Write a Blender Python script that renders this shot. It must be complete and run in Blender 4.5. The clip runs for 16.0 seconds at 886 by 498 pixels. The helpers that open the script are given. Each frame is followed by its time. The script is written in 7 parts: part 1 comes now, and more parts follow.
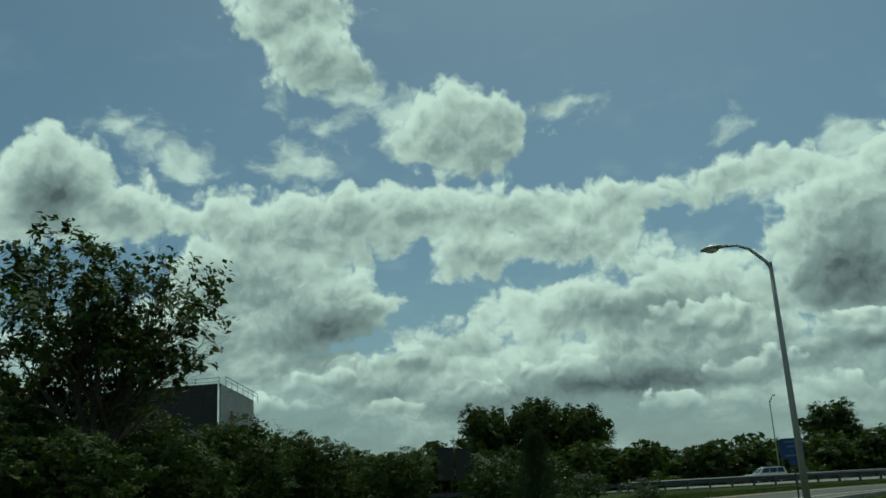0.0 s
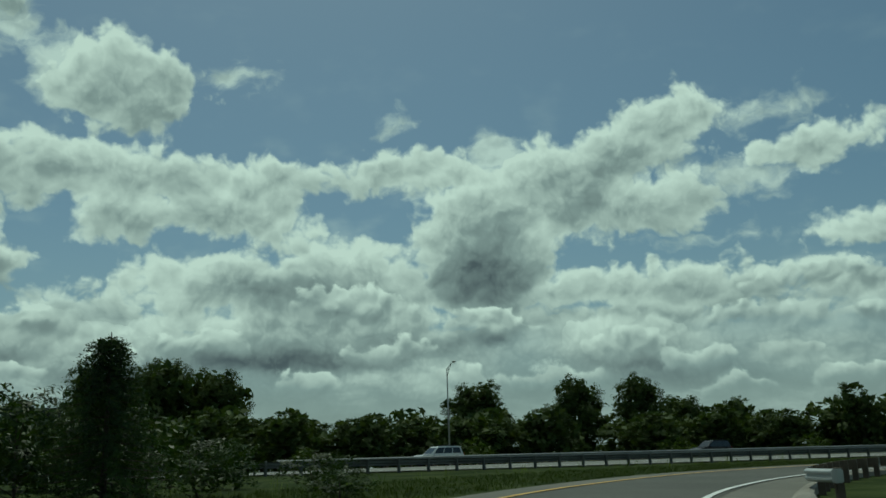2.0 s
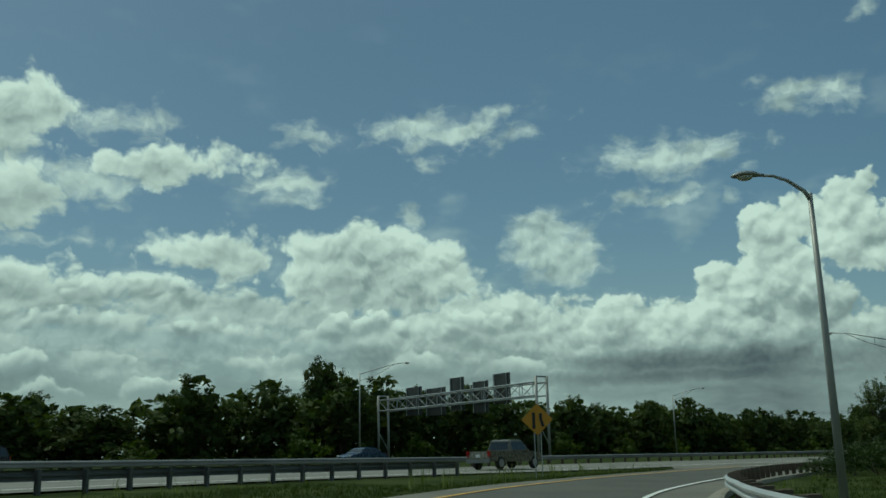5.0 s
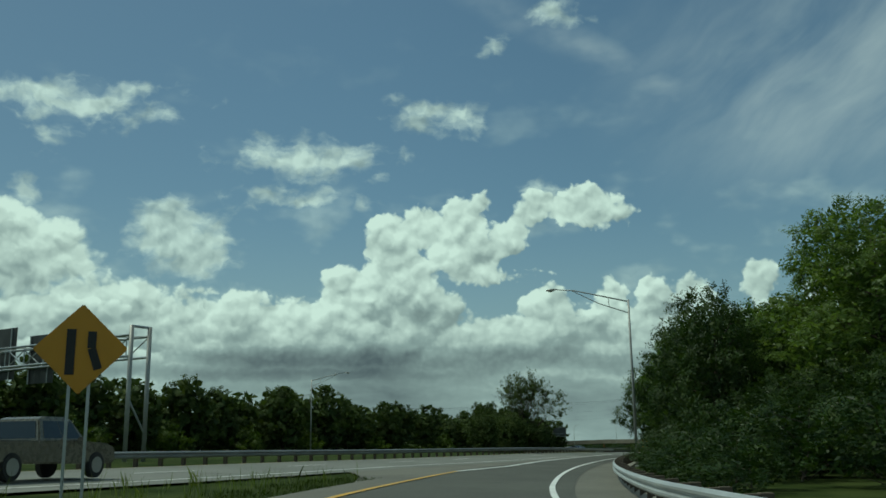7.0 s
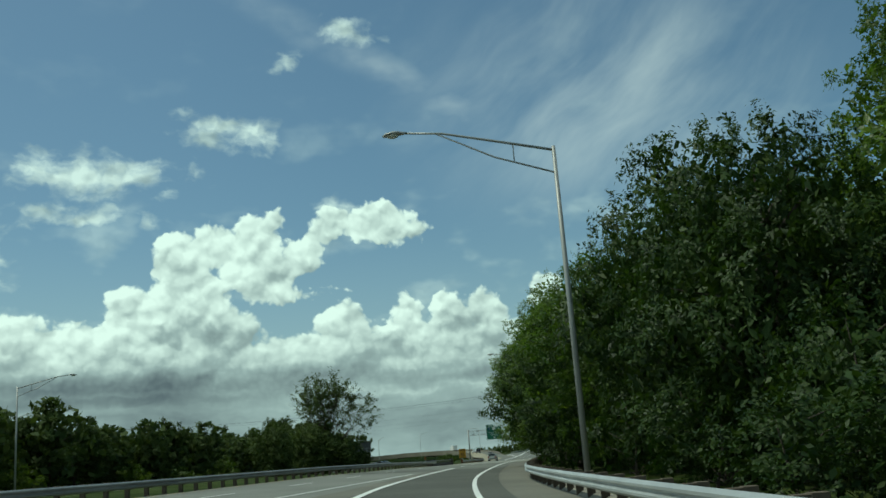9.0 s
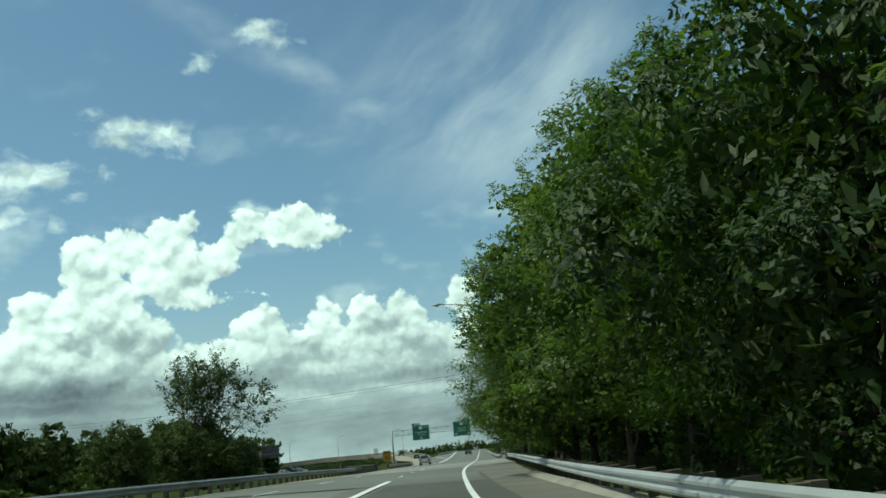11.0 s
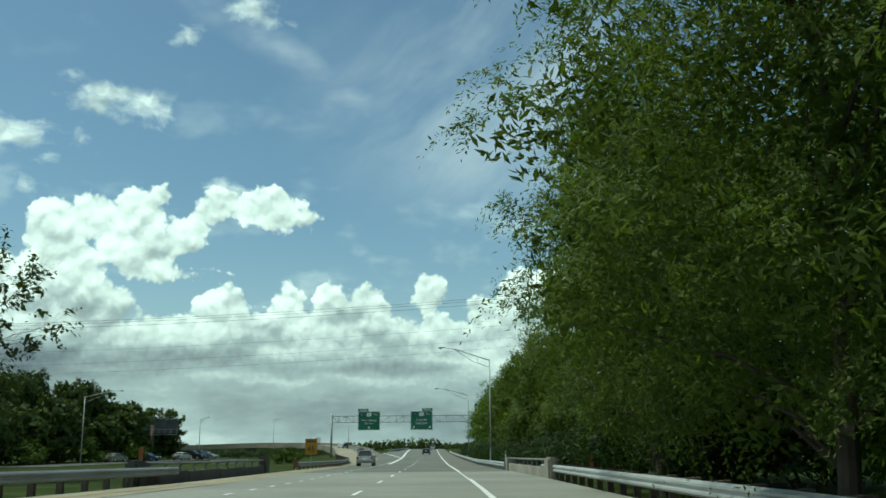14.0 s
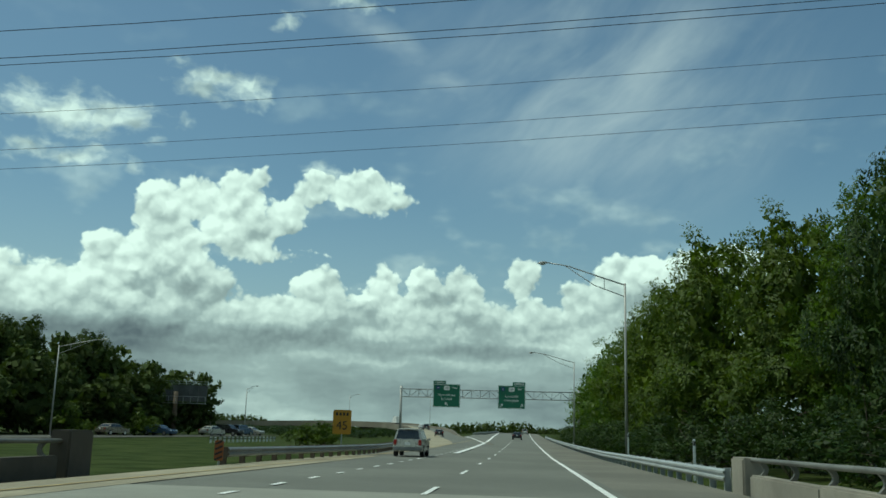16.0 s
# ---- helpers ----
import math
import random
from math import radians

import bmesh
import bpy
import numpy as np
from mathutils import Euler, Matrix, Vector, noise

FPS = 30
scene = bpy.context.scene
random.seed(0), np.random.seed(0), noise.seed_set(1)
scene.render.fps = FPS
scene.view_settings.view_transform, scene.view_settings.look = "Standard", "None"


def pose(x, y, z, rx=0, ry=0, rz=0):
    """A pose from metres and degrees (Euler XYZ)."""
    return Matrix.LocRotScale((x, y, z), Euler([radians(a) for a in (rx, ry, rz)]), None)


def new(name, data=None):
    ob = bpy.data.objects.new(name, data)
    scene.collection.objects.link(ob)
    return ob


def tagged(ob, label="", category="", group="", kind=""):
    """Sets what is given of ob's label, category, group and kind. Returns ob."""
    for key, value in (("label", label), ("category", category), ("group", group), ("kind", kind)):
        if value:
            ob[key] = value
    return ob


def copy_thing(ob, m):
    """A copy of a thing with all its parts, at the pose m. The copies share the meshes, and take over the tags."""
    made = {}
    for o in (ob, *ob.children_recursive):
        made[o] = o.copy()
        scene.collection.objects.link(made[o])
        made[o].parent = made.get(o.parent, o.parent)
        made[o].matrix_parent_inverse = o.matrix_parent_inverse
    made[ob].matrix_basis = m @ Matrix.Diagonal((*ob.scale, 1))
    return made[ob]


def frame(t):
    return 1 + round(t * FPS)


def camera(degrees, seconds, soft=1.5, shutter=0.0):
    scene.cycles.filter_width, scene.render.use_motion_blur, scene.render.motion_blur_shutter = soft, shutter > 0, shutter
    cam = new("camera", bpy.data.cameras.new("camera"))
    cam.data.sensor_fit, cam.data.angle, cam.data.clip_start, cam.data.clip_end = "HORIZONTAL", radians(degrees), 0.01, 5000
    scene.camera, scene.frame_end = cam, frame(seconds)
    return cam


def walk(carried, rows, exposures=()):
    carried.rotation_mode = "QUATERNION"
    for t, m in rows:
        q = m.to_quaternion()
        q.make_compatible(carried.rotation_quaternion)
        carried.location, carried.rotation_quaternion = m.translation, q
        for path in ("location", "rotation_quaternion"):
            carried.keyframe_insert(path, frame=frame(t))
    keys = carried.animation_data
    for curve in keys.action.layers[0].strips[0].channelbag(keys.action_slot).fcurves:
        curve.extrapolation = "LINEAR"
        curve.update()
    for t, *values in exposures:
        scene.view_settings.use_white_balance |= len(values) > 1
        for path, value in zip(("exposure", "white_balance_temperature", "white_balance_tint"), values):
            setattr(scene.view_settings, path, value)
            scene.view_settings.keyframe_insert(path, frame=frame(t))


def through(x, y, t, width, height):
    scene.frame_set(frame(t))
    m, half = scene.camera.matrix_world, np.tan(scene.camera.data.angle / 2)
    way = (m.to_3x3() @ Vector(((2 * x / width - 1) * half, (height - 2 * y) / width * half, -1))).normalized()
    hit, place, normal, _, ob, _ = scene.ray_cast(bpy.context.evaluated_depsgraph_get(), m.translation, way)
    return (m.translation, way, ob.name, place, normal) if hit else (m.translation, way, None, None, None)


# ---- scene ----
cam = camera(51.29, 16.0, soft=1.6)
PATH = [
    (0.0, pose(0.00, -0.01, 0.40, 105.60, 3.23, -2.39)),
    (0.5, pose(0.14, 6.70, 0.49, 105.16, 3.35, -8.13)),
    (1.0, pose(1.02, 13.34, 0.60, 105.02, 3.25, -13.90)),
    (1.5, pose(2.64, 19.81, 0.70, 104.54, 2.94, -19.66)),
    (2.0, pose(4.99, 26.00, 0.80, 103.28, 1.94, -24.64)),
    (2.5, pose(8.03, 31.85, 0.89, 101.71, 1.09, -30.37)),
    (3.0, pose(11.71, 37.38, 0.98, 101.45, 0.64, -37.07)),
    (3.5, pose(16.02, 42.56, 1.05, 101.68, 0.56, -44.55)),
    (4.0, pose(20.96, 47.43, 1.12, 102.45, 1.31, -52.31)),
    (4.5, pose(26.38, 51.75, 1.17, 102.77, 1.48, -59.13)),
    (5.0, pose(32.27, 55.46, 1.21, 102.79, 1.22, -65.60)),
    (5.5, pose(38.66, 58.55, 1.23, 102.70, 0.89, -71.94)),
    (6.0, pose(45.50, 60.96, 1.24, 102.53, 0.62, -78.02)),
    (6.5, pose(52.72, 62.67, 1.23, 102.34, 0.55, -83.69)),
    (7.0, pose(60.27, 63.68, 1.22, 102.17, 0.81, -88.84)),
    (7.5, pose(68.08, 64.02, 1.21, 102.05, 1.55, -93.31)),
    (8.0, pose(76.12, 63.80, 1.21, 102.04, 2.89, -96.99)),
    (8.5, pose(84.35, 63.14, 1.20, 102.53, 3.96, -99.54)),
    (9.0, pose(92.63, 62.16, 1.20, 102.70, 4.28, -101.05)),
    (9.5, pose(100.92, 60.92, 1.21, 102.53, 5.32, -103.20)),
    (10.0, pose(109.35, 59.43, 1.22, 102.44, 5.86, -104.56)),
    (10.5, pose(117.92, 57.71, 1.23, 102.43, 5.94, -105.39)),
    (11.0, pose(126.62, 55.77, 1.24, 102.47, 5.62, -105.95)),
    (11.5, pose(135.45, 53.61, 1.25, 102.53, 4.93, -106.49)),
    (12.0, pose(144.39, 51.27, 1.26, 102.60, 3.91, -107.29)),
    (12.5, pose(153.44, 48.74, 1.27, 102.64, 2.62, -108.58)),
    (13.0, pose(162.59, 46.08, 1.28, 102.45, 2.22, -109.00)),
    (13.5, pose(171.86, 43.31, 1.29, 102.30, 1.69, -108.95)),
    (14.0, pose(181.22, 40.43, 1.28, 102.23, 0.46, -108.96)),
    (14.5, pose(190.64, 37.45, 1.26, 101.83, 0.64, -109.16)),
    (15.0, pose(200.09, 34.35, 1.22, 101.67, 0.46, -107.60)),
    (15.5, pose(209.56, 31.18, 1.16, 101.44, -0.19, -105.64)),
    (16.0, pose(219.04, 28.06, 1.10, 101.22, -1.52, -103.41)),
]
EXPOSURES = [
    (0.0, -0.54, 6250, -16), (1.5, -0.66, 6250, -16), (4.0, -0.58, 6250, -14), (7.5, -0.33, 6250, -14), (9.5, 0.03, 6250, -12), (12.0, 0.29, 6250, -12), (14.5, 0.19, 6250, -12), (16.0, -0.04, 6250, -12),
]
walk(cam, PATH, EXPOSURES)

# The ramp's wheel line on the ground, one knot a second, then a straight run onto the bridge
KNOTS = [
    (0.00, -0.01, -0.78), (1.02, 13.34, -0.58), (4.99, 26.00, -0.38), (11.71, 37.38, -0.20),
    (20.96, 47.43, -0.06), (32.27, 55.46, 0.04), (45.50, 60.96, 0.06), (60.27, 63.68, 0.05),
    (76.12, 63.80, 0.03), (92.63, 62.16, 0.02), (109.35, 59.43, 0.05), (126.62, 55.77, 0.06),
    (144.39, 51.27, 0.08), (162.59, 46.08, 0.10), (181.22, 40.43, 0.11), (200.09, 34.35, 0.04),
    (219.04, 28.06, -0.07),
]

# ---------------------------------------------------------------- world and sun
SUN_AZ, SUN_EL = 14.0, 61.0
sun_dir = Vector((math.sin(radians(SUN_AZ)) * math.cos(radians(SUN_EL)), math.cos(radians(SUN_AZ)) * math.cos(radians(SUN_EL)), math.sin(radians(SUN_EL))))
sun = new("sun", bpy.data.lights.new("sun", "SUN"))
sun.data.energy, sun.data.angle, sun.data.color = 2.4, radians(0.6), (1.0, 0.95, 0.86)
sun.matrix_world = sun_dir.to_track_quat("Z", "Y").to_matrix().to_4x4()


class Net:
    """Short hand for building node trees."""

    def __init__(self, tree):
        self.tree = tree

    def add(self, kind, **props):
        node = self.tree.nodes.new(kind)
        for key, value in props.items():
            if key == "blend":
                node.blend_type = value
            elif key == "op":
                node.operation = value
            elif key == "dims":
                node.noise_dimensions = value
            elif key == "interp":
                node.interpolation_type = value
            elif key == "vtype":
                node.vector_type = value
        return node

    def plug(self, node, index, value):
        if value is None:
            return
        if hasattr(value, "is_output"):
            self.tree.links.new(value, node.inputs[index])
        else:
            node.inputs[index].default_value = value

    def math(self, op, a, b=None, c=None, clamp=False):
        node = self.add("ShaderNodeMath", op=op)
        node.use_clamp = clamp
        for i, v in enumerate((a, b, c)):
            self.plug(node, i, v)
        return node.outputs[0]

    def vec(self, op, a, b=None):
        node = self.add("ShaderNodeVectorMath", op=op)
        self.plug(node, 0, a)
        self.plug(node, 1, b)
        return node.outputs["Value" if op in ("LENGTH", "DOT_PRODUCT") else "Vector"]

    def noise(self, where, scale, detail, rough=0.55, colour=False, dims="3D"):
        node = self.add("ShaderNodeTexNoise", dims=dims)
        self.plug(node, "Vector", where)
        node.inputs["Scale"].default_value, node.inputs["Detail"].default_value, node.inputs["Roughness"].default_value = scale, detail, rough
        return node.outputs["Color" if colour else "Fac"]

    def step(self, value, lo, hi, out_lo=0.0, out_hi=1.0):
        node = self.add("ShaderNodeMapRange", interp="SMOOTHSTEP")
        self.plug(node, 0, value)
        for i, v in enumerate((lo, hi, out_lo, out_hi)):
            node.inputs[i + 1].default_value = v
        return node.outputs[0]

    def mix(self, fac, a, b, blend="MIX"):
        node = self.add("ShaderNodeMix")
        node.data_type = "RGBA"
        node.blend_type = blend
        self.plug(node, 0, fac)
        self.plug(node, 6, a if hasattr(a, "is_output") else (*a, 1))
        self.plug(node, 7, b if hasattr(b, "is_output") else (*b, 1))
        return node.outputs[2]

    def xyz(self, x, y, z=0.0):
        node = self.add("ShaderNodeCombineXYZ")
        for i, v in enumerate((x, y, z)):
            self.plug(node, i, v)
        return node.outputs[0]


# Cumulus masses over the horizon: azimuth, elevation, half width, half height, in degrees
BANK_NORTH = [(-6, 30.2, 3.8, 2.1), (-4.6, 27.6, 3.5, 2.1), (5.1, 22.7, 4.6, 2.5), (-20.7, 19.8, 3.3, 2.6), (-17.6, 18.1, 4.2, 1.8), (-22.2, 18.4, 2.4, 2.1), (-5.5, 17.3, 8.4, 2.2), (4, 17.5, 9.2, 1.8), (13.5, 17.4, 3.6, 1.6), (-9.1, 13.9, 5.3, 3.2), (-3.8, 12.2, 3.4, 2.5), (-10.4, 10.8, 5.6, 2.8), (12.1, 11.1, 7.1, 1.9), (19.3, 11.1, 5.8, 2.6), (17, 8.6, 9, 2.3), (5.7, 15.5, 3.3, 1.8), (11.5, 15.6, 4.6, 1.9), (14.8, 14.2, 2.6, 1.4), (-0.5, 8, 3.2, 1.4), (4, 6.9, 3.2, 1.6), (22.9, 17.9, 6.3, 1.3), (27.9, 13.2, 4.3, 4.6)]
BANK_EAST = [(39.6, 20.2, 3.5, 1.9), (36.6, 18.1, 4, 2.1), (49.1, 17.6, 4.4, 1.4), (38.1, 15.2, 4.7, 1.8), (32.7, 16.4, 4.7, 3.2), (51.9, 12.8, 3.9, 1.3), (61.6, 11.4, 5.7, 2.6), (57.5, 10.8, 2.4, 1.6), (38.1, 10, 11.3, 1.4), (36.1, 7.2, 3.3, 1.4), (67.8, 6.7, 5.2, 2.1), (69.2, 8.5, 3.9, 1.6), (72.2, 7.3, 2.1, 1.4)]
# The tall white heap in the east, the ridge beside it and its low foot
TOWER = [(79.2, 6.5, 2.1, 1.9), (78.2, 7.7, 1.8, 1), (82.8, 9.7, 1.4, 1.5), (81.8, 7.3, 2.5, 1.6), (85.5, 12.6, 1.6, 1.7), (87.7, 13.5, 1.5, 1.5), (90.4, 13.9, 1.6, 1.3), (91.4, 15, 0.9, 1), (90.2, 12, 2.6, 1.5), (86.3, 10.7, 2.7, 1.8), (87.5, 8.4, 3, 1.7), (84.2, 8.2, 2.6, 1.7), (90.7, 10.7, 1.7, 1), (83.5, 5.8, 3.5, 1.2), (92.6, 12.5, 1.4, 0.8), (94.5, 14, 1.4, 0.8), (95.4, 15, 1.1, 0.8), (98.4, 14.5, 1.8, 1.3), (99.8, 13.9, 1.4, 0.6), (93.2, 13.3, 1.8, 0.9), (96.8, 14.5, 1.8, 0.9)]
RIDGE = [(90.6, 6.5, 2.4, 1.2), (95.3, 8.5, 1.7, 1.2), (95.4, 6.8, 2.8, 1.5), (93, 6.7, 1.5, 1.4), (99.5, 9, 1.2, 1.1), (99.5, 7.3, 2.1, 1.5), (102, 9.1, 1.1, 1), (102, 7.4, 1.8, 1.6), (104.5, 8.8, 1.3, 1.5), (104.5, 7.1, 1.8, 1.4), (108, 9.6, 1.1, 1.2), (106.6, 6.8, 1.5, 1.1), (109.4, 7, 1.8, 1.2), (112.2, 8.2, 1.7, 1.2), (113.9, 9.3, 1.5, 1.4), (115.6, 9.9, 1.2, 1), (114.2, 7.2, 2.4, 1.5), (117, 9.3, 1.7, 1.4), (90, 5.2, 3, 0.8), (100.3, 5.6, 3.9, 0.9), (115.3, 9.3, 2.8, 1.5), (120.9, 9.8, 4.1, 1.4)]
FOOT = [(72.5, 7.3, 1.1, 1.1), (76.6, 8, 2, 1.4), (80, 7.5, 2, 1.2), (76.4, 5.8, 3, 1), (81, 5.8, 3.1, 1), (72.9, 5.5, 1.9, 0.8), (84.8, 6.6, 2.8, 1.2), (72.8, 6.9, 1.1, 1.4), (77.1, 7.6, 2.2, 1.4), (79.9, 6.4, 2.1, 1.3), (73.5, 5.2, 2.2, 1.1)]
# Small heaps stacked over the northern horizon
HEAPS_LEFT = [(1, 8.3, 3.8, 1.3), (4.1, 6.4, 2.4, 1), (10.1, 7.4, 2.8, 1.2), (26.8, 8.4, 2.3, 1.4), (19, 9.8, 3.4, 1.6), (21, 6.6, 2.3, 1.1), (-4.1, 7.4, 2.7, 1.1), (-8.1, 5.9, 2.3, 0.9), (-0.4, 5.9, 2.1, 0.9), (16.4, 4.9, 2.3, 0.9), (27.9, 8.2, 2.7, 1.3), (36.2, 6.8, 2.5, 1.2), (40.6, 5.6, 2.2, 1.2), (22.6, 7.1, 1.9, 1), (19.5, 6.6, 1.7, 1), (32.3, 5, 2.8, 1), (45.9, 5.5, 2.1, 1.1), (51.4, 6.8, 2.1, 1.1), (53.9, 5.4, 1.7, 1.2), (48.5, 9.7, 5.2, 1.1)]
HEAPS_RIGHT = [(42.9, 4, 2.9, 0.9), (26.1, 5.1, 2.4, 1), (35.9, 6.4, 2.5, 1.3), (40, 5.6, 2.1, 1.1), (45.7, 7.6, 4.1, 1.2), (51.8, 7.6, 2.8, 1.2), (53.6, 5.5, 2.4, 1), (48.8, 4.2, 2.7, 1), (60.3, 7.1, 3.8, 1.6), (57.1, 5.4, 2.8, 1.1), (67.6, 7.1, 2.7, 1.7), (64, 5.2, 2.7, 1.2), (69.5, 5, 2, 1)]
# Loose puffs and shreds
PUFFS_NORTH = [(-2.3, 25.9, 1.7, 1.6), (1.2, 23.2, 2.1, 1.8), (12, 23.6, 1.7, 0.8), (-6, 21.3, 2.2, 1.2), (-4.1, 23.4, 1.4, 0.6), (-7.3, 25.3, 0.8, 0.9), (-16.8, 22.7, 1.8, 0.8), (-13.5, 21.1, 2.2, 1.2), (28.7, 18.6, 1.7, 1.6), (22.1, 21.1, 1.1, 0.6)]
PUFFS_EAST = [(72.2, 12.8, 2.6, 2.0), (73.6, 12.0, 2.2, 1.8), (46.1, 19.9, 2.6, 0.8), (43.8, 16.3, 3.5, 1.1), (55.8, 16.6, 2.3, 1.1), (41.7, 13.1, 2.9, 0.3), (60.7, 13, 1.7, 1.2), (66.2, 20, 4.6, 1), (57, 19.7, 1.5, 0.6), (69.8, 21.2, 1.7, 0.4), (64.9, 18, 0.7, 0.6), (63.5, 14.9, 0.6, 1.1), (80.6, 17.6, 4.6, 1.1), (79.7, 15.1, 3, 0.6), (87.9, 20.5, 2.1, 0.8), (90.8, 20, 1.1, 0.8), (65, 11.4, 2.1, 1.8), (95.6, 15.2, 1.2, 0.8), (96.8, 26.1, 1.6, 0.6), (92.5, 24.6, 0.5, 0.4)]
# Thick grey undersides: azimuth, elevation, half width, half height
UNDERSIDES = [(-20.7, 18.7, 2, 1.6), (27.4, 11.7, 2.8, 1.8), (-3.9, 10.3, 3.9, 2.1), (17.5, 10.3, 4.1, 1.1), (13.7, 6.5, 6.9, 0.9), (38.9, 4.8, 3.9, 1.1), (27.7, 8, 2, 0.7), (62.2, 5.7, 4.4, 1.1), (85.7, 5.4, 14, 0.7), (95.5, 5.2, 6.5, 0.8), (106, 4.8, 4, 0.5), (77, 4.5, 10.1, 0.4)]


def mass_group(name, lists, blend=0.7, swell=1.12, sun=(-0.25, 0.97, 0.0)):
    """A node group: from a place on the sky (degrees) to how deep inside a cloud it lies (degrees) and how far its heap faces the sun there."""
    tree = bpy.data.node_groups.new(name, "ShaderNodeTree")
    tree.interface.new_socket("Place", in_out="INPUT", socket_type="NodeSocketVector")
    tree.interface.new_socket("Depth", in_out="OUTPUT", socket_type="NodeSocketFloat")
    tree.interface.new_socket("Facing", in_out="OUTPUT", socket_type="NodeSocketFloat")
    net = Net(tree)
    place = tree.nodes.new("NodeGroupInput").outputs[0]
    total = facing_sum = weight_sum = None
    for rows in lists:
        for a, e, w, h in rows:
            off = net.vec("SUBTRACT", place, (a, e, 0))
            off = net.vec("MULTIPLY", off, (1 / (w * swell), 1 / (h * swell), 0))
            size = min(w, h) * 1.25
            depth = net.math("MULTIPLY_ADD", net.vec("LENGTH", off), -size, size)
            weight = net.math("POWER", net.math("MAXIMUM", net.math("ADD", depth, 0.35), 0.001), 3.0)
            faced = net.math("MULTIPLY", net.vec("DOT_PRODUCT", off, sun), weight)
            total = depth if total is None else net.math("SMOOTH_MAX", total, depth, blend)
            facing_sum = faced if facing_sum is None else net.math("ADD", facing_sum, faced)
            weight_sum = weight if weight_sum is None else net.math("ADD", weight_sum, weight)
    out = tree.nodes.new("NodeGroupOutput")
    tree.links.new(total, out.inputs[0])
    tree.links.new(net.math("DIVIDE", facing_sum, weight_sum), out.inputs[1])
    return tree


def build_world():
    world = bpy.data.worlds.new("sky")
    scene.world = world
    world.use_nodes = True
    tree = world.node_tree
    tree.nodes.clear()
    net = Net(tree)
    heading = tree.nodes.new("ShaderNodeTexCoord").outputs["Generated"]
    split = net.add("ShaderNodeSeparateXYZ")
    tree.links.new(heading, split.inputs[0])
    az = net.math("MULTIPLY", net.math("ARCTAN2", split.outputs[0], split.outputs[1]), 57.2958)
    el = net.math("MULTIPLY", net.math("ARCSINE", split.outputs[2]), 57.2958)
    spot = net.xyz(az, el)

    # rounded billows; the place is pushed about by noise before the masses are looked up
    wide = net.vec("MULTIPLY", net.vec("SUBTRACT", net.noise(spot, 0.22, 3.0, 0.5, True), (0.5, 0.5, 0.5)), (3.2, 2.0, 0))
    fine = net.vec("MULTIPLY", net.vec("SUBTRACT", net.noise(spot, 1.2, 2.0, 0.5, True), (0.5, 0.5, 0.5)), (0.75, 0.6, 0))
    calm = net.step(az, 60.0, 78.0, 1.0, 0.35)
    calm = net.xyz(calm, calm, 0.0)
    warped = net.vec("ADD", spot, net.vec("ADD", net.vec("MULTIPLY", wide, calm), fine))

    def billow(place):
        """Heaped round knobs at two sizes, about -0.5 to 0.6."""
        total = None
        for scale, high in ((0.42, 1.15), (1.05, 0.55)):
            cell = net.add("ShaderNodeTexVoronoi")
            cell.voronoi_dimensions, cell.feature = "2D", "SMOOTH_F1"
            cell.inputs["Scale"].default_value, cell.inputs["Smoothness"].default_value = scale, 0.35
            tree.links.new(place, cell.inputs["Vector"])
            one = net.math("MULTIPLY", net.math("SUBTRACT", 0.42, cell.outputs["Distance"]), high)
            total = one if total is None else net.math("ADD", total, one)
        return total

    north = mass_group("cloud_masses", (BANK_NORTH, BANK_EAST))
    east = mass_group("cloud_towers", (TOWER, RIDGE, FOOT), 0.5, 1.13, (-0.45, 0.89, 0.0))
    heaps = mass_group("cloud_heaps", (HEAPS_LEFT, HEAPS_RIGHT), 0.15, 1.15, (0.0, 1.0, 0.0))
    small = mass_group("cloud_puffs", (PUFFS_NORTH, PUFFS_EAST))

    def look_up(group, place):
        node = net.add("ShaderNodeGroup")
        node.node_tree = group
        tree.links.new(place, node.inputs[0])
        return node.outputs[0], node.outputs[1]

    knobs = billow(warped)
    knobs_up = billow(net.vec("ADD", warped, (-0.12, 0.38, 0)))
    depth_north, face_north = look_up(north, warped)
    depth_east, face_east = look_up(east, warped)
    depth_heap, face_heap = look_up(heaps, warped)
    depth = net.math("MAXIMUM", depth_north, depth_east)
    grain = net.noise(spot, 1.9, 5.0, 0.62)
    mottle = net.noise(net.vec("MULTIPLY", spot, (0.55, 1.0, 1.0)), 0.32, 3.5, 0.55)

    # the low layer over the horizon, in long stacked rolls
    rolls = net.noise(net.vec("MULTIPLY", warped, (0.09, 0.30, 1.0)), 1.0, 4.0, 0.55)
    lift = net.step(az, 45.0, 82.0, 9.6, 7.2)
    low = net.math("ADD", net.math("MULTIPLY", net.math("SUBTRACT", lift, el), 0.5), net.math("MULTIPLY", net.math("SUBTRACT", rolls, 0.42), 6.0))
    low = net.math("MINIMUM", low, 2.4)

    # outside the part of the sky that is laid out above, fair-weather cloud goes on at random
    beyond = net.math("MAXIMUM", net.step(net.math("ABSOLUTE", net.math("SUBTRACT", az, 50.0)), 76.0, 90.0), net.step(el, 31.0, 40.0))
    field = net.math("MULTIPLY", net.math("SUBTRACT", net.noise(heading, 4.0, 5.0, 0.6), 0.52), 14.0)
    field = net.math("ADD", net.math("MULTIPLY", beyond, 12.0), net.math("SUBTRACT", field, 12.0))

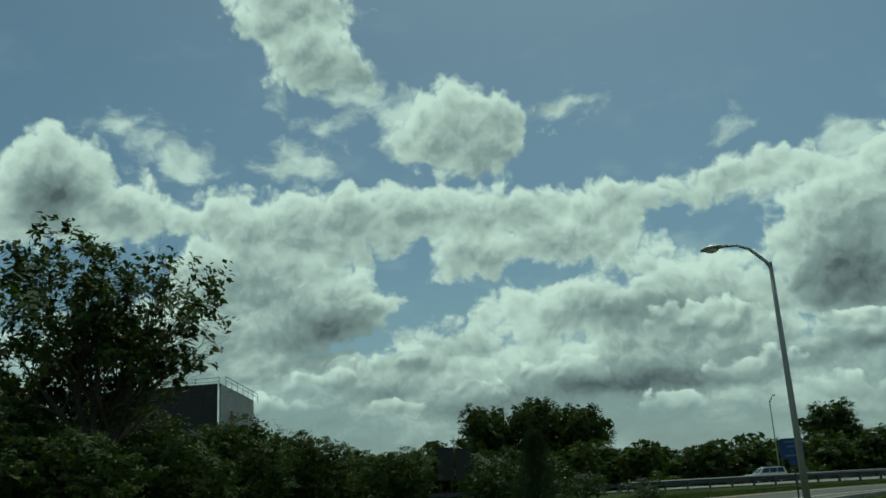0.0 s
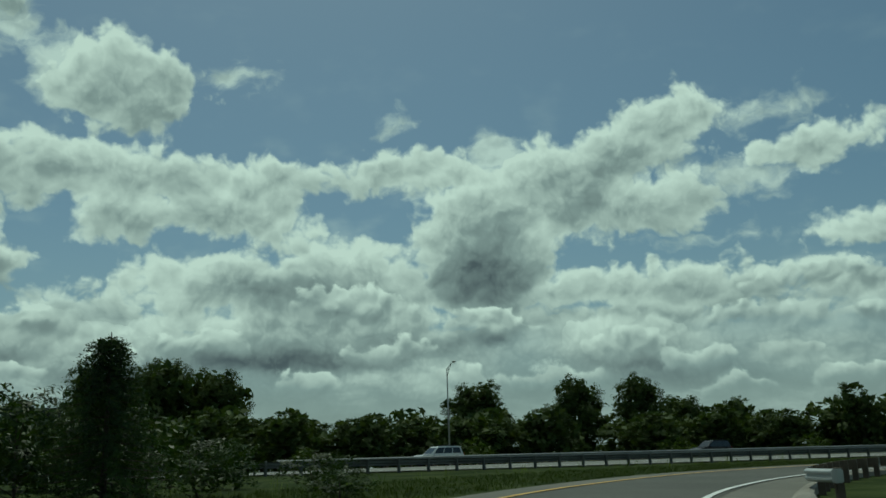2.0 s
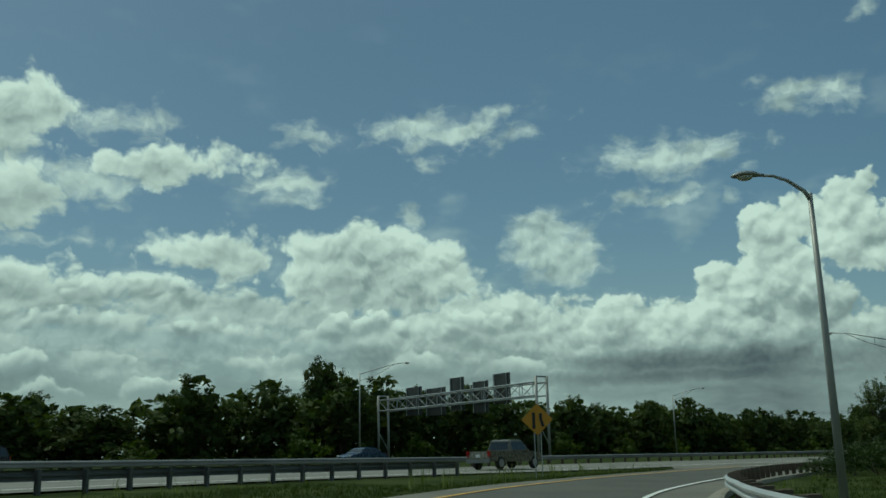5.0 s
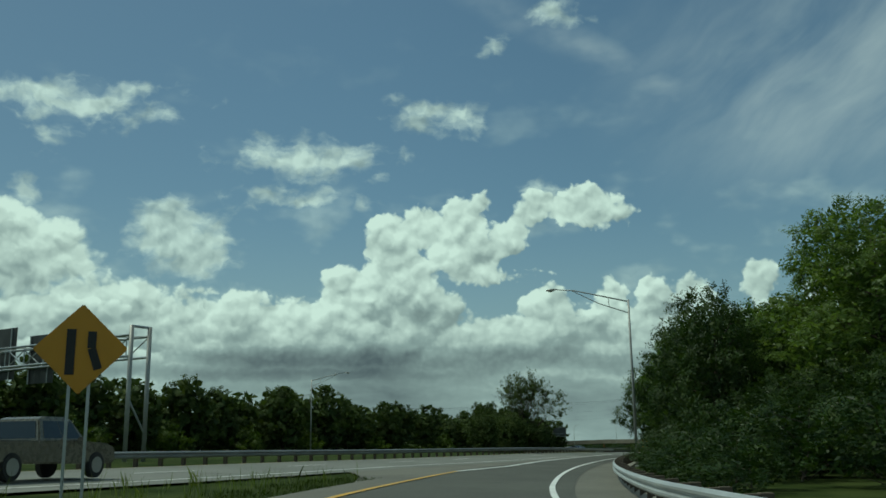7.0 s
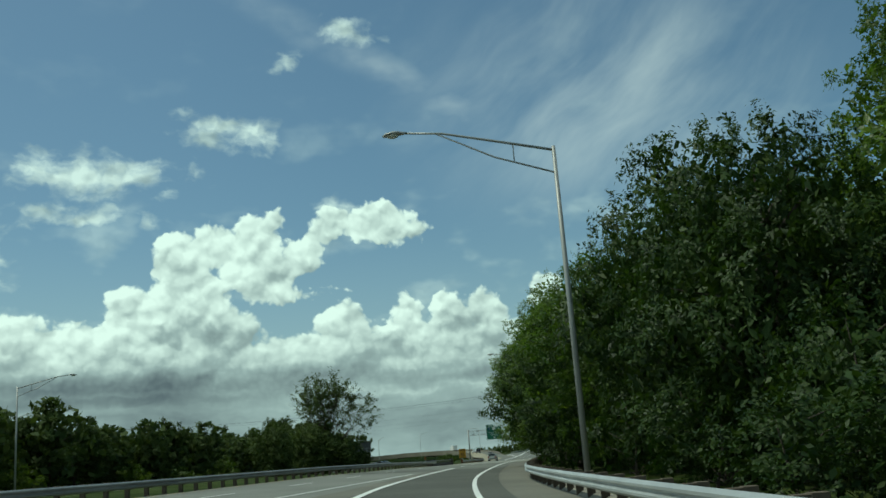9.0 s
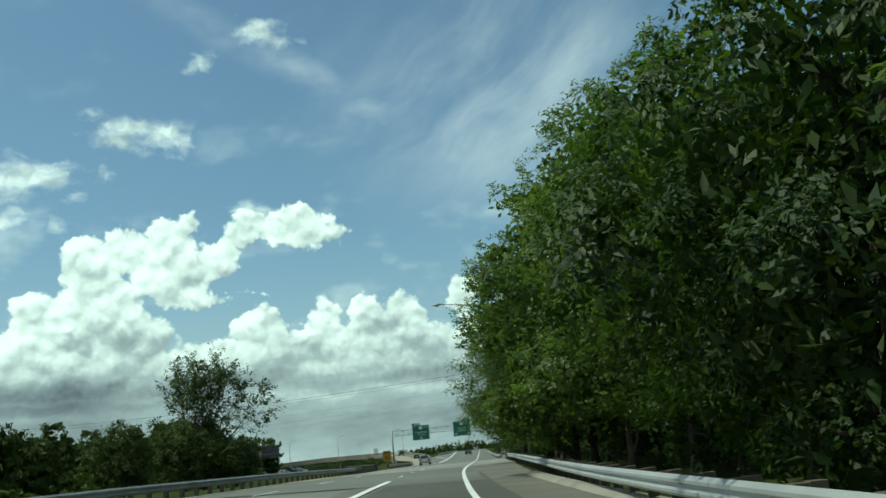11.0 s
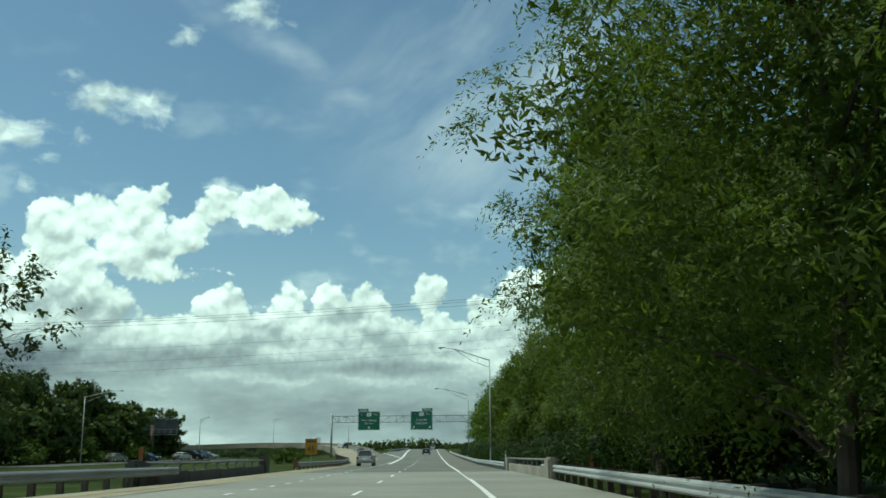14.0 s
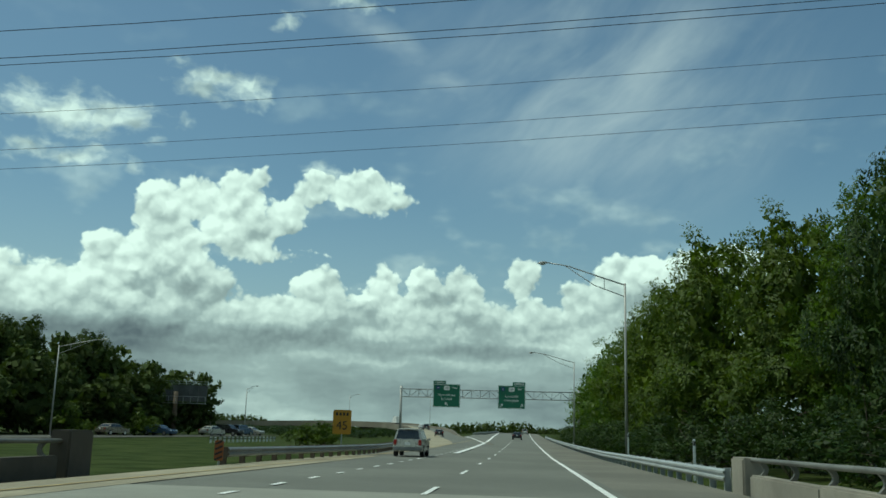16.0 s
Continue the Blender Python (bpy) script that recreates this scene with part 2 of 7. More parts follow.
    low = net.math("MULTIPLY_ADD", net.math("MULTIPLY", knobs, net.step(az, 55.0, 75.0, 1.0, 0.0)), 0.9, low)
    lumpy = net.math("SUBTRACT", knobs, 0.10)
    heap = net.math("MAXIMUM", net.math("MULTIPLY_ADD", lumpy, 1.25, depth_north), net.math("MULTIPLY_ADD", lumpy, 0.7, depth_east))
    heap = net.math("MAXIMUM", heap, low)
    total = net.math("MAXIMUM", heap, field)
    tear = net.noise(net.vec("MULTIPLY", spot, (0.8, 1.0, 1.0)), 0.62, 4.5, 0.5)
    torn = net.step(az, 58.0, 80.0, 2.0, 0.35)
    ragged = net.math("MULTIPLY_ADD", net.math("SUBTRACT", grain, 0.5), 0.34, total)
    ragged = net.math("MULTIPLY_ADD", net.math("SUBTRACT", tear, 0.5), torn, ragged)
    # soft, hazy edges against the sun; crisp ones away from it
    crisp = net.step(az, 62.0, 84.0)
    curd = net.add("ShaderNodeTexVoronoi")
    curd.voronoi_dimensions, curd.feature = "2D", "SMOOTH_F1"
    curd.inputs["Scale"].default_value, curd.inputs["Smoothness"].default_value = 2.6, 0.3
    tree.links.new(warped, curd.inputs["Vector"])
    curds = net.math("SUBTRACT", 0.38, curd.outputs["Distance"])
    ragged = net.math("MULTIPLY_ADD", curds, 0.26, ragged)
    soft_cover = net.step(ragged, -0.34, 0.46)
    sharp_cover = net.step(ragged, -0.02, 0.30)
    cover = net.math("ADD", net.math("MULTIPLY", soft_cover, net.math("SUBTRACT", 1.0, crisp)), net.math("MULTIPLY", sharp_cover, crisp))
    # between the masses the low layer towards the sun thins to haze
    thin = net.math("MULTIPLY", net.math("MULTIPLY", net.step(depth, -1.6, 0.4, 0.42, 0.0), net.math("SUBTRACT", 1.0, crisp)), net.step(rolls, 0.30, 0.62, 1.0, 0.35))
    cover = net.math("MULTIPLY", cover, net.math("SUBTRACT", 1.0, thin))
    wisp = net.noise(net.vec("MULTIPLY", warped, (0.6, 1.0, 1.0)), 0.85, 4.0, 0.52)
    shreds = net.math("ADD", look_up(small, warped)[0], net.math("MULTIPLY", net.math("SUBTRACT", wisp, 0.50), 3.6))
    cover = net.math("MAXIMUM", cover, net.math("MULTIPLY", net.step(shreds, -0.35, 1.15), 0.82))
    # faint veils between the masses
    cover = net.math("MAXIMUM", cover, net.math("MULTIPLY", net.step(mottle, 0.52, 0.75, 0.0, 0.34), net.step(el, 10.0, 24.0, 1.0, 0.12)))

    # relief: brighter towards the sun, greyer below and where the mass is thick
    eastern = net.step(net.math("SUBTRACT", depth_east, depth_north), -0.4, 0.4)
    slope = net.math("ADD", net.math("MULTIPLY", face_north, net.math("SUBTRACT", 1.0, eastern)), net.math("MULTIPLY", face_east, eastern))
    slope = net.math("MINIMUM", net.math("MAXIMUM", slope, -1.0), 1.0)
    slope = net.math("MULTIPLY", slope, net.step(depth, -0.6, 0.3))
    relief = net.math("MULTIPLY", net.math("SUBTRACT", knobs, knobs_up), net.math("MAXIMUM", net.step(el, 4.5, 8.5, 0.15, 1.0), net.step(az, 55.0, 75.0, 0.5, 0.0)))
    lit = net.math("MULTIPLY_ADD", slope, net.step(az, 45.0, 85.0, 0.22, 0.19), 0.70)
    lit = net.math("MULTIPLY_ADD", relief, net.step(az, 40.0, 85.0, 0.36, 0.62), lit)
    lit = net.math("MULTIPLY_ADD", net.math("SUBTRACT", mottle, 0.5), 0.6, lit)
    lit = net.math("MULTIPLY_ADD", net.math("SUBTRACT", grain, 0.5), 0.07, lit)
    lit = net.math("MULTIPLY_ADD", curds, 0.10, lit)
    against = net.step(az, 35.0, 85.0, 1.0, 0.12)
    thick = net.step(total, 0.6, 3.6, 0.0, 0.20)
    lit = net.math("SUBTRACT", lit, net.math("MULTIPLY", thick, against))
    # against the sun the thin rims shine
    rim = net.math("MULTIPLY", net.step(ragged, 0.0, 1.5, 0.20, 0.0), against)
    lit = net.math("ADD", lit, net.math("MULTIPLY", rim, net.step(el, 5.0, 10.0)))
    lit = net.math("ADD", lit, net.step(az, 40.0, 88.0, 0.0, 0.08))
    sag = net.math("MULTIPLY", net.step(el, 5.0, 10.0, 0.17, 0.0), net.step(az, 60.0, 85.0))
    lit = net.math("SUBTRACT", lit, sag)
    under = None
    for a, e, w, h in UNDERSIDES:
        off = net.vec("LENGTH", net.vec("MULTIPLY", net.vec("SUBTRACT", warped, (a, e, 0)), (1 / w, 1 / h, 0)))
        one = net.step(off, 0.2, 1.5, 1.0, 0.0)
        under = one if under is None else net.math("MAXIMUM", under, one)
    lit = net.math("SUBTRACT", lit, net.math("MULTIPLY", under, net.step(az, 60.0, 80.0, 0.36, 0.35)))
    streaks = net.math("MULTIPLY", net.math("SUBTRACT", rolls, 0.5), net.step(el, 5.0, 11.0, 1.3, 0.0))
    lit = net.math("ADD", lit, streaks)
    lit = net.math("SUBTRACT", lit, net.step(el, 2.0, 8.0, 0.12, 0.0))
    # below the cloud base: a pale grey sheet with long streaks
    sheet = net.math("MULTIPLY_ADD", net.math("SUBTRACT", rolls, 0.5), 1.5, net.step(az, 55.0, 85.0, 0.52, 0.37))
    below = net.step(net.math("MULTIPLY_ADD", net.math("SUBTRACT", rolls, 0.5), 5.0, el), 2.6, 6.2, 0.85, 0.0)
    lit = net.math("ADD", net.math("MULTIPLY", lit, net.math("SUBTRACT", 1.0, below)), net.math("MULTIPLY", sheet, below))
    # the small stacked heaps: bright heads, grey feet that sink into the layer
    heap_edge = net.math("MULTIPLY_ADD", lumpy, 0.9, net.math("MULTIPLY_ADD", net.math("SUBTRACT", grain, 0.5), 0.5, depth_heap))
    heap_edge = net.math("MULTIPLY_ADD", net.math("SUBTRACT", tear, 0.5), 1.1, heap_edge)
    heap_cover = net.math("MULTIPLY", net.math("MULTIPLY", net.step(heap_edge, -0.02, 0.32), net.step(face_heap, -0.55, 0.3)), 0.95)
    heap_lit = net.math("MULTIPLY_ADD", face_heap, 0.34, net.math("MULTIPLY_ADD", relief, 0.7, 0.54))
    heap_lit = net.math("ADD", heap_lit, net.step(heap_edge, 0.1, 0.9, 0.12, 0.0))
    lit = net.math("ADD", net.math("MULTIPLY", lit, net.math("SUBTRACT", 1.0, heap_cover)), net.math("MULTIPLY", heap_lit, heap_cover))
    cover = net.math("MAXIMUM", cover, heap_cover)
    ramp = net.add("ShaderNodeValToRGB")
    ramp.color_ramp.elements[0].position, ramp.color_ramp.elements[0].color = 0.0, (0.12, 0.15, 0.175, 1)
    ramp.color_ramp.elements[1].position, ramp.color_ramp.elements[1].color = 1.0, (0.88, 1.0, 0.95, 1)
    mid = ramp.color_ramp.elements.new(0.5)
    mid.color = (0.365, 0.445, 0.455, 1)
    tree.links.new(lit, ramp.inputs[0])

    # high thin cirrus in the east
    along = net.math("ADD", net.math("MULTIPLY", az, 0.80), net.math("MULTIPLY", el, 0.60))
    across = net.math("ADD", net.math("MULTIPLY", az, -0.60), net.math("MULTIPLY", el, 0.80))
    curl = net.noise(spot, 0.12, 2.0, 0.5)
    across = net.math("MULTIPLY_ADD", net.math("SUBTRACT", curl, 0.5), 3.5, across)
    veil = net.noise(net.xyz(net.math("MULTIPLY", along, 0.055), net.math("MULTIPLY", across, 0.17)), 1.0, 5.0, 0.58)
    reach = net.vec("LENGTH", net.vec("MULTIPLY", net.vec("SUBTRACT", spot, (114.0, 21.0, 0)), (1 / 15.0, 1 / 9.0, 0)))
    veil = net.math("MULTIPLY", net.step(veil, 0.30, 0.82), net.step(reach, 0.2, 1.15, 0.48, 0.0))
    streak = net.vec("LENGTH", net.vec("MULTIPLY", net.xyz(net.math("SUBTRACT", along, 94.5), net.math("SUBTRACT", net.math("MULTIPLY_ADD", el, 0.9, net.math("MULTIPLY", az, 0.44)), 64.9)), (1 / 9.0, 1 / 1.1, 0)))
    veil = net.math("MAXIMUM", veil, net.math("MULTIPLY", net.step(streak, 0.0, 1.4, 0.30, 0.0), net.step(mottle, 0.3, 0.75)))

    sky = net.add("ShaderNodeTexSky")
    sky.sky_type = "NISHITA"
    sky.sun_disc = False
    sky.sun_elevation, sky.sun_rotation = radians(SUN_EL), radians(SUN_AZ)
    sky.air_density, sky.dust_density, sky.ozone_density = 1.0, 1.2, 2.5
    blue = net.mix(1.0, sky.outputs[0], (0.080, 0.086, 0.083), "MULTIPLY")
    blue = net.mix(1.0, blue, net.mix(net.step(az, 50.0, 90.0), (0.92, 0.93, 0.92), (1.10, 1.10, 1.08)), "MULTIPLY")
    haze = net.step(el, 0.0, 16.0, 0.42, 0.0)
    blue = net.mix(haze, blue, (0.42, 0.52, 0.56))
    blue = net.mix(veil, blue, (0.80, 0.86, 0.86))
    final = net.mix(cover, blue, ramp.outputs[0])
    back = net.add("ShaderNodeBackground")
    tree.links.new(final, back.inputs[0])
    back.inputs[1].default_value = 1.0
    tree.links.new(back.outputs[0], net.add("ShaderNodeOutputWorld").inputs[0])
    world.cycles.sampling_method = "MANUAL"
    world.cycles.sample_map_resolution = 256


build_world()


# ---------------------------------------------------------------- materials
def material(name, base, rough=0.6, metal=0.0, vary=0.25, scale=1.0, bump=0.0, bump_scale=20.0, second=None, spec=0.5, translucent=0.0, per_object=0.0):
    """A procedural surface: two scales of colour change round the base, with fine relief."""
    mat = bpy.data.materials.new(name)
    mat.use_nodes = True
    tree = mat.node_tree
    tree.nodes.clear()
    net = Net(tree)
    where = tree.nodes.new("ShaderNodeTexCoord").outputs["Object"]
    large = net.noise(where, 0.35 * scale, 4.0, 0.6)
    small = net.noise(where, 9.0 * scale, 4.0, 0.65)
    lo = tuple(max(0.0, c * (1 - vary)) for c in base)
    hi = second if second else tuple(min(1.0, c * (1 + vary)) for c in base)
    colour = net.mix(net.step(large, 0.35, 0.65), lo, hi)
    colour = net.mix(net.step(small, 0.3, 0.75, 0.0, 0.55), colour, base)
    if per_object:
        info = tree.nodes.new("ShaderNodeObjectInfo").outputs["Random"]
        colour = net.mix(net.math("MULTIPLY", info, per_object), colour, tuple(c * 0.45 for c in base))
    shader = tree.nodes.new("ShaderNodeBsdfPrincipled")
    tree.links.new(colour, shader.inputs["Base Color"])
    shader.inputs["Metallic"].default_value = metal
    shader.inputs["Specular IOR Level"].default_value = spec
    tree.links.new(net.step(small, 0.2, 0.8, max(0.02, rough - 0.08), min(1.0, rough + 0.08)), shader.inputs["Roughness"])
    if bump:
        relief = tree.nodes.new("ShaderNodeBump")
        relief.inputs["Strength"].default_value = bump
        relief.inputs["Distance"].default_value = 0.02
        tree.links.new(net.noise(where, bump_scale, 5.0, 0.6), relief.inputs["Height"])
        tree.links.new(relief.outputs[0], shader.inputs["Normal"])
    tree.links.new(shader.outputs[0], tree.nodes.new("ShaderNodeOutputMaterial").inputs[0])
    return mat


def leaf_material(name, dark, light, tip, through=0.35, rough=0.42):
    """Leaves: each one its own green, some light passing through."""
    mat = bpy.data.materials.new(name)
    mat.use_nodes = True
    tree = mat.node_tree
    tree.nodes.clear()
    net = Net(tree)
    island = tree.nodes.new("ShaderNodeNewGeometry").outputs["Random Per Island"]
    info = tree.nodes.new("ShaderNodeObjectInfo").outputs["Random"]
    where = tree.nodes.new("ShaderNodeTexCoord").outputs["Object"]
    patch = net.noise(where, 0.45, 3.0, 0.6)
    colour = net.mix(net.step(patch, 0.35, 0.65), dark, light)
    colour = net.mix(net.math("MULTIPLY", net.math("POWER", island, 3.0), 0.5), colour, tip)
    colour = net.mix(net.math("MULTIPLY", info, 0.2), colour, tuple(c * 0.6 for c in dark))
    shader = tree.nodes.new("ShaderNodeBsdfPrincipled")
    tree.links.new(colour, shader.inputs["Base Color"])
    shader.inputs["Roughness"].default_value = rough
    shader.inputs["Specular IOR Level"].default_value = 0.21
    glow = tree.nodes.new("ShaderNodeBsdfTranslucent")
    tree.links.new(net.mix(1.0, colour, (1.25, 1.35, 0.6), "MULTIPLY"), glow.inputs[0])
    both = tree.nodes.new("ShaderNodeMixShader")
    both.inputs[0].default_value = through
    tree.links.new(shader.outputs[0], both.inputs[1])
    tree.links.new(glow.outputs[0], both.inputs[2])
    tree.links.new(both.outputs[0], tree.nodes.new("ShaderNodeOutputMaterial").inputs[0])
    return mat


M = {}
M["grass"] = material("grass", (0.035, 0.056, 0.012), 0.95, vary=0.45, scale=1.1, bump=0.9, bump_scale=9.0, second=(0.060, 0.074, 0.022), spec=0.04)
M["asphalt"] = material("asphalt", (0.090, 0.090, 0.074), 0.9, vary=0.16, scale=0.5, bump=0.25, bump_scale=60.0)
M["concrete_road"] = material("concrete_road", (0.180, 0.180, 0.155), 0.85, vary=0.14, scale=0.4, bump=0.2, bump_scale=50.0)
M["shoulder"] = material("shoulder", (0.155, 0.147, 0.118), 0.9, vary=0.2, scale=0.5, bump=0.3, bump_scale=40.0)
M["bridge_asphalt"] = material("bridge_asphalt", (0.148, 0.150, 0.126), 0.9, vary=0.16, scale=0.35, bump=0.25, bump_scale=60.0)
M["deck_concrete"] = material("deck_concrete", (0.250, 0.250, 0.210), 0.85, vary=0.16, scale=0.35, bump=0.2, bump_scale=50.0)
M["ramp_concrete"] = material("ramp_concrete", (0.17, 0.152, 0.115), 0.9, vary=0.2, scale=0.3, bump=0.3, bump_scale=20.0)
M["faded_yellow"] = material("faded_yellow", (0.36, 0.27, 0.11), 0.7, vary=0.3, scale=1.5, bump=0.1)
M["white_paint"] = material("white_paint", (0.78, 0.78, 0.74), 0.6, vary=0.1, scale=2.0, bump=0.1)
M["yellow_paint"] = material("yellow_paint", (0.62, 0.36, 0.05), 0.6, vary=0.12, scale=2.0, bump=0.1)
M["galvanised"] = material("galvanised", (0.42, 0.44, 0.44), 0.42, 0.75, vary=0.15, scale=1.5, bump=0.08, bump_scale=30.0)
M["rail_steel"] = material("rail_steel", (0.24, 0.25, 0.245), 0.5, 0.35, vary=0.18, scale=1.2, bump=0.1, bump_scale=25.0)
# Rail steel darkened for a beam seen from its shaded back
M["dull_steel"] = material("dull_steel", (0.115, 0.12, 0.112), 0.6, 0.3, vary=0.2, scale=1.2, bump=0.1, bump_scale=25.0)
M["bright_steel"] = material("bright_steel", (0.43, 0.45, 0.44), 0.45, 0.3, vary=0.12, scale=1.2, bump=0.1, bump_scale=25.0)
M["weathered_steel"] = material("weathered_steel", (0.17, 0.17, 0.15), 0.6, 0.3, vary=0.25, scale=1.5, bump=0.12, bump_scale=25.0)
M["tan_concrete"] = material("tan_concrete", (0.31, 0.275, 0.19), 0.9, vary=0.2, scale=0.6, bump=0.25, bump_scale=40.0)
M["dark_panel"] = material("dark_panel", (0.075, 0.078, 0.075), 0.55, 0.3, vary=0.25, scale=2.0)
M["timber"] = material("timber", (0.11, 0.085, 0.06), 0.9, vary=0.3, scale=3.0, bump=0.5, bump_scale=18.0)
M["concrete"] = material("concrete", (0.26, 0.24, 0.195), 0.85, vary=0.22, scale=1.2, bump=0.35, bump_scale=22.0)
# Concrete darkened for dirt and for the parapet face turned from the sun
M["dark_concrete"] = material("dark_concrete", (0.080, 0.070, 0.056), 0.9, vary=0.25, scale=1.0, bump=0.35, bump_scale=22.0)
M["bark"] = material("bark", (0.075, 0.06, 0.045), 0.95, vary=0.35, scale=3.0, bump=0.8, bump_scale=14.0)
M["leaf"] = leaf_material("leaf", (0.040, 0.082, 0.012), (0.098, 0.160, 0.022), (0.19, 0.24, 0.05), 0.44, 0.45)
# Darker leaf: dark green trees, and shrubs with their shade put in the colour
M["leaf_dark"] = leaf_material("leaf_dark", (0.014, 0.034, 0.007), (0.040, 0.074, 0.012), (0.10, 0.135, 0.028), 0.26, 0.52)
M["leaf_far"] = leaf_material("leaf_far", (0.040, 0.066, 0.018), (0.076, 0.106, 0.026), (0.115, 0.14, 0.038), 0.22, 0.75)
M["leaf_light"] = leaf_material("leaf_light", (0.046, 0.080, 0.010), (0.092, 0.135, 0.016), (0.155, 0.185, 0.030), 0.34, 0.55)
M["leaf_maple"] = leaf_material("leaf_maple", (0.058, 0.105, 0.022), (0.135, 0.195, 0.045), (0.26, 0.31, 0.12), 0.42, 0.4)
M["grass_blade"] = leaf_material("grass_blade", (0.034, 0.060, 0.010), (0.052, 0.080, 0.014), (0.08, 0.10, 0.024), 0.3, 0.7)
M["leaf_olive"] = leaf_material("leaf_olive", (0.065, 0.102, 0.020), (0.13, 0.175, 0.036), (0.19, 0.22, 0.055), 0.45, 0.55)
M["sign_green"] = material("sign_green", (0.012, 0.13, 0.07), 0.5, vary=0.08)
M["sign_blue"] = material("sign_blue", (0.016, 0.05, 0.17), 0.55, vary=0.08)
# Sign letters dimmed in the colour, as the sign stands against the light
M["faded_letter"] = material("faded_letter", (0.10, 0.16, 0.27), 0.6, vary=0.2, scale=3.0)
M["sign_yellow"] = material("sign_yellow", (0.52, 0.25, 0.015), 0.5, vary=0.08)
M["sign_orange"] = material("sign_orange", (0.65, 0.17, 0.02), 0.5, vary=0.08)
# Sign orange darkened for marker panels that face away from the sun
M["rust_orange"] = material("rust_orange", (0.28, 0.085, 0.02), 0.6, vary=0.2, scale=3.0)
M["sign_white"] = material("sign_white", (0.75, 0.76, 0.74), 0.5, vary=0.05)
M["black_paint"] = material("black_paint", (0.015, 0.015, 0.015), 0.6, vary=0.1)
M["sign_back"] = material("sign_back", (0.20, 0.21, 0.21), 0.5, 0.4, vary=0.2, scale=2.0)
M["lamp_grey"] = material("lamp_grey", (0.34, 0.34, 0.32), 0.5, 0.3, vary=0.15)
M["lens"] = material("lens", (0.55, 0.55, 0.50), 0.2, vary=0.05)


# ---------------------------------------------------------------- the lie of the land
def climb(s):
    """How far the highway has climbed s metres beyond the bridge's start: a sag, a rise, a crest."""
    return max(0.0, min(s, 250) - 60) ** 2 * 2.8e-5 + 0.85 * (1 - math.exp(-max(0.0, s - 250) / 80))


def route():
    """The wheel line, finely sampled: places, heights, distance along it from its first knot, and its heading."""
    k = np.array(KNOTS)
    pts = []
    for i in range(len(k) - 1):
        p0, p1, p2, p3 = k[max(i - 1, 0)], k[i], k[i + 1], k[min(i + 2, len(k) - 1)]
        for q in np.arange(0, 1, 0.05):
            pts.append(0.5 * (2 * p1 + (p2 - p0) * q + (2 * p0 - 5 * p1 + 4 * p2 - p3) * q ** 2 + (3 * p1 - p0 - 3 * p2 + p3) * q ** 3))
    back, turn, p = [], radians(-2.0), k[0].copy()
    for i in range(60):
        turn -= radians(0.9)
        p = p - np.array([-math.sin(turn) * -1, math.cos(turn), 0.0])
        back.append(p.copy())
    ahead = []
    for i in range(260):
        s = i * 2.0
        ahead.append(k[-1] + np.array([AX[0] * s, AX[1] * s, -0.006 * min(s, 60) + climb(s)]))
    return np.array(back[::-1] + pts + ahead), len(back)


AX = (math.sin(radians(108.3)), math.cos(radians(108.3)))  # the bridge's heading
OX = (219.04, 28.06)
CLIMB_AT = np.arange(0, 520, 10.0)
CLIMB = np.array([climb(s) for s in CLIMB_AT])
RP, N_BACK = route()
RU = np.concatenate([[0], np.cumsum(np.hypot(np.diff(RP[:, 0]), np.diff(RP[:, 1])))])
RU = RU - RU[N_BACK]
RT = np.gradient(RP[:, :2], axis=0)
RT = RT / np.linalg.norm(RT, axis=1)[:, None]


def on_axis(s, l):
    """The place s metres along the bridge's line and l metres to its left."""
    return OX[0] + AX[0] * s - AX[1] * l, OX[1] + AX[1] * s + AX[0] * l


def heights(x, y):
    x, y = np.atleast_1d(np.asarray(x, float)), np.atleast_1d(np.asarray(y, float))
    out = np.empty(len(x))
    for a in range(0, len(x), 2000):
        px, py = x[a:a + 2000], y[a:a + 2000]
        i = np.argmin((RP[None, :, 0] - px[:, None]) ** 2 + (RP[None, :, 1] - py[:, None]) ** 2, axis=1)
        rx, ry = px - RP[i, 0], py - RP[i, 1]
        left = -rx * RT[i, 1] + ry * RT[i, 0]
        s = (px - OX[0]) * AX[0] + (py - OX[1]) * AX[1]
        out[a:a + 2000] = RP[i, 2] + 0.03 * np.clip(-s / 60, 0, 1) * np.clip(left, -4, 25)
        out[a:a + 2000] -= np.interp(s, CLIMB_AT, CLIMB) * np.clip((left - 12) / 14, 0, 1)
    return out


def height(x, y):
    return float(heights([x], [y])[0])


def at_route(u, left):
    """World place of a point u metres along the ramp and left metres to its left."""
    px, py = np.interp(u, RU, RP[:, 0]), np.interp(u, RU, RP[:, 1])
    tx, ty = np.interp(u, RU, RT[:, 0]), np.interp(u, RU, RT[:, 1])
    n = math.hypot(tx, ty)
    return px - ty / n * left, py + tx / n * left


def link_mesh(name, verts, faces, mat, parent=None, label="", smooth=False):
    me = bpy.data.meshes.new(name)
    me.from_pydata([tuple(v) for v in verts], [], faces)
    me.update()
    if smooth:
        me.polygons.foreach_set("use_smooth", [True] * len(me.polygons))
    if mat:
        me.materials.append(mat)
    ob = new(name, me)
    if parent:
        ob.parent = parent
    if label:
        tagged(ob, label)
    return ob


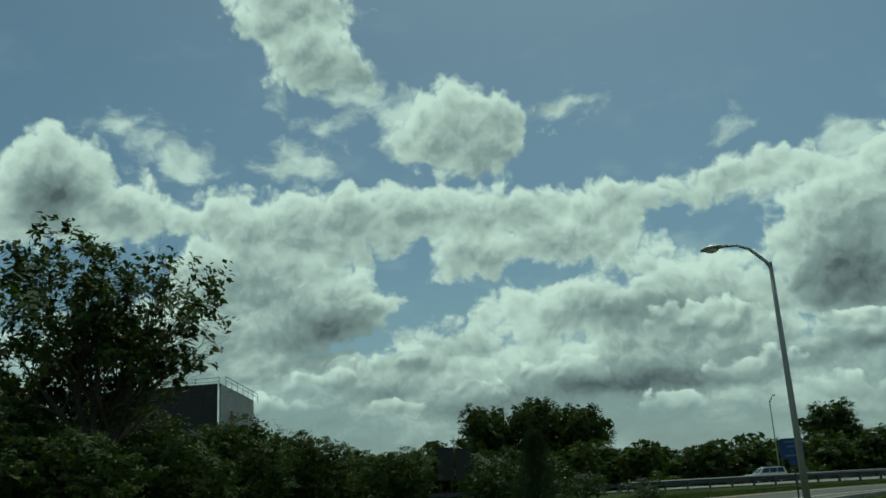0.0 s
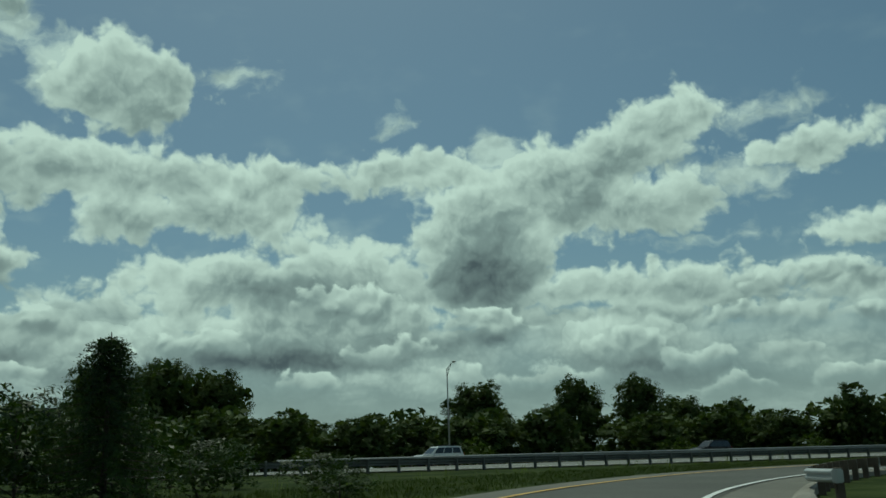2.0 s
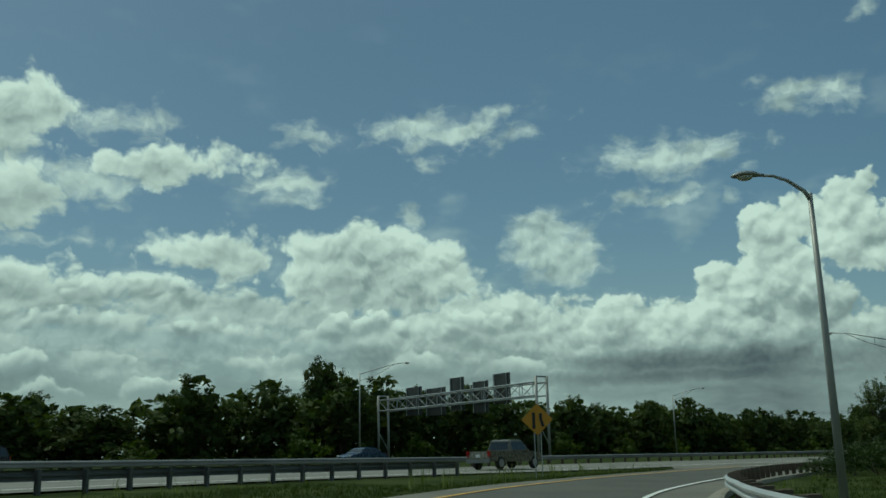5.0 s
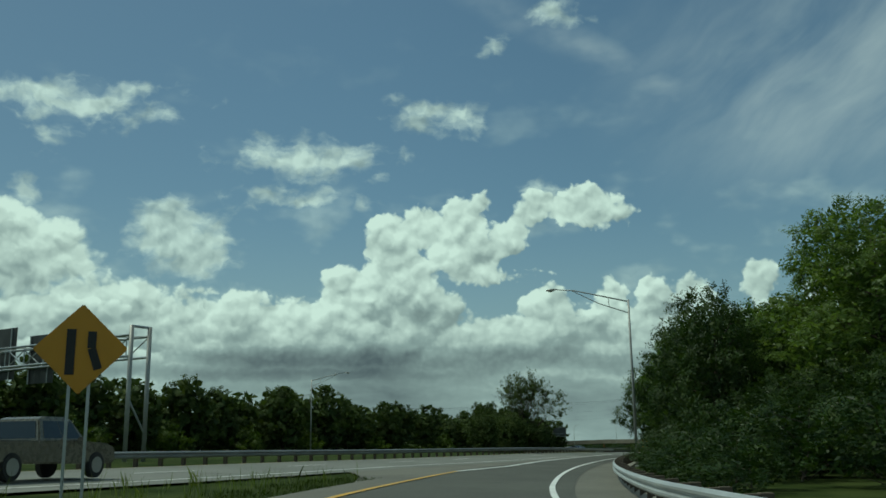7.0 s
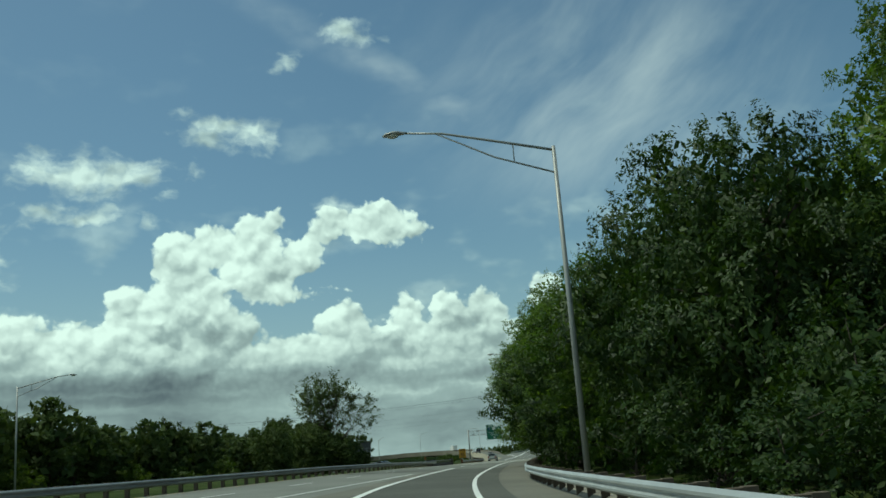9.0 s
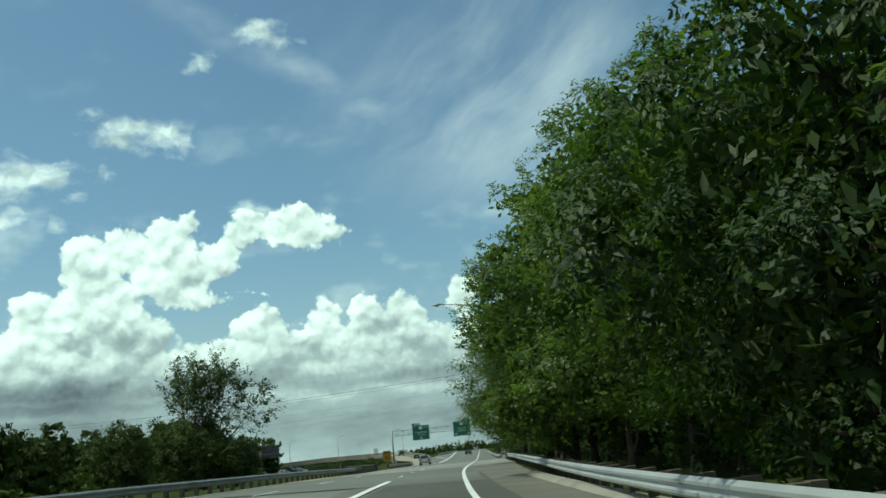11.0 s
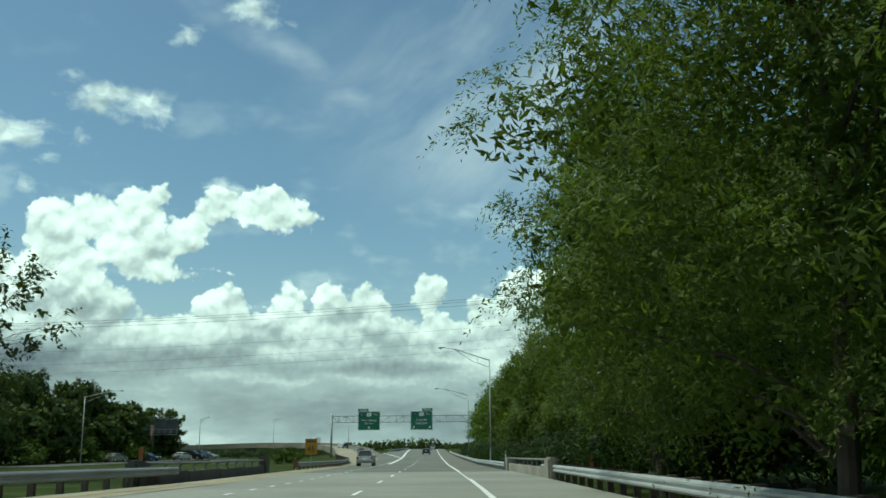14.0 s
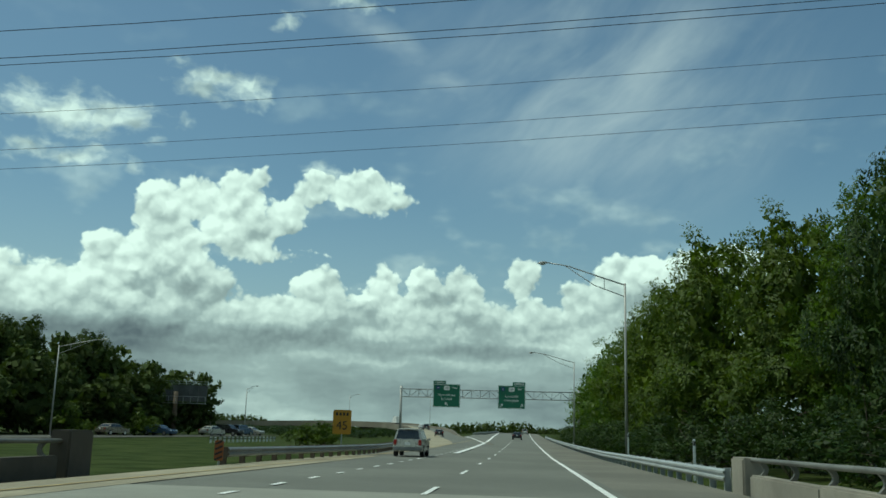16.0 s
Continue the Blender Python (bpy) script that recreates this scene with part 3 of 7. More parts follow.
def part(name, bm, mat, parent=None, label="", smooth=False):
    me = bpy.data.meshes.new(name)
    bm.to_mesh(me)
    bm.free()
    if smooth:
        me.polygons.foreach_set("use_smooth", [True] * len(me.polygons))
    if mat:
        me.materials.append(mat)
    ob = new(name, me)
    if parent:
        ob.parent = parent
    if label:
        tagged(ob, label)
    return ob


def root(name, m, label, category, group="", kind=""):
    ob = new(name)
    ob.matrix_world = m
    return tagged(ob, label, category, group, kind)


def resample(points, step):
    p = np.array(points, float)
    # smooth curve through the points
    fine = []
    for i in range(len(p) - 1):
        p0, p1, p2, p3 = p[max(i - 1, 0)], p[i], p[i + 1], p[min(i + 2, len(p) - 1)]
        for q in np.arange(0, 1, 0.05):
            fine.append(0.5 * (2 * p1 + (p2 - p0) * q + (2 * p0 - 5 * p1 + 4 * p2 - p3) * q ** 2 + (3 * p1 - p0 - 3 * p2 + p3) * q ** 3))
    fine.append(p[-1])
    fine = np.array(fine)
    run = np.concatenate([[0], np.cumsum(np.linalg.norm(np.diff(fine, axis=0), axis=1))])
    n = max(2, int(run[-1] / step) + 1)
    want = np.linspace(0, run[-1], n)
    return np.stack([np.interp(want, run, fine[:, 0]), np.interp(want, run, fine[:, 1])], 1)


def normals_of(line):
    t = np.gradient(line, axis=0)
    t = t / np.linalg.norm(t, axis=1)[:, None]
    return np.stack([-t[:, 1], t[:, 0]], 1)


def strip(name, line, a, b, lift, mat, parent=None, cuts=1, label="", kind="structure", thick=0.0):
    """A ribbon that follows a line on the ground from offset a to offset b (metres to the left)."""
    line = np.array(line, float)
    nor = normals_of(line)
    a = np.broadcast_to(a, len(line))
    b = np.broadcast_to(b, len(line))
    verts, faces = [], []
    cols = cuts + 1
    for j in range(cols):
        q = j / cuts
        p = line + nor * (a * (1 - q) + b * q)[:, None]
        z = heights(p[:, 0], p[:, 1]) + lift
        verts.append(np.column_stack([p, z]))
    grid = np.stack(verts, 1).reshape(-1, 3)
    for i in range(len(line) - 1):
        for j in range(cuts):
            v = i * cols + j
            faces.append((v + cols, v + cols + 1, v + 1, v) if False else (v, v + cols, v + cols + 1, v + 1))
    ob = link_mesh(name, grid, [f[::-1] for f in faces] if b[0] > a[0] else faces, mat, parent, label)
    if kind and not parent:
        tagged(ob, kind=kind)
    return ob


def ground_sheet():
    xs = np.concatenate([[-3000, -1500, -700, -350, -200], np.arange(-140, 470, 4.0), [500, 560, 640, 760, 1000, 1500, 3200]])
    ys = np.concatenate([[-2500, -1200, -600, -300, -180], np.arange(-120, 190, 4.0), [220, 270, 340, 450, 700, 1300, 3000]])
    gx, gy = np.meshgrid(xs, ys, indexing="ij")
    z = heights(gx.ravel(), gy.ravel())
    verts = np.column_stack([gx.ravel(), gy.ravel(), z - 0.02])
    n = len(ys)
    faces = [(i * n + j, (i + 1) * n + j, (i + 1) * n + j + 1, i * n + j + 1) for i in range(len(xs) - 1) for j in range(n - 1)]
    ob = link_mesh("ground", verts, faces, M["grass"], smooth=True)
    return tagged(ob, "rough green roadside grass over level ground", "ground", kind="structure")


ground_sheet()


# ---------------------------------------------------------------- roads
HWY = [(-330, -40), (-200, 4), (-110, 33), (-60, 49.5), (-30, 60.0), (0, 68.5), (26, 74.3), (40, 76.9), (53, 78.5), (65, 78.3), (76.7, 76.3), (88.7, 72.9), (100.9, 69.5),
       (111, 66.4), (121.8, 62.6), (133.1, 59.0), (146.6, 54.6), (162, 49.4), on_axis(-45, 1.9), on_axis(-20, 1.9), on_axis(0, 1.9), on_axis(40, 1.9),
       on_axis(90, 1.9), on_axis(150, 1.9), on_axis(250, 1.9), on_axis(420, 1.9)]
hwy = resample(HWY, 4.0)                     # the highway's right-hand lane edge
ramp_u = np.arange(-55, 215, 3.0)
ramp = np.array([at_route(u, 0.0) for u in ramp_u])
bridge_u = np.arange(200, 640, 4.0)
bridge = np.array([at_route(u, 0.0) for u in bridge_u])

road_highway = strip("road_highway", hwy, -1.3, 8.2, 0.05, M["concrete_road"], cuts=4)
tagged(road_highway, "pale worn concrete highway carriageway with two lanes", "road")
road_far = strip("road_opposite", hwy[:110], 20.0, 33.0, 0.05, M["concrete_road"], cuts=3)
tagged(road_far, "pale concrete carriageway for the opposite direction", "road")
ramp_left = np.interp(ramp_u, [-55, 60, 100, 140, 165, 215], [3.6, 3.4, 3.9, 4.2, 3.2, 2.2])
shoulder_right = strip("road_shoulder", ramp, -4.1 + 0 * ramp_u, -1.5 + 0 * ramp_u, 0.062, M["shoulder"], cuts=2)
tagged(shoulder_right, "gritty tan concrete shoulder along the ramp", "road")
road_ramp = strip("road_ramp", ramp, -2.3, ramp_left - 0.9, 0.075, M["asphalt"], cuts=4)
tagged(road_ramp, "grey asphalt lane of the curving entrance ramp", "road")
shoulder_left = strip("road_shoulder_outer", ramp, ramp_left - 1.0, ramp_left + 0.35, 0.066, M["shoulder"], cuts=1)
tagged(shoulder_left, "pale concrete outer shoulder of the ramp", "road")
gore_u = np.arange(126, 216, 3.0)
gore = np.array([at_route(u, 0.0) for u in gore_u])
road_gore = strip("road_gore", gore, np.interp(gore_u, [126, 140, 215], [3.9, 3.6, 2.0]), np.interp(gore_u, [126, 132, 138, 150, 215], [4.5, 5.8, 8.2, 7.4, 5.0]), 0.042, M["shoulder"], cuts=1)
tagged(road_gore, "tan gritty pavement between merging lanes", "road")
road_bridge = strip("road_bridge", bridge, -2.1, 9.9, 0.082, M["bridge_asphalt"], cuts=6)
tagged(road_bridge, "worn grey pavement of the widened highway on the bridge", "road")
wide_right = np.interp(bridge_u, [200, 235, 262, 300, 640], [4.3, 5.0, 5.1, 5.0, 4.6])
shoulder_bridge = strip("road_shoulder_bridge", bridge, -wide_right, -2.0 + 0 * bridge_u, 0.070, M["shoulder"], cuts=2)
tagged(shoulder_bridge, "dusty tan shoulder beside the bridge lanes", "road")


def kerb():
    """A low concrete kerb at the edge of the ramp's inner shoulder, under the guard rail."""
    u = np.arange(-20, 205, 2.5)
    verts, faces = [], []
    prof = [(-4.35, 0.0), (-4.32, 0.16), (-4.22, 0.19), (-4.0, 0.17), (-3.85, 0.07)]
    for k in u:
        for d, z in prof:
            x, y = at_route(k, d)
            verts.append((x, y, height(x, y) + z))
    n = len(prof)
    for i in range(len(u) - 1):
        for j in range(n - 1):
            a = i * n + j
            faces.append((a, a + 1, a + n + 1, a + n))
    return tagged(link_mesh("kerb", verts, [f[::-1] for f in faces], M["concrete"]), "worn low concrete kerb along the ramp shoulder", "kerb", kind="structure")


kerb()


def paint(name, line, a, b, mat, parent, lift=0.014):
    return strip(name, line, a, b, lift, mat, parent, kind="")


def route_line(u0, u1, left, step=2.0):
    us = np.arange(u0, u1 + 0.01, step)
    left = np.interp(us, *left) if isinstance(left, tuple) else np.full(len(us), left)
    return np.array([at_route(u, v) for u, v in zip(us, left)])


deck_line = route_line(231, 280, 0.0)
bridge_deck = strip("bridge_deck", deck_line, -5.1, 9.9, 0.088, M["deck_concrete"], cuts=6)
shoulder_left_bridge = strip("road_shoulder_median", route_line(222, 312, 0.0), 7.9, 9.88, 0.102, M["tan_concrete"], cuts=2)
tagged(shoulder_left_bridge, "dusty tan concrete shoulder beside the median parapet", "road")
tagged(bridge_deck, "pale concrete slab of the bridge deck", "road", kind="structure")
# painted lines; each stands a few millimetres over its road
edge = route_line(-50, 600, ([-50, 45, 60, 75, 105, 125, 150, 175, 215, 250, 280, 600], [-2.0, -2.0, -2.2, -2.5, -2.2, -1.65, -1.4, -1.25, -1.4, -1.7, -1.8, -1.8]))
paint("edge_line", edge, -0.08, 0.09, M["white_paint"], road_ramp, 0.094)
yel = route_line(-40, 138, ([-40, 50, 65, 90, 110, 138], [2.5, 2.45, 2.35, 2.7, 3.0, 3.1]))
paint("centre_line", yel, -0.09, 0.09, M["yellow_paint"], road_ramp, 0.094)
mrg = route_line(138, 206, ([138, 148, 165, 206], [3.05, 2.1, 2.3, 1.95]))
paint("merge_line", mrg, -0.13, 0.13, M["white_paint"], road_ramp, 0.098)
k0 = int(np.argmin(np.hypot(hwy[:, 0] + 60, hwy[:, 1] - 49.5)))
k1 = int(np.argmin(np.hypot(hwy[:, 0] - 158, hwy[:, 1] - 50.5)))
paint("edge_line", hwy[k0:k1], -0.08, 0.08, M["white_paint"], road_highway, 0.066)
k2 = int(np.argmin(np.hypot(hwy[:, 0] - OX[0], hwy[:, 1] - OX[1])))
paint("edge_line", hwy[k0:k2], 6.9, 7.02, M["faded_yellow"], road_highway, 0.112)
paint("edge_line", route_line(245, 420, ([245, 275, 420], [8.7, 8.7, 8.3])), -0.06, 0.06, M["faded_yellow"], road_bridge, 0.112)
for i in range(k0, len(hwy) - 1, 3):
    if hwy[i][0] < 190:
        paint("dash", hwy[i:i + 2], 3.42, 3.54, M["white_paint"], road_highway, 0.098)
for i in range(26):                     # long dashes between the two right-hand lanes
    u = 212 + 11.1 * i
    paint("dash", route_line(u, u + 3.0, 1.9, 1.0), -0.06, 0.06, M["white_paint"], road_bridge, 0.102)
for i in range(38):                     # short dotted line beside the lane that leaves to the left
    u = 232 + 3.45 * i
    paint("dash", route_line(u, u + 1.0, 5.3, 0.5), -0.07, 0.07, M["white_paint"], road_bridge, 0.102)
# the painted nose where the left-hand ramp splits off
nose = route_line(325, 600, ([325, 347, 385, 450, 475, 540, 600], [4.62, 4.72, 5.1, 6.35, 6.9, 7.7, 8.2]))
paint("nose_line", nose, -0.22, 0.22, M["white_paint"], road_bridge, 0.135)
nose2 = route_line(385, 466, ([385, 434, 446, 466], [5.1, 9.2, 10.4, 12.6]))
paint("nose_line", nose2, -0.2, 0.2, M["white_paint"], road_bridge, 0.135)
gore_u = np.arange(380, 514, 4.0)
gore = strip("road_gore", route_line(380, 512, 0.0, 4.0), np.interp(gore_u, [380, 450, 514], [4.4, 5.6, 7.0]), np.interp(gore_u, [380, 434, 466, 514], [6.0, 10.4, 13.0, 13.0]), 0.098, M["bridge_asphalt"], cuts=2)
tagged(gore, "grey asphalt wedge between highway and exit lane", "road", kind="structure")
exit_u = np.arange(318, 404, 4.0)
shoulder_exit = strip("road_shoulder_exit", route_line(318, 402, 0.0, 4.0), np.interp(exit_u, [318, 345, 372, 404], [8.3, 8.0, 8.4, 10.6]), np.interp(exit_u, [318, 332, 357, 380, 404], [9.2, 9.4, 11.8, 14.4, 16.6]), 0.094, M["tan_concrete"], cuts=2)
tagged(shoulder_exit, "dusty tan shoulder along the lane that leaves the highway", "road")


def exit_ramp():
    """The lane that leaves to the left, climbs and bends away over a row of piers."""
    pts = [on_axis(a, b) for a, b in ((112, 9.0), (140, 11.5), (180, 16), (228, 22), (270, 27), (325, 36), (370, 47), (402, 64), (421, 92), (425, 130), (415, 180), (400, 240), (385, 320))]
    line = resample(pts, 5.0)
    nor = normals_of(line)
    run = np.concatenate([[0], np.cumsum(np.linalg.norm(np.diff(line, axis=0), axis=1))])
    z = np.interp(run, [0, 36, 70, 120, 160, 228, 268, 290, 316, 336, 358, 390, 500, 700], [-0.36, -0.3, -0.05, 0.6, 1.3, 2.35, 3.4, 3.8, 4.1, 3.8, 3.3, 2.7, 2.4, 2.4])
    z = np.maximum(z, heights(line[:, 0], line[:, 1]) + 0.05)
    verts, faces = [], []
    prof = [(-5.6, -1.5), (-5.6, 0.8), (-5.25, 0.8), (-5.2, 0.04), (5.2, 0.04), (5.25, 0.8), (5.6, 0.8), (5.6, -1.5)]
    n = len(prof)
    for i, p in enumerate(line):
        wall = min(1.0, max(0.06, (run[i] - 95) / 30))
        for d, h in prof:
            q = p + nor[i] * d
            hh = h if h <= 0.05 else 0.05 + (h - 0.05) * wall
            verts.append((q[0], q[1], z[i] + hh))
    for i in range(len(line) - 1):
        for j in range(n):
            a, b = i * n + j, i * n + (j + 1) % n
            if j == 3:
                continue
            faces.append((a, b, b + n, a + n))
    deck = link_mesh("road_flyover", verts, faces, M["ramp_concrete"])
    tagged(deck, "weathered concrete flyover ramp bending away on piers", "bridge", kind="structure")
    for nm, d0, d1, mat, words in (("pavement", -5.2, -0.6, M["bridge_asphalt"], "grey asphalt lane"), ("shoulder", -0.6, 5.2, M["tan_concrete"], "dusty tan shoulder")):
        top = [(*(line[k] + nor[k] * d), z[k] + 0.045) for k in range(len(line)) for d in (d0, d1)]
        link_mesh(nm, top, [(2 * k, 2 * k + 1, 2 * k + 3, 2 * k + 2) for k in range(len(line) - 1)], mat, deck, words)
    for i in range(45, len(line), 5):
        bm = bmesh.new()
        g = height(*line[i])
        for side in (-2.6, 2.6):
            q = line[i] + nor[i] * side
            bmesh.ops.create_cone(bm, cap_ends=True, segments=14, radius1=0.55, radius2=0.5, depth=max(0.4, z[i] - 1.5 - g), matrix=Matrix.Translation((q[0], q[1], (z[i] - 1.5 + g) / 2 - 0.2)))
        ang = math.atan2(nor[i][1], nor[i][0])
        bmesh.ops.create_cube(bm, size=1, matrix=Matrix.Translation((line[i][0], line[i][1], z[i] - 1.8)) @ Matrix.Rotation(ang, 4, "Z") @ Matrix.Diagonal((8.4, 1.0, 0.7, 1)))
        part("pier", bm, M["dark_concrete"], deck)
    return line, z + 0.05


EXIT_LINE, EXIT_TOP = exit_ramp()


def on_exit(x, y):
    """Height of the exit lane's surface beside a point."""
    return float(EXIT_TOP[np.argmin(np.hypot(EXIT_LINE[:, 0] - x, EXIT_LINE[:, 1] - y))])


# ---------------------------------------------------------------- guard rails
BEAM = [(0.0, 0.0), (0.028, 0.02), (0.075, 0.055), (0.075, 0.10), (0.02, 0.135), (0.02, 0.175), (0.075, 0.21), (0.075, 0.255), (0.028, 0.29), (0.0, 0.31)]


def guard_rail(line, face, top, label, post_step=1.9, post="timber", steel="rail_steel"):
    """A W-shaped steel beam along a line, on posts with blocks. face: +1 where the traffic side is to its left, -1 to its right."""
    base = root("guard_rail", Matrix.Identity(4), label, "guard rail", "guard rails")
    line = np.array(line, float)
    nor = normals_of(line) * face
    z = heights(line[:, 0], line[:, 1])
    verts, faces = [], []
    n = len(BEAM)
    for i, p in enumerate(line):
        for back in (0.0, -0.006):
            for d, h in BEAM:
                q = p + nor[i] * (d + back)
                verts.append((q[0], q[1], z[i] + top - 0.31 + h))
    for i in range(len(line) - 1):
        for side in (0, n):
            for j in range(n - 1):
                a = i * 2 * n + side + j
                f = (a, a + 1, a + 1 + 2 * n, a + 2 * n)
                faces.append(f if (side == 0) == (face > 0) else f[::-1])
        a = i * 2 * n
        for j in (0, n - 1):
            faces.append((a + j, a + j + n, a + j + n + 2 * n, a + j + 2 * n))
    link_mesh("beam", verts, faces, M[steel], base, "W-shaped steel beam")
    run = np.concatenate([[0], np.cumsum(np.linalg.norm(np.diff(line, axis=0), axis=1))])
    data = None
    for u in np.arange(0.4, run[-1], post_step):
        x, y = np.interp(u, run, line[:, 0]), np.interp(u, run, line[:, 1])
        nx, ny = np.interp(u, run, nor[:, 0]), np.interp(u, run, nor[:, 1])
        if data is None:
            bm = bmesh.new()
            h = top + 0.02
            if post == "timber":
                bmesh.ops.create_cube(bm, size=1, matrix=Matrix.Translation((-0.27, 0, h / 2 - 0.25)) @ Matrix.Diagonal((0.18, 0.16, h + 0.5, 1)))
                bmesh.ops.create_cube(bm, size=1, matrix=Matrix.Translation((-0.09, 0, top - 0.16)) @ Matrix.Diagonal((0.18, 0.15, 0.34, 1)))
            else:
                for cx, w, d in ((-0.20, 0.012, 0.11), (-0.12, 0.15, 0.010), (-0.045, 0.012, 0.11)):
                    bmesh.ops.create_cube(bm, size=1, matrix=Matrix.Translation((cx, 0, h / 2 - 0.25)) @ Matrix.Diagonal((w, d, h + 0.5, 1)))
            bmesh.ops.bevel(bm, geom=bm.edges[:], offset=0.006, segments=1, affect="EDGES")
            ob = part("post", bm, M["timber"] if post == "timber" else M[steel], base)
            data = ob.data
        else:
            ob = new("post", data)
            ob.parent = base
        ob.matrix_world = Matrix.Translation((x, y, height(x, y))) @ Matrix.Rotation(math.atan2(ny, nx), 4, "Z")
    return base


rail_r = ([50.6, 52.1, 90, 115, 150, 170, 205, 235, 266], [-4.8, -4.2, -4.6, -3.7, -3.7, -3.5, -4.7, -5.15, -5.35])
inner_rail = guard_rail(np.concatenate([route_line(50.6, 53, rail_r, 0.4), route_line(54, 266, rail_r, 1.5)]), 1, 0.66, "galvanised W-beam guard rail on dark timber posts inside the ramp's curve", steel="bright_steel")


def rail_end(u, left, top):
    """The rounded end shoe that closes a beam."""
    x, y = at_route(u, left)
    g = height(x, y)
    bm = bmesh.new()
    bmesh.ops.create_cone(bm, cap_ends=True, segments=16, radius1=0.13, radius2=0.13, depth=0.32, matrix=Matrix.Translation((x, y, g + top - 0.16)))
    bmesh.ops.bevel(bm, geom=[e for e in bm.edges if e.calc_face_angle(0) > 1], offset=0.03, segments=2, affect="EDGES")
    part("end_shoe", bm, M["galvanised"], inner_rail)


rail_end(50.55, -4.86, 0.66)
kn = int(np.argmin(np.hypot(hwy[:, 0] - 78, hwy[:, 1] - 75.9)))
kb = int(np.argmin(np.hypot(hwy[:, 0] + 60, hwy[:, 1] - 49.5)))
guard_rail(hwy[kb:kn + 1] - normals_of(hwy)[kb:kn + 1] * 1.7, 1, 0.66, "weathered W-beam guard rail on timber posts between ramp and highway, its shaded back coloured dark", 1.9, "steel", "dull_steel")
kf0 = int(np.argmin(np.hypot(hwy[:, 0] - 20, hwy[:, 1] - 73)))
kf1 = int(np.argmin(np.hypot(hwy[:, 0] - on_axis(-2, 1.9)[0], hwy[:, 1] - on_axis(-2, 1.9)[1])))
guard_rail(hwy[kf0:kf1 + 1] + normals_of(hwy)[kf0:kf1 + 1] * np.interp(np.arange(kf0, kf1 + 1), [kf0, kf1], [8.6, 8.2])[:, None], -1, 0.72, "weathered W-beam guard rail along the highway's median", 1.9, "timber", "rail_steel")
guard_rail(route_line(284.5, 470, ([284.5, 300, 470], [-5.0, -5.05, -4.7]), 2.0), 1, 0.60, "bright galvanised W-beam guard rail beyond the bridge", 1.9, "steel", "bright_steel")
guard_rail(np.array([on_axis(s, l) for s, l in ((31, 9.9), (36, 9.7), (42, 9.4), (52, 9.2), (62, 9.3), (72, 9.8), (84, 10.7), (97, 12.3), (120, 15.2), (144, 18.2), (175, 21.6))]), -1, 0.66, "dull W-beam guard rail curving off along the exit ramp", 1.9)
guard_rail(np.array([on_axis(s, l) for s, l in ((248, 13.2), (256, 12.4), (275, 11.4), (300, 10.6), (330, 10.0), (370, 9.6))]), -1, 0.66, "W-beam guard rail on the nose between the ramps", 1.9, "steel")


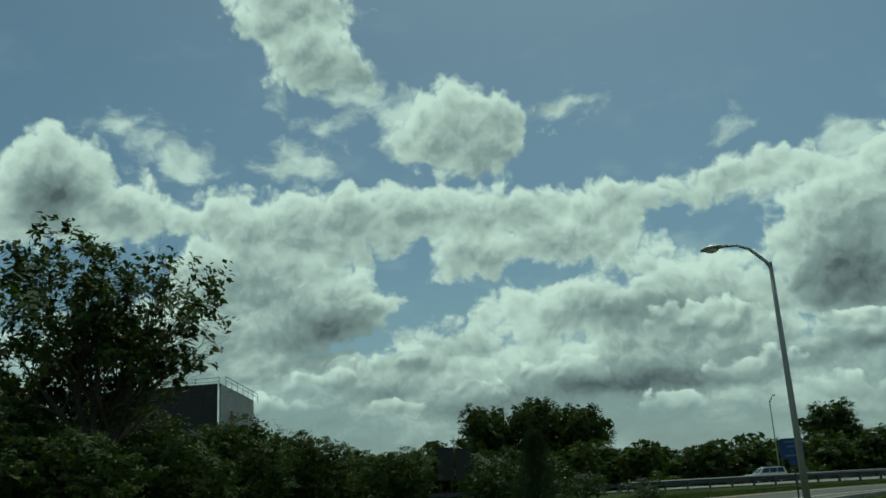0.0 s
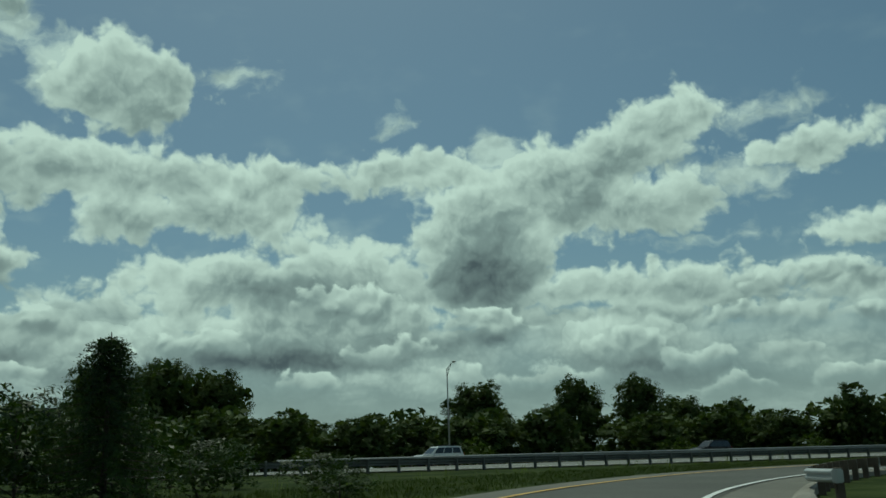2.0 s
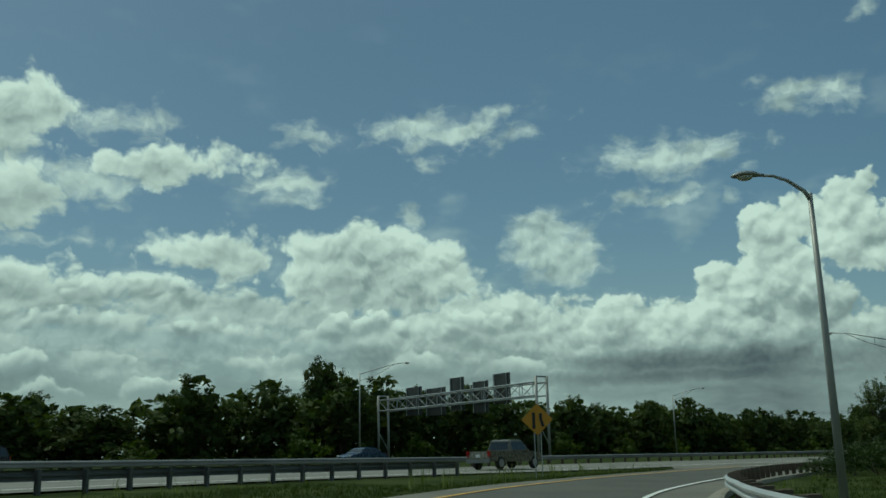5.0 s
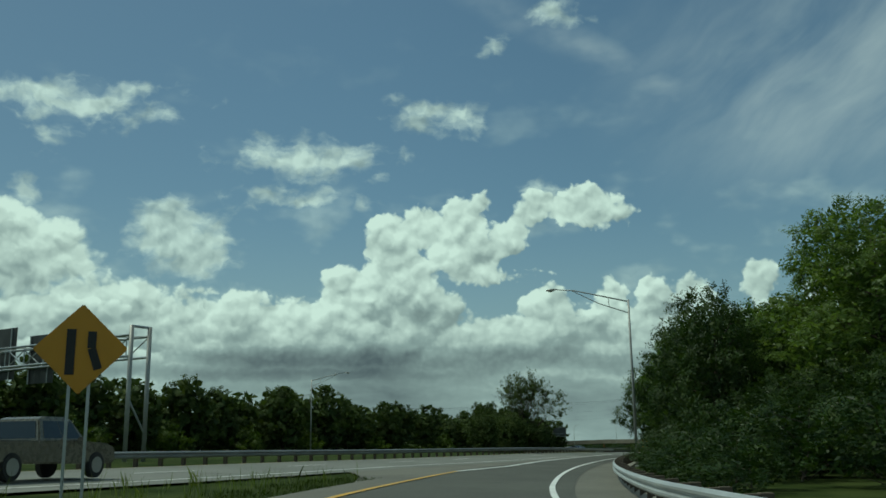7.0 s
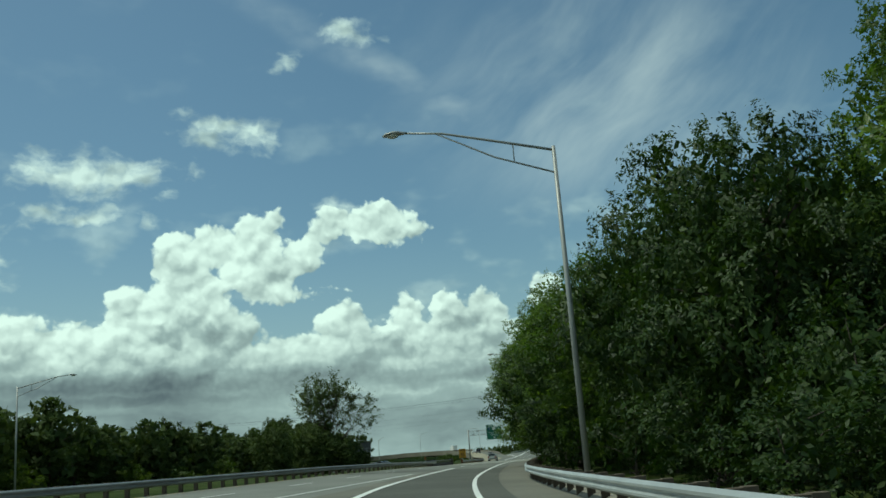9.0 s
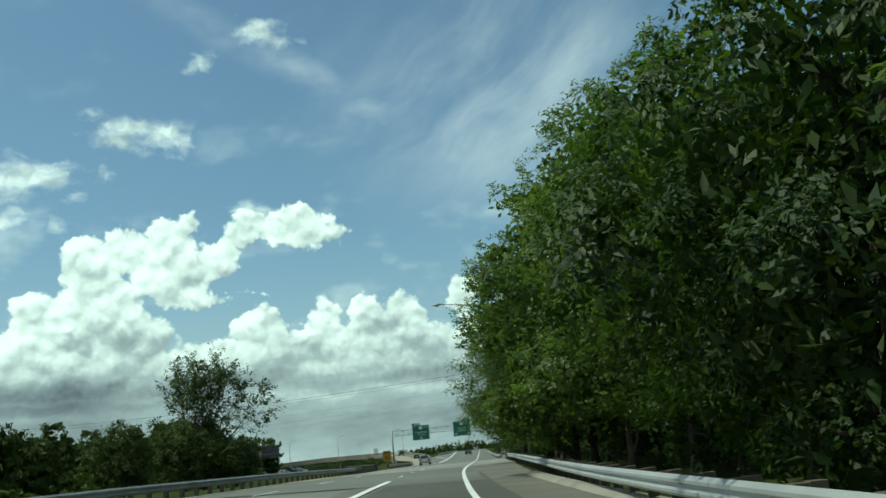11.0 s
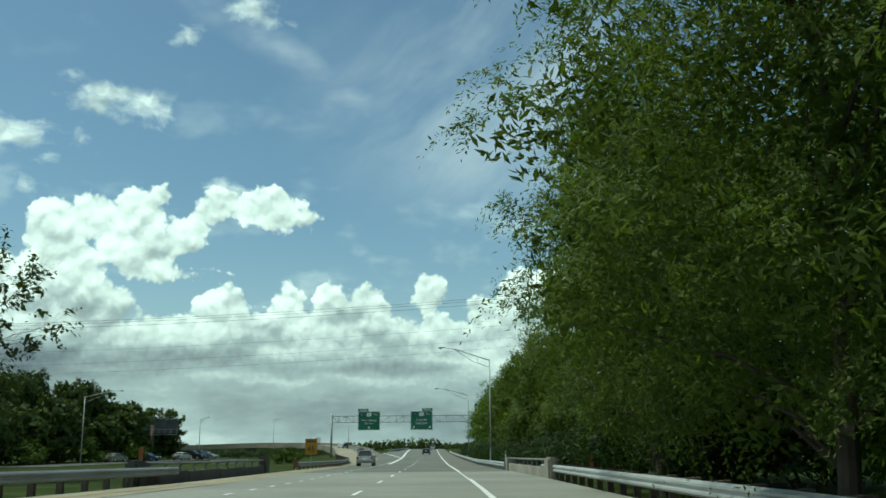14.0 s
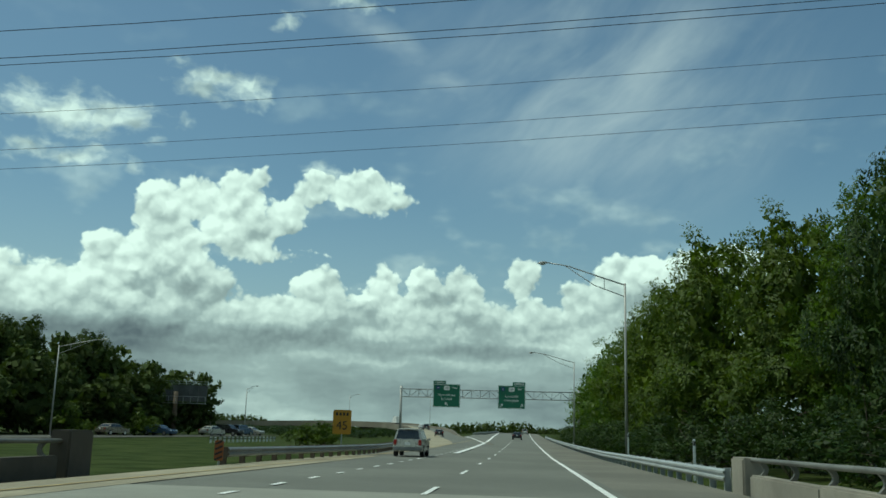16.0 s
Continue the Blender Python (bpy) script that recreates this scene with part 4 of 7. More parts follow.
# ---------------------------------------------------------------- bridge parapets
def parapet(s0, s1, l, inward, label, mat, far_top=0.90):
    """A concrete bridge parapet with a steel tube rail on curved posts and heavy end blocks. inward: +1 if the road is to its left."""
    base = root("bridge_parapet", Matrix.Identity(4), label, "parapet", "bridge parapets")

    def box(name, a, b, thick, z0, z1, lat=0.0, bev=0.04):
        bm = bmesh.new()
        ca, cb = on_axis(a, l + lat), on_axis(b, l + lat)
        mid = ((ca[0] + cb[0]) / 2, (ca[1] + cb[1]) / 2)
        g = height(*mid)
        bmesh.ops.create_cube(bm, size=1, matrix=Matrix.Translation((*mid, g + (z0 + z1) / 2)) @ Matrix.Rotation(math.atan2(AX[1], AX[0]), 4, "Z") @ Matrix.Diagonal((abs(b - a), thick, z1 - z0, 1)))
        bmesh.ops.bevel(bm, geom=bm.edges[:], offset=bev, segments=2, affect="EDGES")
        return part(name, bm, mat, base)

    n = max(1, int((s1 - s0 - 3) / 5))
    for i in range(n):
        a = s0 + 1.5 + (s1 - s0 - 3.0) * i / n
        b = s0 + 1.5 + (s1 - s0 - 3.0) * (i + 1) / n
        box("wall", a + 0.01, b - 0.01, 0.34, -0.4, 0.52)
    box("end_block", s0, s0 + 1.5, 0.46, -0.4, 0.98, bev=0.09)
    box("end_block", s1 - 1.2, s1, 0.5, -0.4, far_top)
    bm = bmesh.new()
    pts = [on_axis(a, l) for a in np.linspace(s0 + 1.4, s1 - 0.4, 8)]
    ring = []
    for p in pts:
        g = height(*p) + 0.86
        ring.append([bm.verts.new((p[0] - AX[1] * 0.075 * math.cos(a), p[1] + AX[0] * 0.075 * math.cos(a), g + 0.055 * math.sin(a))) for a in np.linspace(0, 2 * math.pi, 10, endpoint=False)])
    for r0, r1 in zip(ring, ring[1:]):
        for j in range(10):
            bm.faces.new((r0[j], r0[(j + 1) % 10], r1[(j + 1) % 10], r1[j]))
    part("tube_rail", bm, M["weathered_steel"], base, "grey steel tube", True)
    for a in np.arange(s0 + 2.4, s1 - 0.8, 2.35):
        bm = bmesh.new()
        x, y = on_axis(a, l)
        g = height(x, y)
        prev = None
        for q in np.linspace(0, 1, 7):
            bow = 0.10 * math.sin(q * math.pi) * -inward
            w = 0.075 - 0.03 * math.sin(q * math.pi)
            c = on_axis(a, l + bow)
            row = [bm.verts.new((c[0] + AX[0] * e * 0.05 - AX[1] * f * w, c[1] + AX[1] * e * 0.05 + AX[0] * f * w, g + 0.5 + 0.34 * q)) for e, f in ((-1, -1), (1, -1), (1, 1), (-1, 1))]
            if prev:
                for j in range(4):
                    bm.faces.new((prev[j], prev[(j + 1) % 4], row[(j + 1) % 4], row[j]))
            prev = row
        part("rail_post", bm, M["weathered_steel"], base)
    return base


parapet(0.5, 23.6, -5.3, 1, "tan concrete bridge parapet with a grey tube rail on curved posts", M["concrete"])
parapet(-5.5, 22.3, 10.75, -1, "stained concrete bridge parapet with a tube rail, darkened for its shaded face", M["dark_concrete"], 1.12)


# ---------------------------------------------------------------- small building blocks
def tube(bm, points, radii, sides=10, caps=True):
    """A tapered tube through points."""
    pts = [Vector(p) for p in points]
    rings = []
    for i, p in enumerate(pts):
        d = (pts[min(i + 1, len(pts) - 1)] - pts[max(i - 1, 0)]).normalized()
        side = d.cross(Vector((0, 0, 1)) if abs(d.z) < 0.95 else Vector((1, 0, 0))).normalized()
        up = side.cross(d)
        r = radii[i] if isinstance(radii, (list, tuple)) else radii
        rings.append([bm.verts.new(p + (side * math.cos(a) + up * math.sin(a)) * r) for a in np.linspace(0, 2 * math.pi, sides, endpoint=False)])
    for a, b in zip(rings, rings[1:]):
        for j in range(sides):
            bm.faces.new((a[j], a[(j + 1) % sides], b[(j + 1) % sides], b[j]))
    if caps:
        bm.faces.new(rings[0][::-1])
        bm.faces.new(rings[-1])


def box(bm, centre, size, bev=0.0):
    made = bmesh.ops.create_cube(bm, size=1, matrix=Matrix.Translation(centre) @ Matrix.Diagonal((*size, 1)))
    if bev:
        edges = list({e for v in made["verts"] for e in v.link_edges})
        bmesh.ops.bevel(bm, geom=edges, offset=bev, segments=2, affect="EDGES")


def lettering(text, size, mat, parent, place, name="lettering"):
    """Text as a thin mesh on a sign's face; the face looks along the parent's -y."""
    cu = bpy.data.curves.new("text", "FONT")
    cu.body, cu.size, cu.extrude = text, size, 0.004
    cu.align_x, cu.align_y = "CENTER", "CENTER"
    tmp = bpy.data.objects.new("text", cu)
    me = bpy.data.meshes.new_from_object(tmp)
    bpy.data.objects.remove(tmp)
    me.materials.append(mat)
    ob = new(name, me)
    ob.parent = parent
    ob.matrix_local = Matrix.Translation(place) @ Matrix.Rotation(radians(90), 4, "X")
    return ob


def bar(parent, mat, place, w, h, name="bar"):
    bm = bmesh.new()
    box(bm, place, (w, 0.008, h))
    return part(name, bm, mat, parent)


# ---------------------------------------------------------------- street lamps
def lamp_head(parent, m):
    """A cobra-head lantern: swept body with a bowl lens below."""
    bm = bmesh.new()
    rows = []
    for q, w, h, dz in ((0.0, 0.045, 0.045, 0.0), (0.12, 0.07, 0.06, 0.0), (0.26, 0.15, 0.085, 0.01), (0.45, 0.185, 0.10, 0.0), (0.62, 0.165, 0.085, -0.015), (0.74, 0.09, 0.05, -0.03), (0.78, 0.02, 0.02, -0.035)):
        rows.append([bm.verts.new((q, w * math.cos(a), dz + h * max(-0.25, math.sin(a)))) for a in np.linspace(0, 2 * math.pi, 14, endpoint=False)])
    for a, b in zip(rows, rows[1:]):
        for j in range(14):
            bm.faces.new((a[j], a[(j + 1) % 14], b[(j + 1) % 14], b[j]))
    bm.faces.new(rows[0][::-1])
    bm.faces.new(rows[-1])
    head = part("lantern", bm, M["lamp_grey"], parent, "grey cobra-head lantern", True)
    head.matrix_local = m
    bm = bmesh.new()
    bmesh.ops.create_uvsphere(bm, u_segments=14, v_segments=8, radius=1, matrix=Matrix.Translation((0.46, 0, -0.03)) @ Matrix.Diagonal((0.2, 0.14, 0.10, 1)))
    part("bowl", bm, M["lens"], head, "pale glass bowl", True)


def street_lamp(x, y, h, reach, turn, label, style="truss", rise=0.9, lean=0.0, group="street lamps"):
    """turn: the compass heading (degrees, clockwise from +y) in which the arm points."""
    g = height(x, y)
    base = root("street_lamp", Matrix.Translation((x, y, g)) @ Matrix.Rotation(radians(90 - turn), 4, "Z"), label, "street lamp", group)
    bm = bmesh.new()
    tube(bm, [(0, 0, -0.1), (0, 0, h * 0.5), (0, 0, h)], [0.100, 0.080, 0.055] if style == "curved" else [0.10, 0.082, 0.06], 14)
    part("pole", bm, M["lamp_grey"], base, "tapered steel pole", True)
    bm = bmesh.new()
    tube(bm, [(0, 0, 0), (0, 0, 0.07), (0, 0, 0.10)], [0.18, 0.17, 0.12], 12)
    part("base_flange", bm, M["lamp_grey"], base)
    bm = bmesh.new()
    if style == "truss":
        arm = [(0, 0, h - 0.12), (reach * 0.4, 0, h + rise * 0.33), (reach * 0.75, 0, h + rise * 0.70), (reach, 0, h + rise * 0.82)]
        tube(bm, arm, [0.045, 0.042, 0.036, 0.032], 8)
        part("arm", bm, M["lamp_grey"], base, smooth=True)
        bm = bmesh.new()
        tube(bm, [(0, 0, h - 0.85), (reach * 0.4, 0, h - 0.15), (reach * 0.78, 0, h + rise * 0.69)], [0.03, 0.028, 0.025], 8)
        tube(bm, [(reach * 0.27, 0, h - 0.38), (reach * 0.27, 0, h + rise * 0.2)], 0.02, 6)
        part("brace", bm, M["lamp_grey"], base, smooth=True)
        tip = Vector((reach, 0, h + rise * 0.82))
    else:
        arm = [(0, 0, h - 0.15), (0.12, 0, h + 0.05), (reach * 0.45, 0, h + rise * 0.72), (reach * 0.75, 0, h + rise * 0.98), (reach, 0, h + rise)]
        tube(bm, arm, [0.055, 0.05, 0.042, 0.036, 0.034], 8)
        part("arm", bm, M["lamp_grey"], base, smooth=True)
        tip = Vector((reach, 0, h + rise))
    lamp_head(base, Matrix.Translation(tip - Vector((0.05, 0, 0))))
    return base


street_lamp(10.35, 24.1, 6.85, 1.08, 296, "grey street lamp with a short curved arm beside the ramp", "curved", 0.62)
street_lamp(54.45, 56.1, 7.05, 1.12, 330, "grey street lamp with a short curved arm behind the guard rail", "curved", 0.42)
street_lamp(118.3, 53.0, 10.3, 4.55, 18, "tall grey street lamp with a long trussed arm over the ramp", rise=1.15)
street_lamp(*on_axis(-31.2, -6.0), 10.6, 5.0, 18.3, "tall grey street lamp half hidden among roadside trees", rise=1.15)
street_lamp(*on_axis(57.5, -6.2), 10.9, 4.7, 18.3, "tall grey street lamp with a trussed arm beside the bridge road", rise=1.5)
street_lamp(*on_axis(118.5, -6.3), 10.6, 5.0, 18.3, "distant tall grey street lamp against trees", rise=1.3)
street_lamp(184.0, 83.6, 9.6, 4.4, 178, "street lamp across the highway before dark trees", rise=1.1)
street_lamp(121.0, 105.5, 9.7, 4.8, 150, "street lamp beside the sign gantry across the highway", rise=1.3)
street_lamp(45.7, 113.0, 9.9, 2.4, 190, "slim street lamp beyond the opposite carriageway", rise=0.5)
street_lamp(*on_axis(96, 50.1), 9.6, 4.9, 200, "street lamp beyond the bridge before a row of trees", rise=0.9)
street_lamp(*on_axis(150, 62), 8.4, 4.6, 120, "distant street lamp near the billboard", rise=0.8)
street_lamp(*on_axis(172, 52), 8.6, 3.6, 120, "distant street lamp under the flyover", rise=0.8)
street_lamp(*on_axis(330, 62), 13.5, 3.0, 200, "far street lamp on the flyover", rise=0.5)
street_lamp(*on_axis(300, 30), 13.0, 3.0, 20, "far street lamp beside the exit ramp", rise=0.5)
street_lamp(216.0, 92.0, 9.4, 4.2, 170, "distant street lamp over the tree line", rise=1.0)


# ---------------------------------------------------------------- the overhead sign gantry ahead
def truss(bm, a, b, depth, height_, r, bays):
    """A box truss from a to b (Vectors), chords and diagonals."""
    a, b = Vector(a), Vector(b)
    d = (b - a).normalized()
    n = Vector((-d.y, d.x, 0)) * depth / 2
    up = Vector((0, 0, height_))
    for s in (-1, 1):
        for k in (0, 1):
            tube(bm, [a + n * s + up * k, b + n * s + up * k], r, 8)
    for i in range(bays):
        p, q = a.lerp(b, i / bays), a.lerp(b, (i + 1) / bays)
        for s in (-1, 1):
            tube(bm, [p + n * s, p + n * s + up], r * 0.5, 6)
            tube(bm, [(p if i % 2 else q) + n * s, (q if i % 2 else p) + n * s + up], r * 0.5, 6)
        tube(bm, [p - n + up, q + n + up], r * 0.45, 6)


def green_sign(parent, l, z0, w, h, tab_side, words, arrows, shield):
    """A green guide sign with an exit tab, facing the traffic."""
    x, y = on_axis(162.0, l)
    bm = bmesh.new()
    box(bm, (0, 0, 0), (w, 0.05, h), 0.02)
    sign = part("sign_panel", bm, M["sign_green"], parent, "green guide sign with white lettering")
    sign.matrix_local = Matrix.Translation((x, y, z0 + h / 2)) @ Matrix.Rotation(radians(-108.3), 4, "Z")
    f = -0.034
    for zz in (h / 2 - 0.07, -h / 2 + 0.07):
        bar(sign, M["sign_white"], (0, f, zz), w - 0.14, 0.045, "border")
    for xx in (w / 2 - 0.07, -w / 2 + 0.07):
        bar(sign, M["sign_white"], (xx, f, 0), 0.045, h - 0.18, "border")
    bm = bmesh.new()
    box(bm, (tab_side * (w / 2 - 1.1), 0, h / 2 + 0.31), (2.2, 0.05, 0.56), 0.015)
    tab = part("exit_tab", bm, M["sign_green"], sign, "small green exit tab")
    for k in range(5):
        bar(sign, M["sign_white"], (tab_side * (w / 2 - 1.1) - 0.7 + 0.35 * k, f, h / 2 + 0.31), 0.2, 0.22, "bar")
    bm = bmesh.new()
    box(bm, (0, f, h / 2 - 0.66), (0.98, 0.012, 0.72), 0.06)
    part("route_shield", bm, M["sign_white"], sign, "white route shield")
    lettering("265", 0.42, M["black_paint"], sign, (0, f - 0.012, h / 2 - 0.66))
    bm = bmesh.new()
    box(bm, (-w / 2 + 0.85, f, h / 2 - 0.62), (0.66, 0.012, 0.62), 0.1)
    part("route_shield", bm, M["sign_blue"], sign, "blue route shield")
    lettering("64", 0.34, M["sign_white"], sign, (-w / 2 + 0.85, f - 0.012, h / 2 - 0.65))
    lettering(shield, 0.46, M["sign_white"], sign, (w / 2 - 0.95, f, h / 2 - 0.6))
    lettering(words[0], 0.62, M["sign_white"], sign, (0, f, 0.12))
    lettering(words[1], 0.62, M["sign_white"], sign, (0, f, -0.56))
    for ax_, lean in arrows:
        bm = bmesh.new()
        c, s_ = math.cos(lean), math.sin(lean)
        outline = [(-0.06, -0.36), (0.06, -0.36), (0.06, 0.08), (0.22, -0.02), (0.22, 0.12), (0, 0.36), (-0.22, 0.12), (-0.22, -0.02), (-0.06, 0.08)]
        vs = [bm.verts.new((ax_ + px * c - py * s_, f, -h / 2 + 0.55 + px * s_ + py * c)) for px, py in outline]
        bm.faces.new(vs)
        part("arrow", bm, M["sign_white"], sign)


def gantry_ahead():
    base = root("sign_gantry", Matrix.Identity(4), "grey steel truss gantry carrying two green guide signs over the road", "sign gantry")
    a, b = on_axis(163.0, 21.5), on_axis(163.0, -9.5)
    bm = bmesh.new()
    truss(bm, (a[0], a[1], 7.05), (b[0], b[1], 7.05), 0.9, 1.35, 0.07, 20)
    part("truss", bm, M["galvanised"], base)
    for p in (a, b):
        bm = bmesh.new()
        tube(bm, [(p[0], p[1], -0.4), (p[0], p[1], 8.9)], 0.22, 14)
        part("column", bm, M["lamp_grey"], base, smooth=True)
    green_sign(base, 13.4, 5.35, 4.7, 3.95, -1, ("New Albany", "St Louis"), ((0.0, radians(45)),), "West")
    green_sign(base, 2.1, 5.35, 4.7, 3.95, 1, ("Louisville", "Lexington"), ((-1.75, radians(-45)), (1.75, radians(-45))), "East")


gantry_ahead()


def gantry_behind():
    """The gantry over the opposite carriageway, seen from the back of its signs."""
    base = root("sign_gantry", Matrix.Identity(4), "grey truss gantry seen from the back of its sign panels", "sign gantry")
    gl, gr = Vector((127.0, 105.8, 0)), Vector((113.0, 82.1, 0))
    d = (gl - gr).normalized()
    n = Vector((-d.y, d.x, 0))
    bm = bmesh.new()
    truss(bm, gr + Vector((0, 0, 6.6)), gl + Vector((0, 0, 6.6)), 1.3, 1.2, 0.075, 14)
    part("truss", bm, M["galvanised"], base)
    for p in (gl, gr):
        g = height(p.x, p.y)
        for s in (-0.65, 0.65):
            bm = bmesh.new()
            q = p + n * s
            tube(bm, [(q.x, q.y, g - 0.2), (q.x, q.y, 8.35)], 0.13, 12)
            part("column", bm, M["lamp_grey"], base, smooth=True)
        bm = bmesh.new()
        tube(bm, [p - n * 0.65 + Vector((0, 0, 2.2)), p + n * 0.65 + Vector((0, 0, 4.2))], 0.06, 8)
        part("brace", bm, M["galvanised"], base)
        bm = bmesh.new()
        tube(bm, [p - n * 0.65 + Vector((0, 0, 8.3)), p + n * 0.65 + Vector((0, 0, 8.3))], 0.08, 8)
        part("brace", bm, M["galvanised"], base)
    side = -n if (Vector((60, 60, 0)) - gr).dot(n) > 0 else n
    for a, w, z0, z1 in ((7.0, 3.0, 6.3, 9.2), (10.4, 2.9, 5.6, 8.7), (14.4, 2.8, 6.0, 9.4), (18.4, 4.2, 5.7, 8.6), (22.6, 3.6, 5.9, 9.0)):
        for k in range(int(w / 0.62)):
            bm = bmesh.new()
            c = gr + d * (a - w / 2 + 0.31 + 0.62 * k) + side * 0.85
            bmesh.ops.create_cube(bm, size=1, matrix=Matrix.Translation((c.x, c.y, (z0 + z1) / 2)) @ Matrix.Rotation(math.atan2(d.y, d.x), 4, "Z") @ Matrix.Diagonal((0.60, 0.045, z1 - z0, 1)))
            part("sign_plank", bm, M["dark_panel"], base)
        for e in (-w / 3, w / 3):
            bm = bmesh.new()
            c = gr + d * (a + e) + side * 0.76
            tube(bm, [(c.x, c.y, z0), (c.x, c.y, z1)], 0.05, 6)
            part("bracket", bm, M["galvanised"], base)


gantry_behind()


# ---------------------------------------------------------------- road signs
def facing(x, y, z, turn):
    """A pose whose -y looks back at traffic that runs along the heading turn."""
    return Matrix.Translation((x, y, z)) @ Matrix.Rotation(radians(-turn), 4, "Z")


def sign_posts(base, xs, z1, w=0.07, mat="galvanised"):
    for x in xs:
        bm = bmesh.new()
        box(bm, (x, 0.05, z1 / 2 - 0.15), (w, 0.05, z1 + 0.3), 0.006)
        part("post", bm, M[mat], base)


def blue_sign():
    x, y = 12.7, 30.15
    g = height(x, y)
    base = root("road_sign", facing(x, y, g, 14), "blue rectangular information sign with faint white lettering on a single post", "road sign")
    sign_posts(base, (0.0,), 2.2, 0.05, "timber")
    bm = bmesh.new()
    box(bm, (0, 0, 1.97), (0.74, 0.02, 0.66), 0.03)
    panel = part("panel", bm, M["sign_blue"], base)
    for z, w in ((2.19, 0.44), (2.04, 0.30), (1.75, 0.46)):
        bar(panel, M["faded_letter"], (0, -0.016, z), w, 0.055)
    lettering("TO", 0.085, M["faded_letter"], panel, (0, -0.016, 1.86))
    bm = bmesh.new()
    box(bm, (0, 0, 1.53), (0.26, 0.02, 0.17), 0.02)
    part("plate", bm, M["sign_blue"], base)


blue_sign()


def diamond_sign():
    """Yellow merge warning."""
    x, y = 76.0, 70.2
    g = height(x, y)
    base = root("warning_sign", facing(x, y, g, 76), "yellow diamond merge warning sign on two thin posts", "road sign")
    sign_posts(base, (-0.16, 0.16), 3.3, 0.05)
    bm = bmesh.new()
    bmesh.ops.create_cube(bm, size=1, matrix=Matrix.Translation((0, 0, 2.75)) @ Matrix.Rotation(radians(45), 4, "Y") @ Matrix.Diagonal((1.1, 0.025, 1.1, 1)))
    bmesh.ops.bevel(bm, geom=bm.edges[:], offset=0.02, segments=2, affect="EDGES")
    part("panel", bm, M["sign_yellow"], base)
    bm = bmesh.new()
    box(bm, (-0.16, -0.02, 2.70), (0.15, 0.008, 0.78))
    for p, q in (((0.30, 2.40), (0.18, 2.76)), ((0.18, 2.76), (0.18, 3.05))):
        mid = ((p[0] + q[0]) / 2, -0.02, (p[1] + q[1]) / 2)
        ln, an = math.hypot(q[0] - p[0], q[1] - p[1]), math.atan2(q[0] - p[0], q[1] - p[1])
        bmesh.ops.create_cube(bm, size=1, matrix=Matrix.Translation(mid) @ Matrix.Rotation(an, 4, "Y") @ Matrix.Diagonal((0.14, 0.008, ln, 1)))
    part("symbol", bm, M["black_paint"], base)


diamond_sign()


def speed_sign():
    x, y = on_axis(73.8, 14.4)
    g = height(x, y)
    base = root("speed_sign", facing(x, y, g, 104), "yellow advisory speed sign reading 45 on a post", "road sign")
    sign_posts(base, (0.0,), 2.0, 0.1)
    bm = bmesh.new()
    box(bm, (0, 0, 2.1), (1.45, 0.03, 1.9), 0.06)
    part("panel", bm, M["sign_yellow"], base)
    lettering("45", 0.95, M["black_paint"], base, (0, -0.022, 1.8))
    for k in range(4):
        bar(base, M["black_paint"], (-0.42 + 0.28 * k, -0.022, 2.72), 0.18, 0.24)


speed_sign()


def back_sign(x, y, turn, label, tall=1.5):
    g = height(x, y)
    base = root("road_sign", facing(x, y, g, turn), label, "road sign")
    sign_posts(base, (0.0,), tall, 0.05)
    bm = bmesh.new()
    box(bm, (0, -0.04, tall - 0.25), (0.2, 0.02, 0.46), 0.01)
    part("panel", bm, M["rust_orange"], base)


back_sign(*on_axis(3.4, -7.4), 110, "orange marker panel on a thin post beside the parapet", 1.0)
back_sign(*on_axis(-1.5, 11.6), 110, "orange marker panel on a post by the bridge end")


def marker_board(s, l):
    x, y = on_axis(s, l)
    g = height(x, y)
    base = root("marker_board", facing(x, y, g, 108), "striped orange and black hazard marker at the guard rail's end", "road sign")
    sign_posts(base, (0.0,), 1.0, 0.06)
    bm = bmesh.new()
    box(bm, (0, 0, 0.56), (0.30, 0.03, 0.66), 0.03)
    part("panel", bm, M["rust_orange"], base)
    for k in range(4):
        bm = bmesh.new()
        bmesh.ops.create_cube(bm, size=1, matrix=Matrix.Translation((0, -0.02, 0.31 + 0.17 * k)) @ Matrix.Rotation(radians(-25), 4, "Y") @ Matrix.Diagonal((0.27, 0.008, 0.06, 1)))
        part("stripe", bm, M["black_paint"], base)


marker_board(30.4, 10.0)


def delineator(s, l, h):
    """A slim white marker post with a dark reflector near its top."""
    x, y = on_axis(s, l)
    base = root("delineator_post", facing(x, y, height(x, y), 108), "slim white marker post behind the guard rail", "marker post", "marker posts")
    bm = bmesh.new()
    box(bm, (0, 0, h / 2 - 0.1), (0.09, 0.03, h + 0.2), 0.01)
    part("post", bm, M["sign_white"], base)
    bm = bmesh.new()
    box(bm, (0, -0.02, h - 0.14), (0.07, 0.012, 0.16), 0.004)
    part("reflector", bm, M["dark_panel"], base)


delineator(32.5, -5.75, 1.35)
delineator(54.0, -5.9, 1.7)
delineator(109.0, -5.7, 0.95)


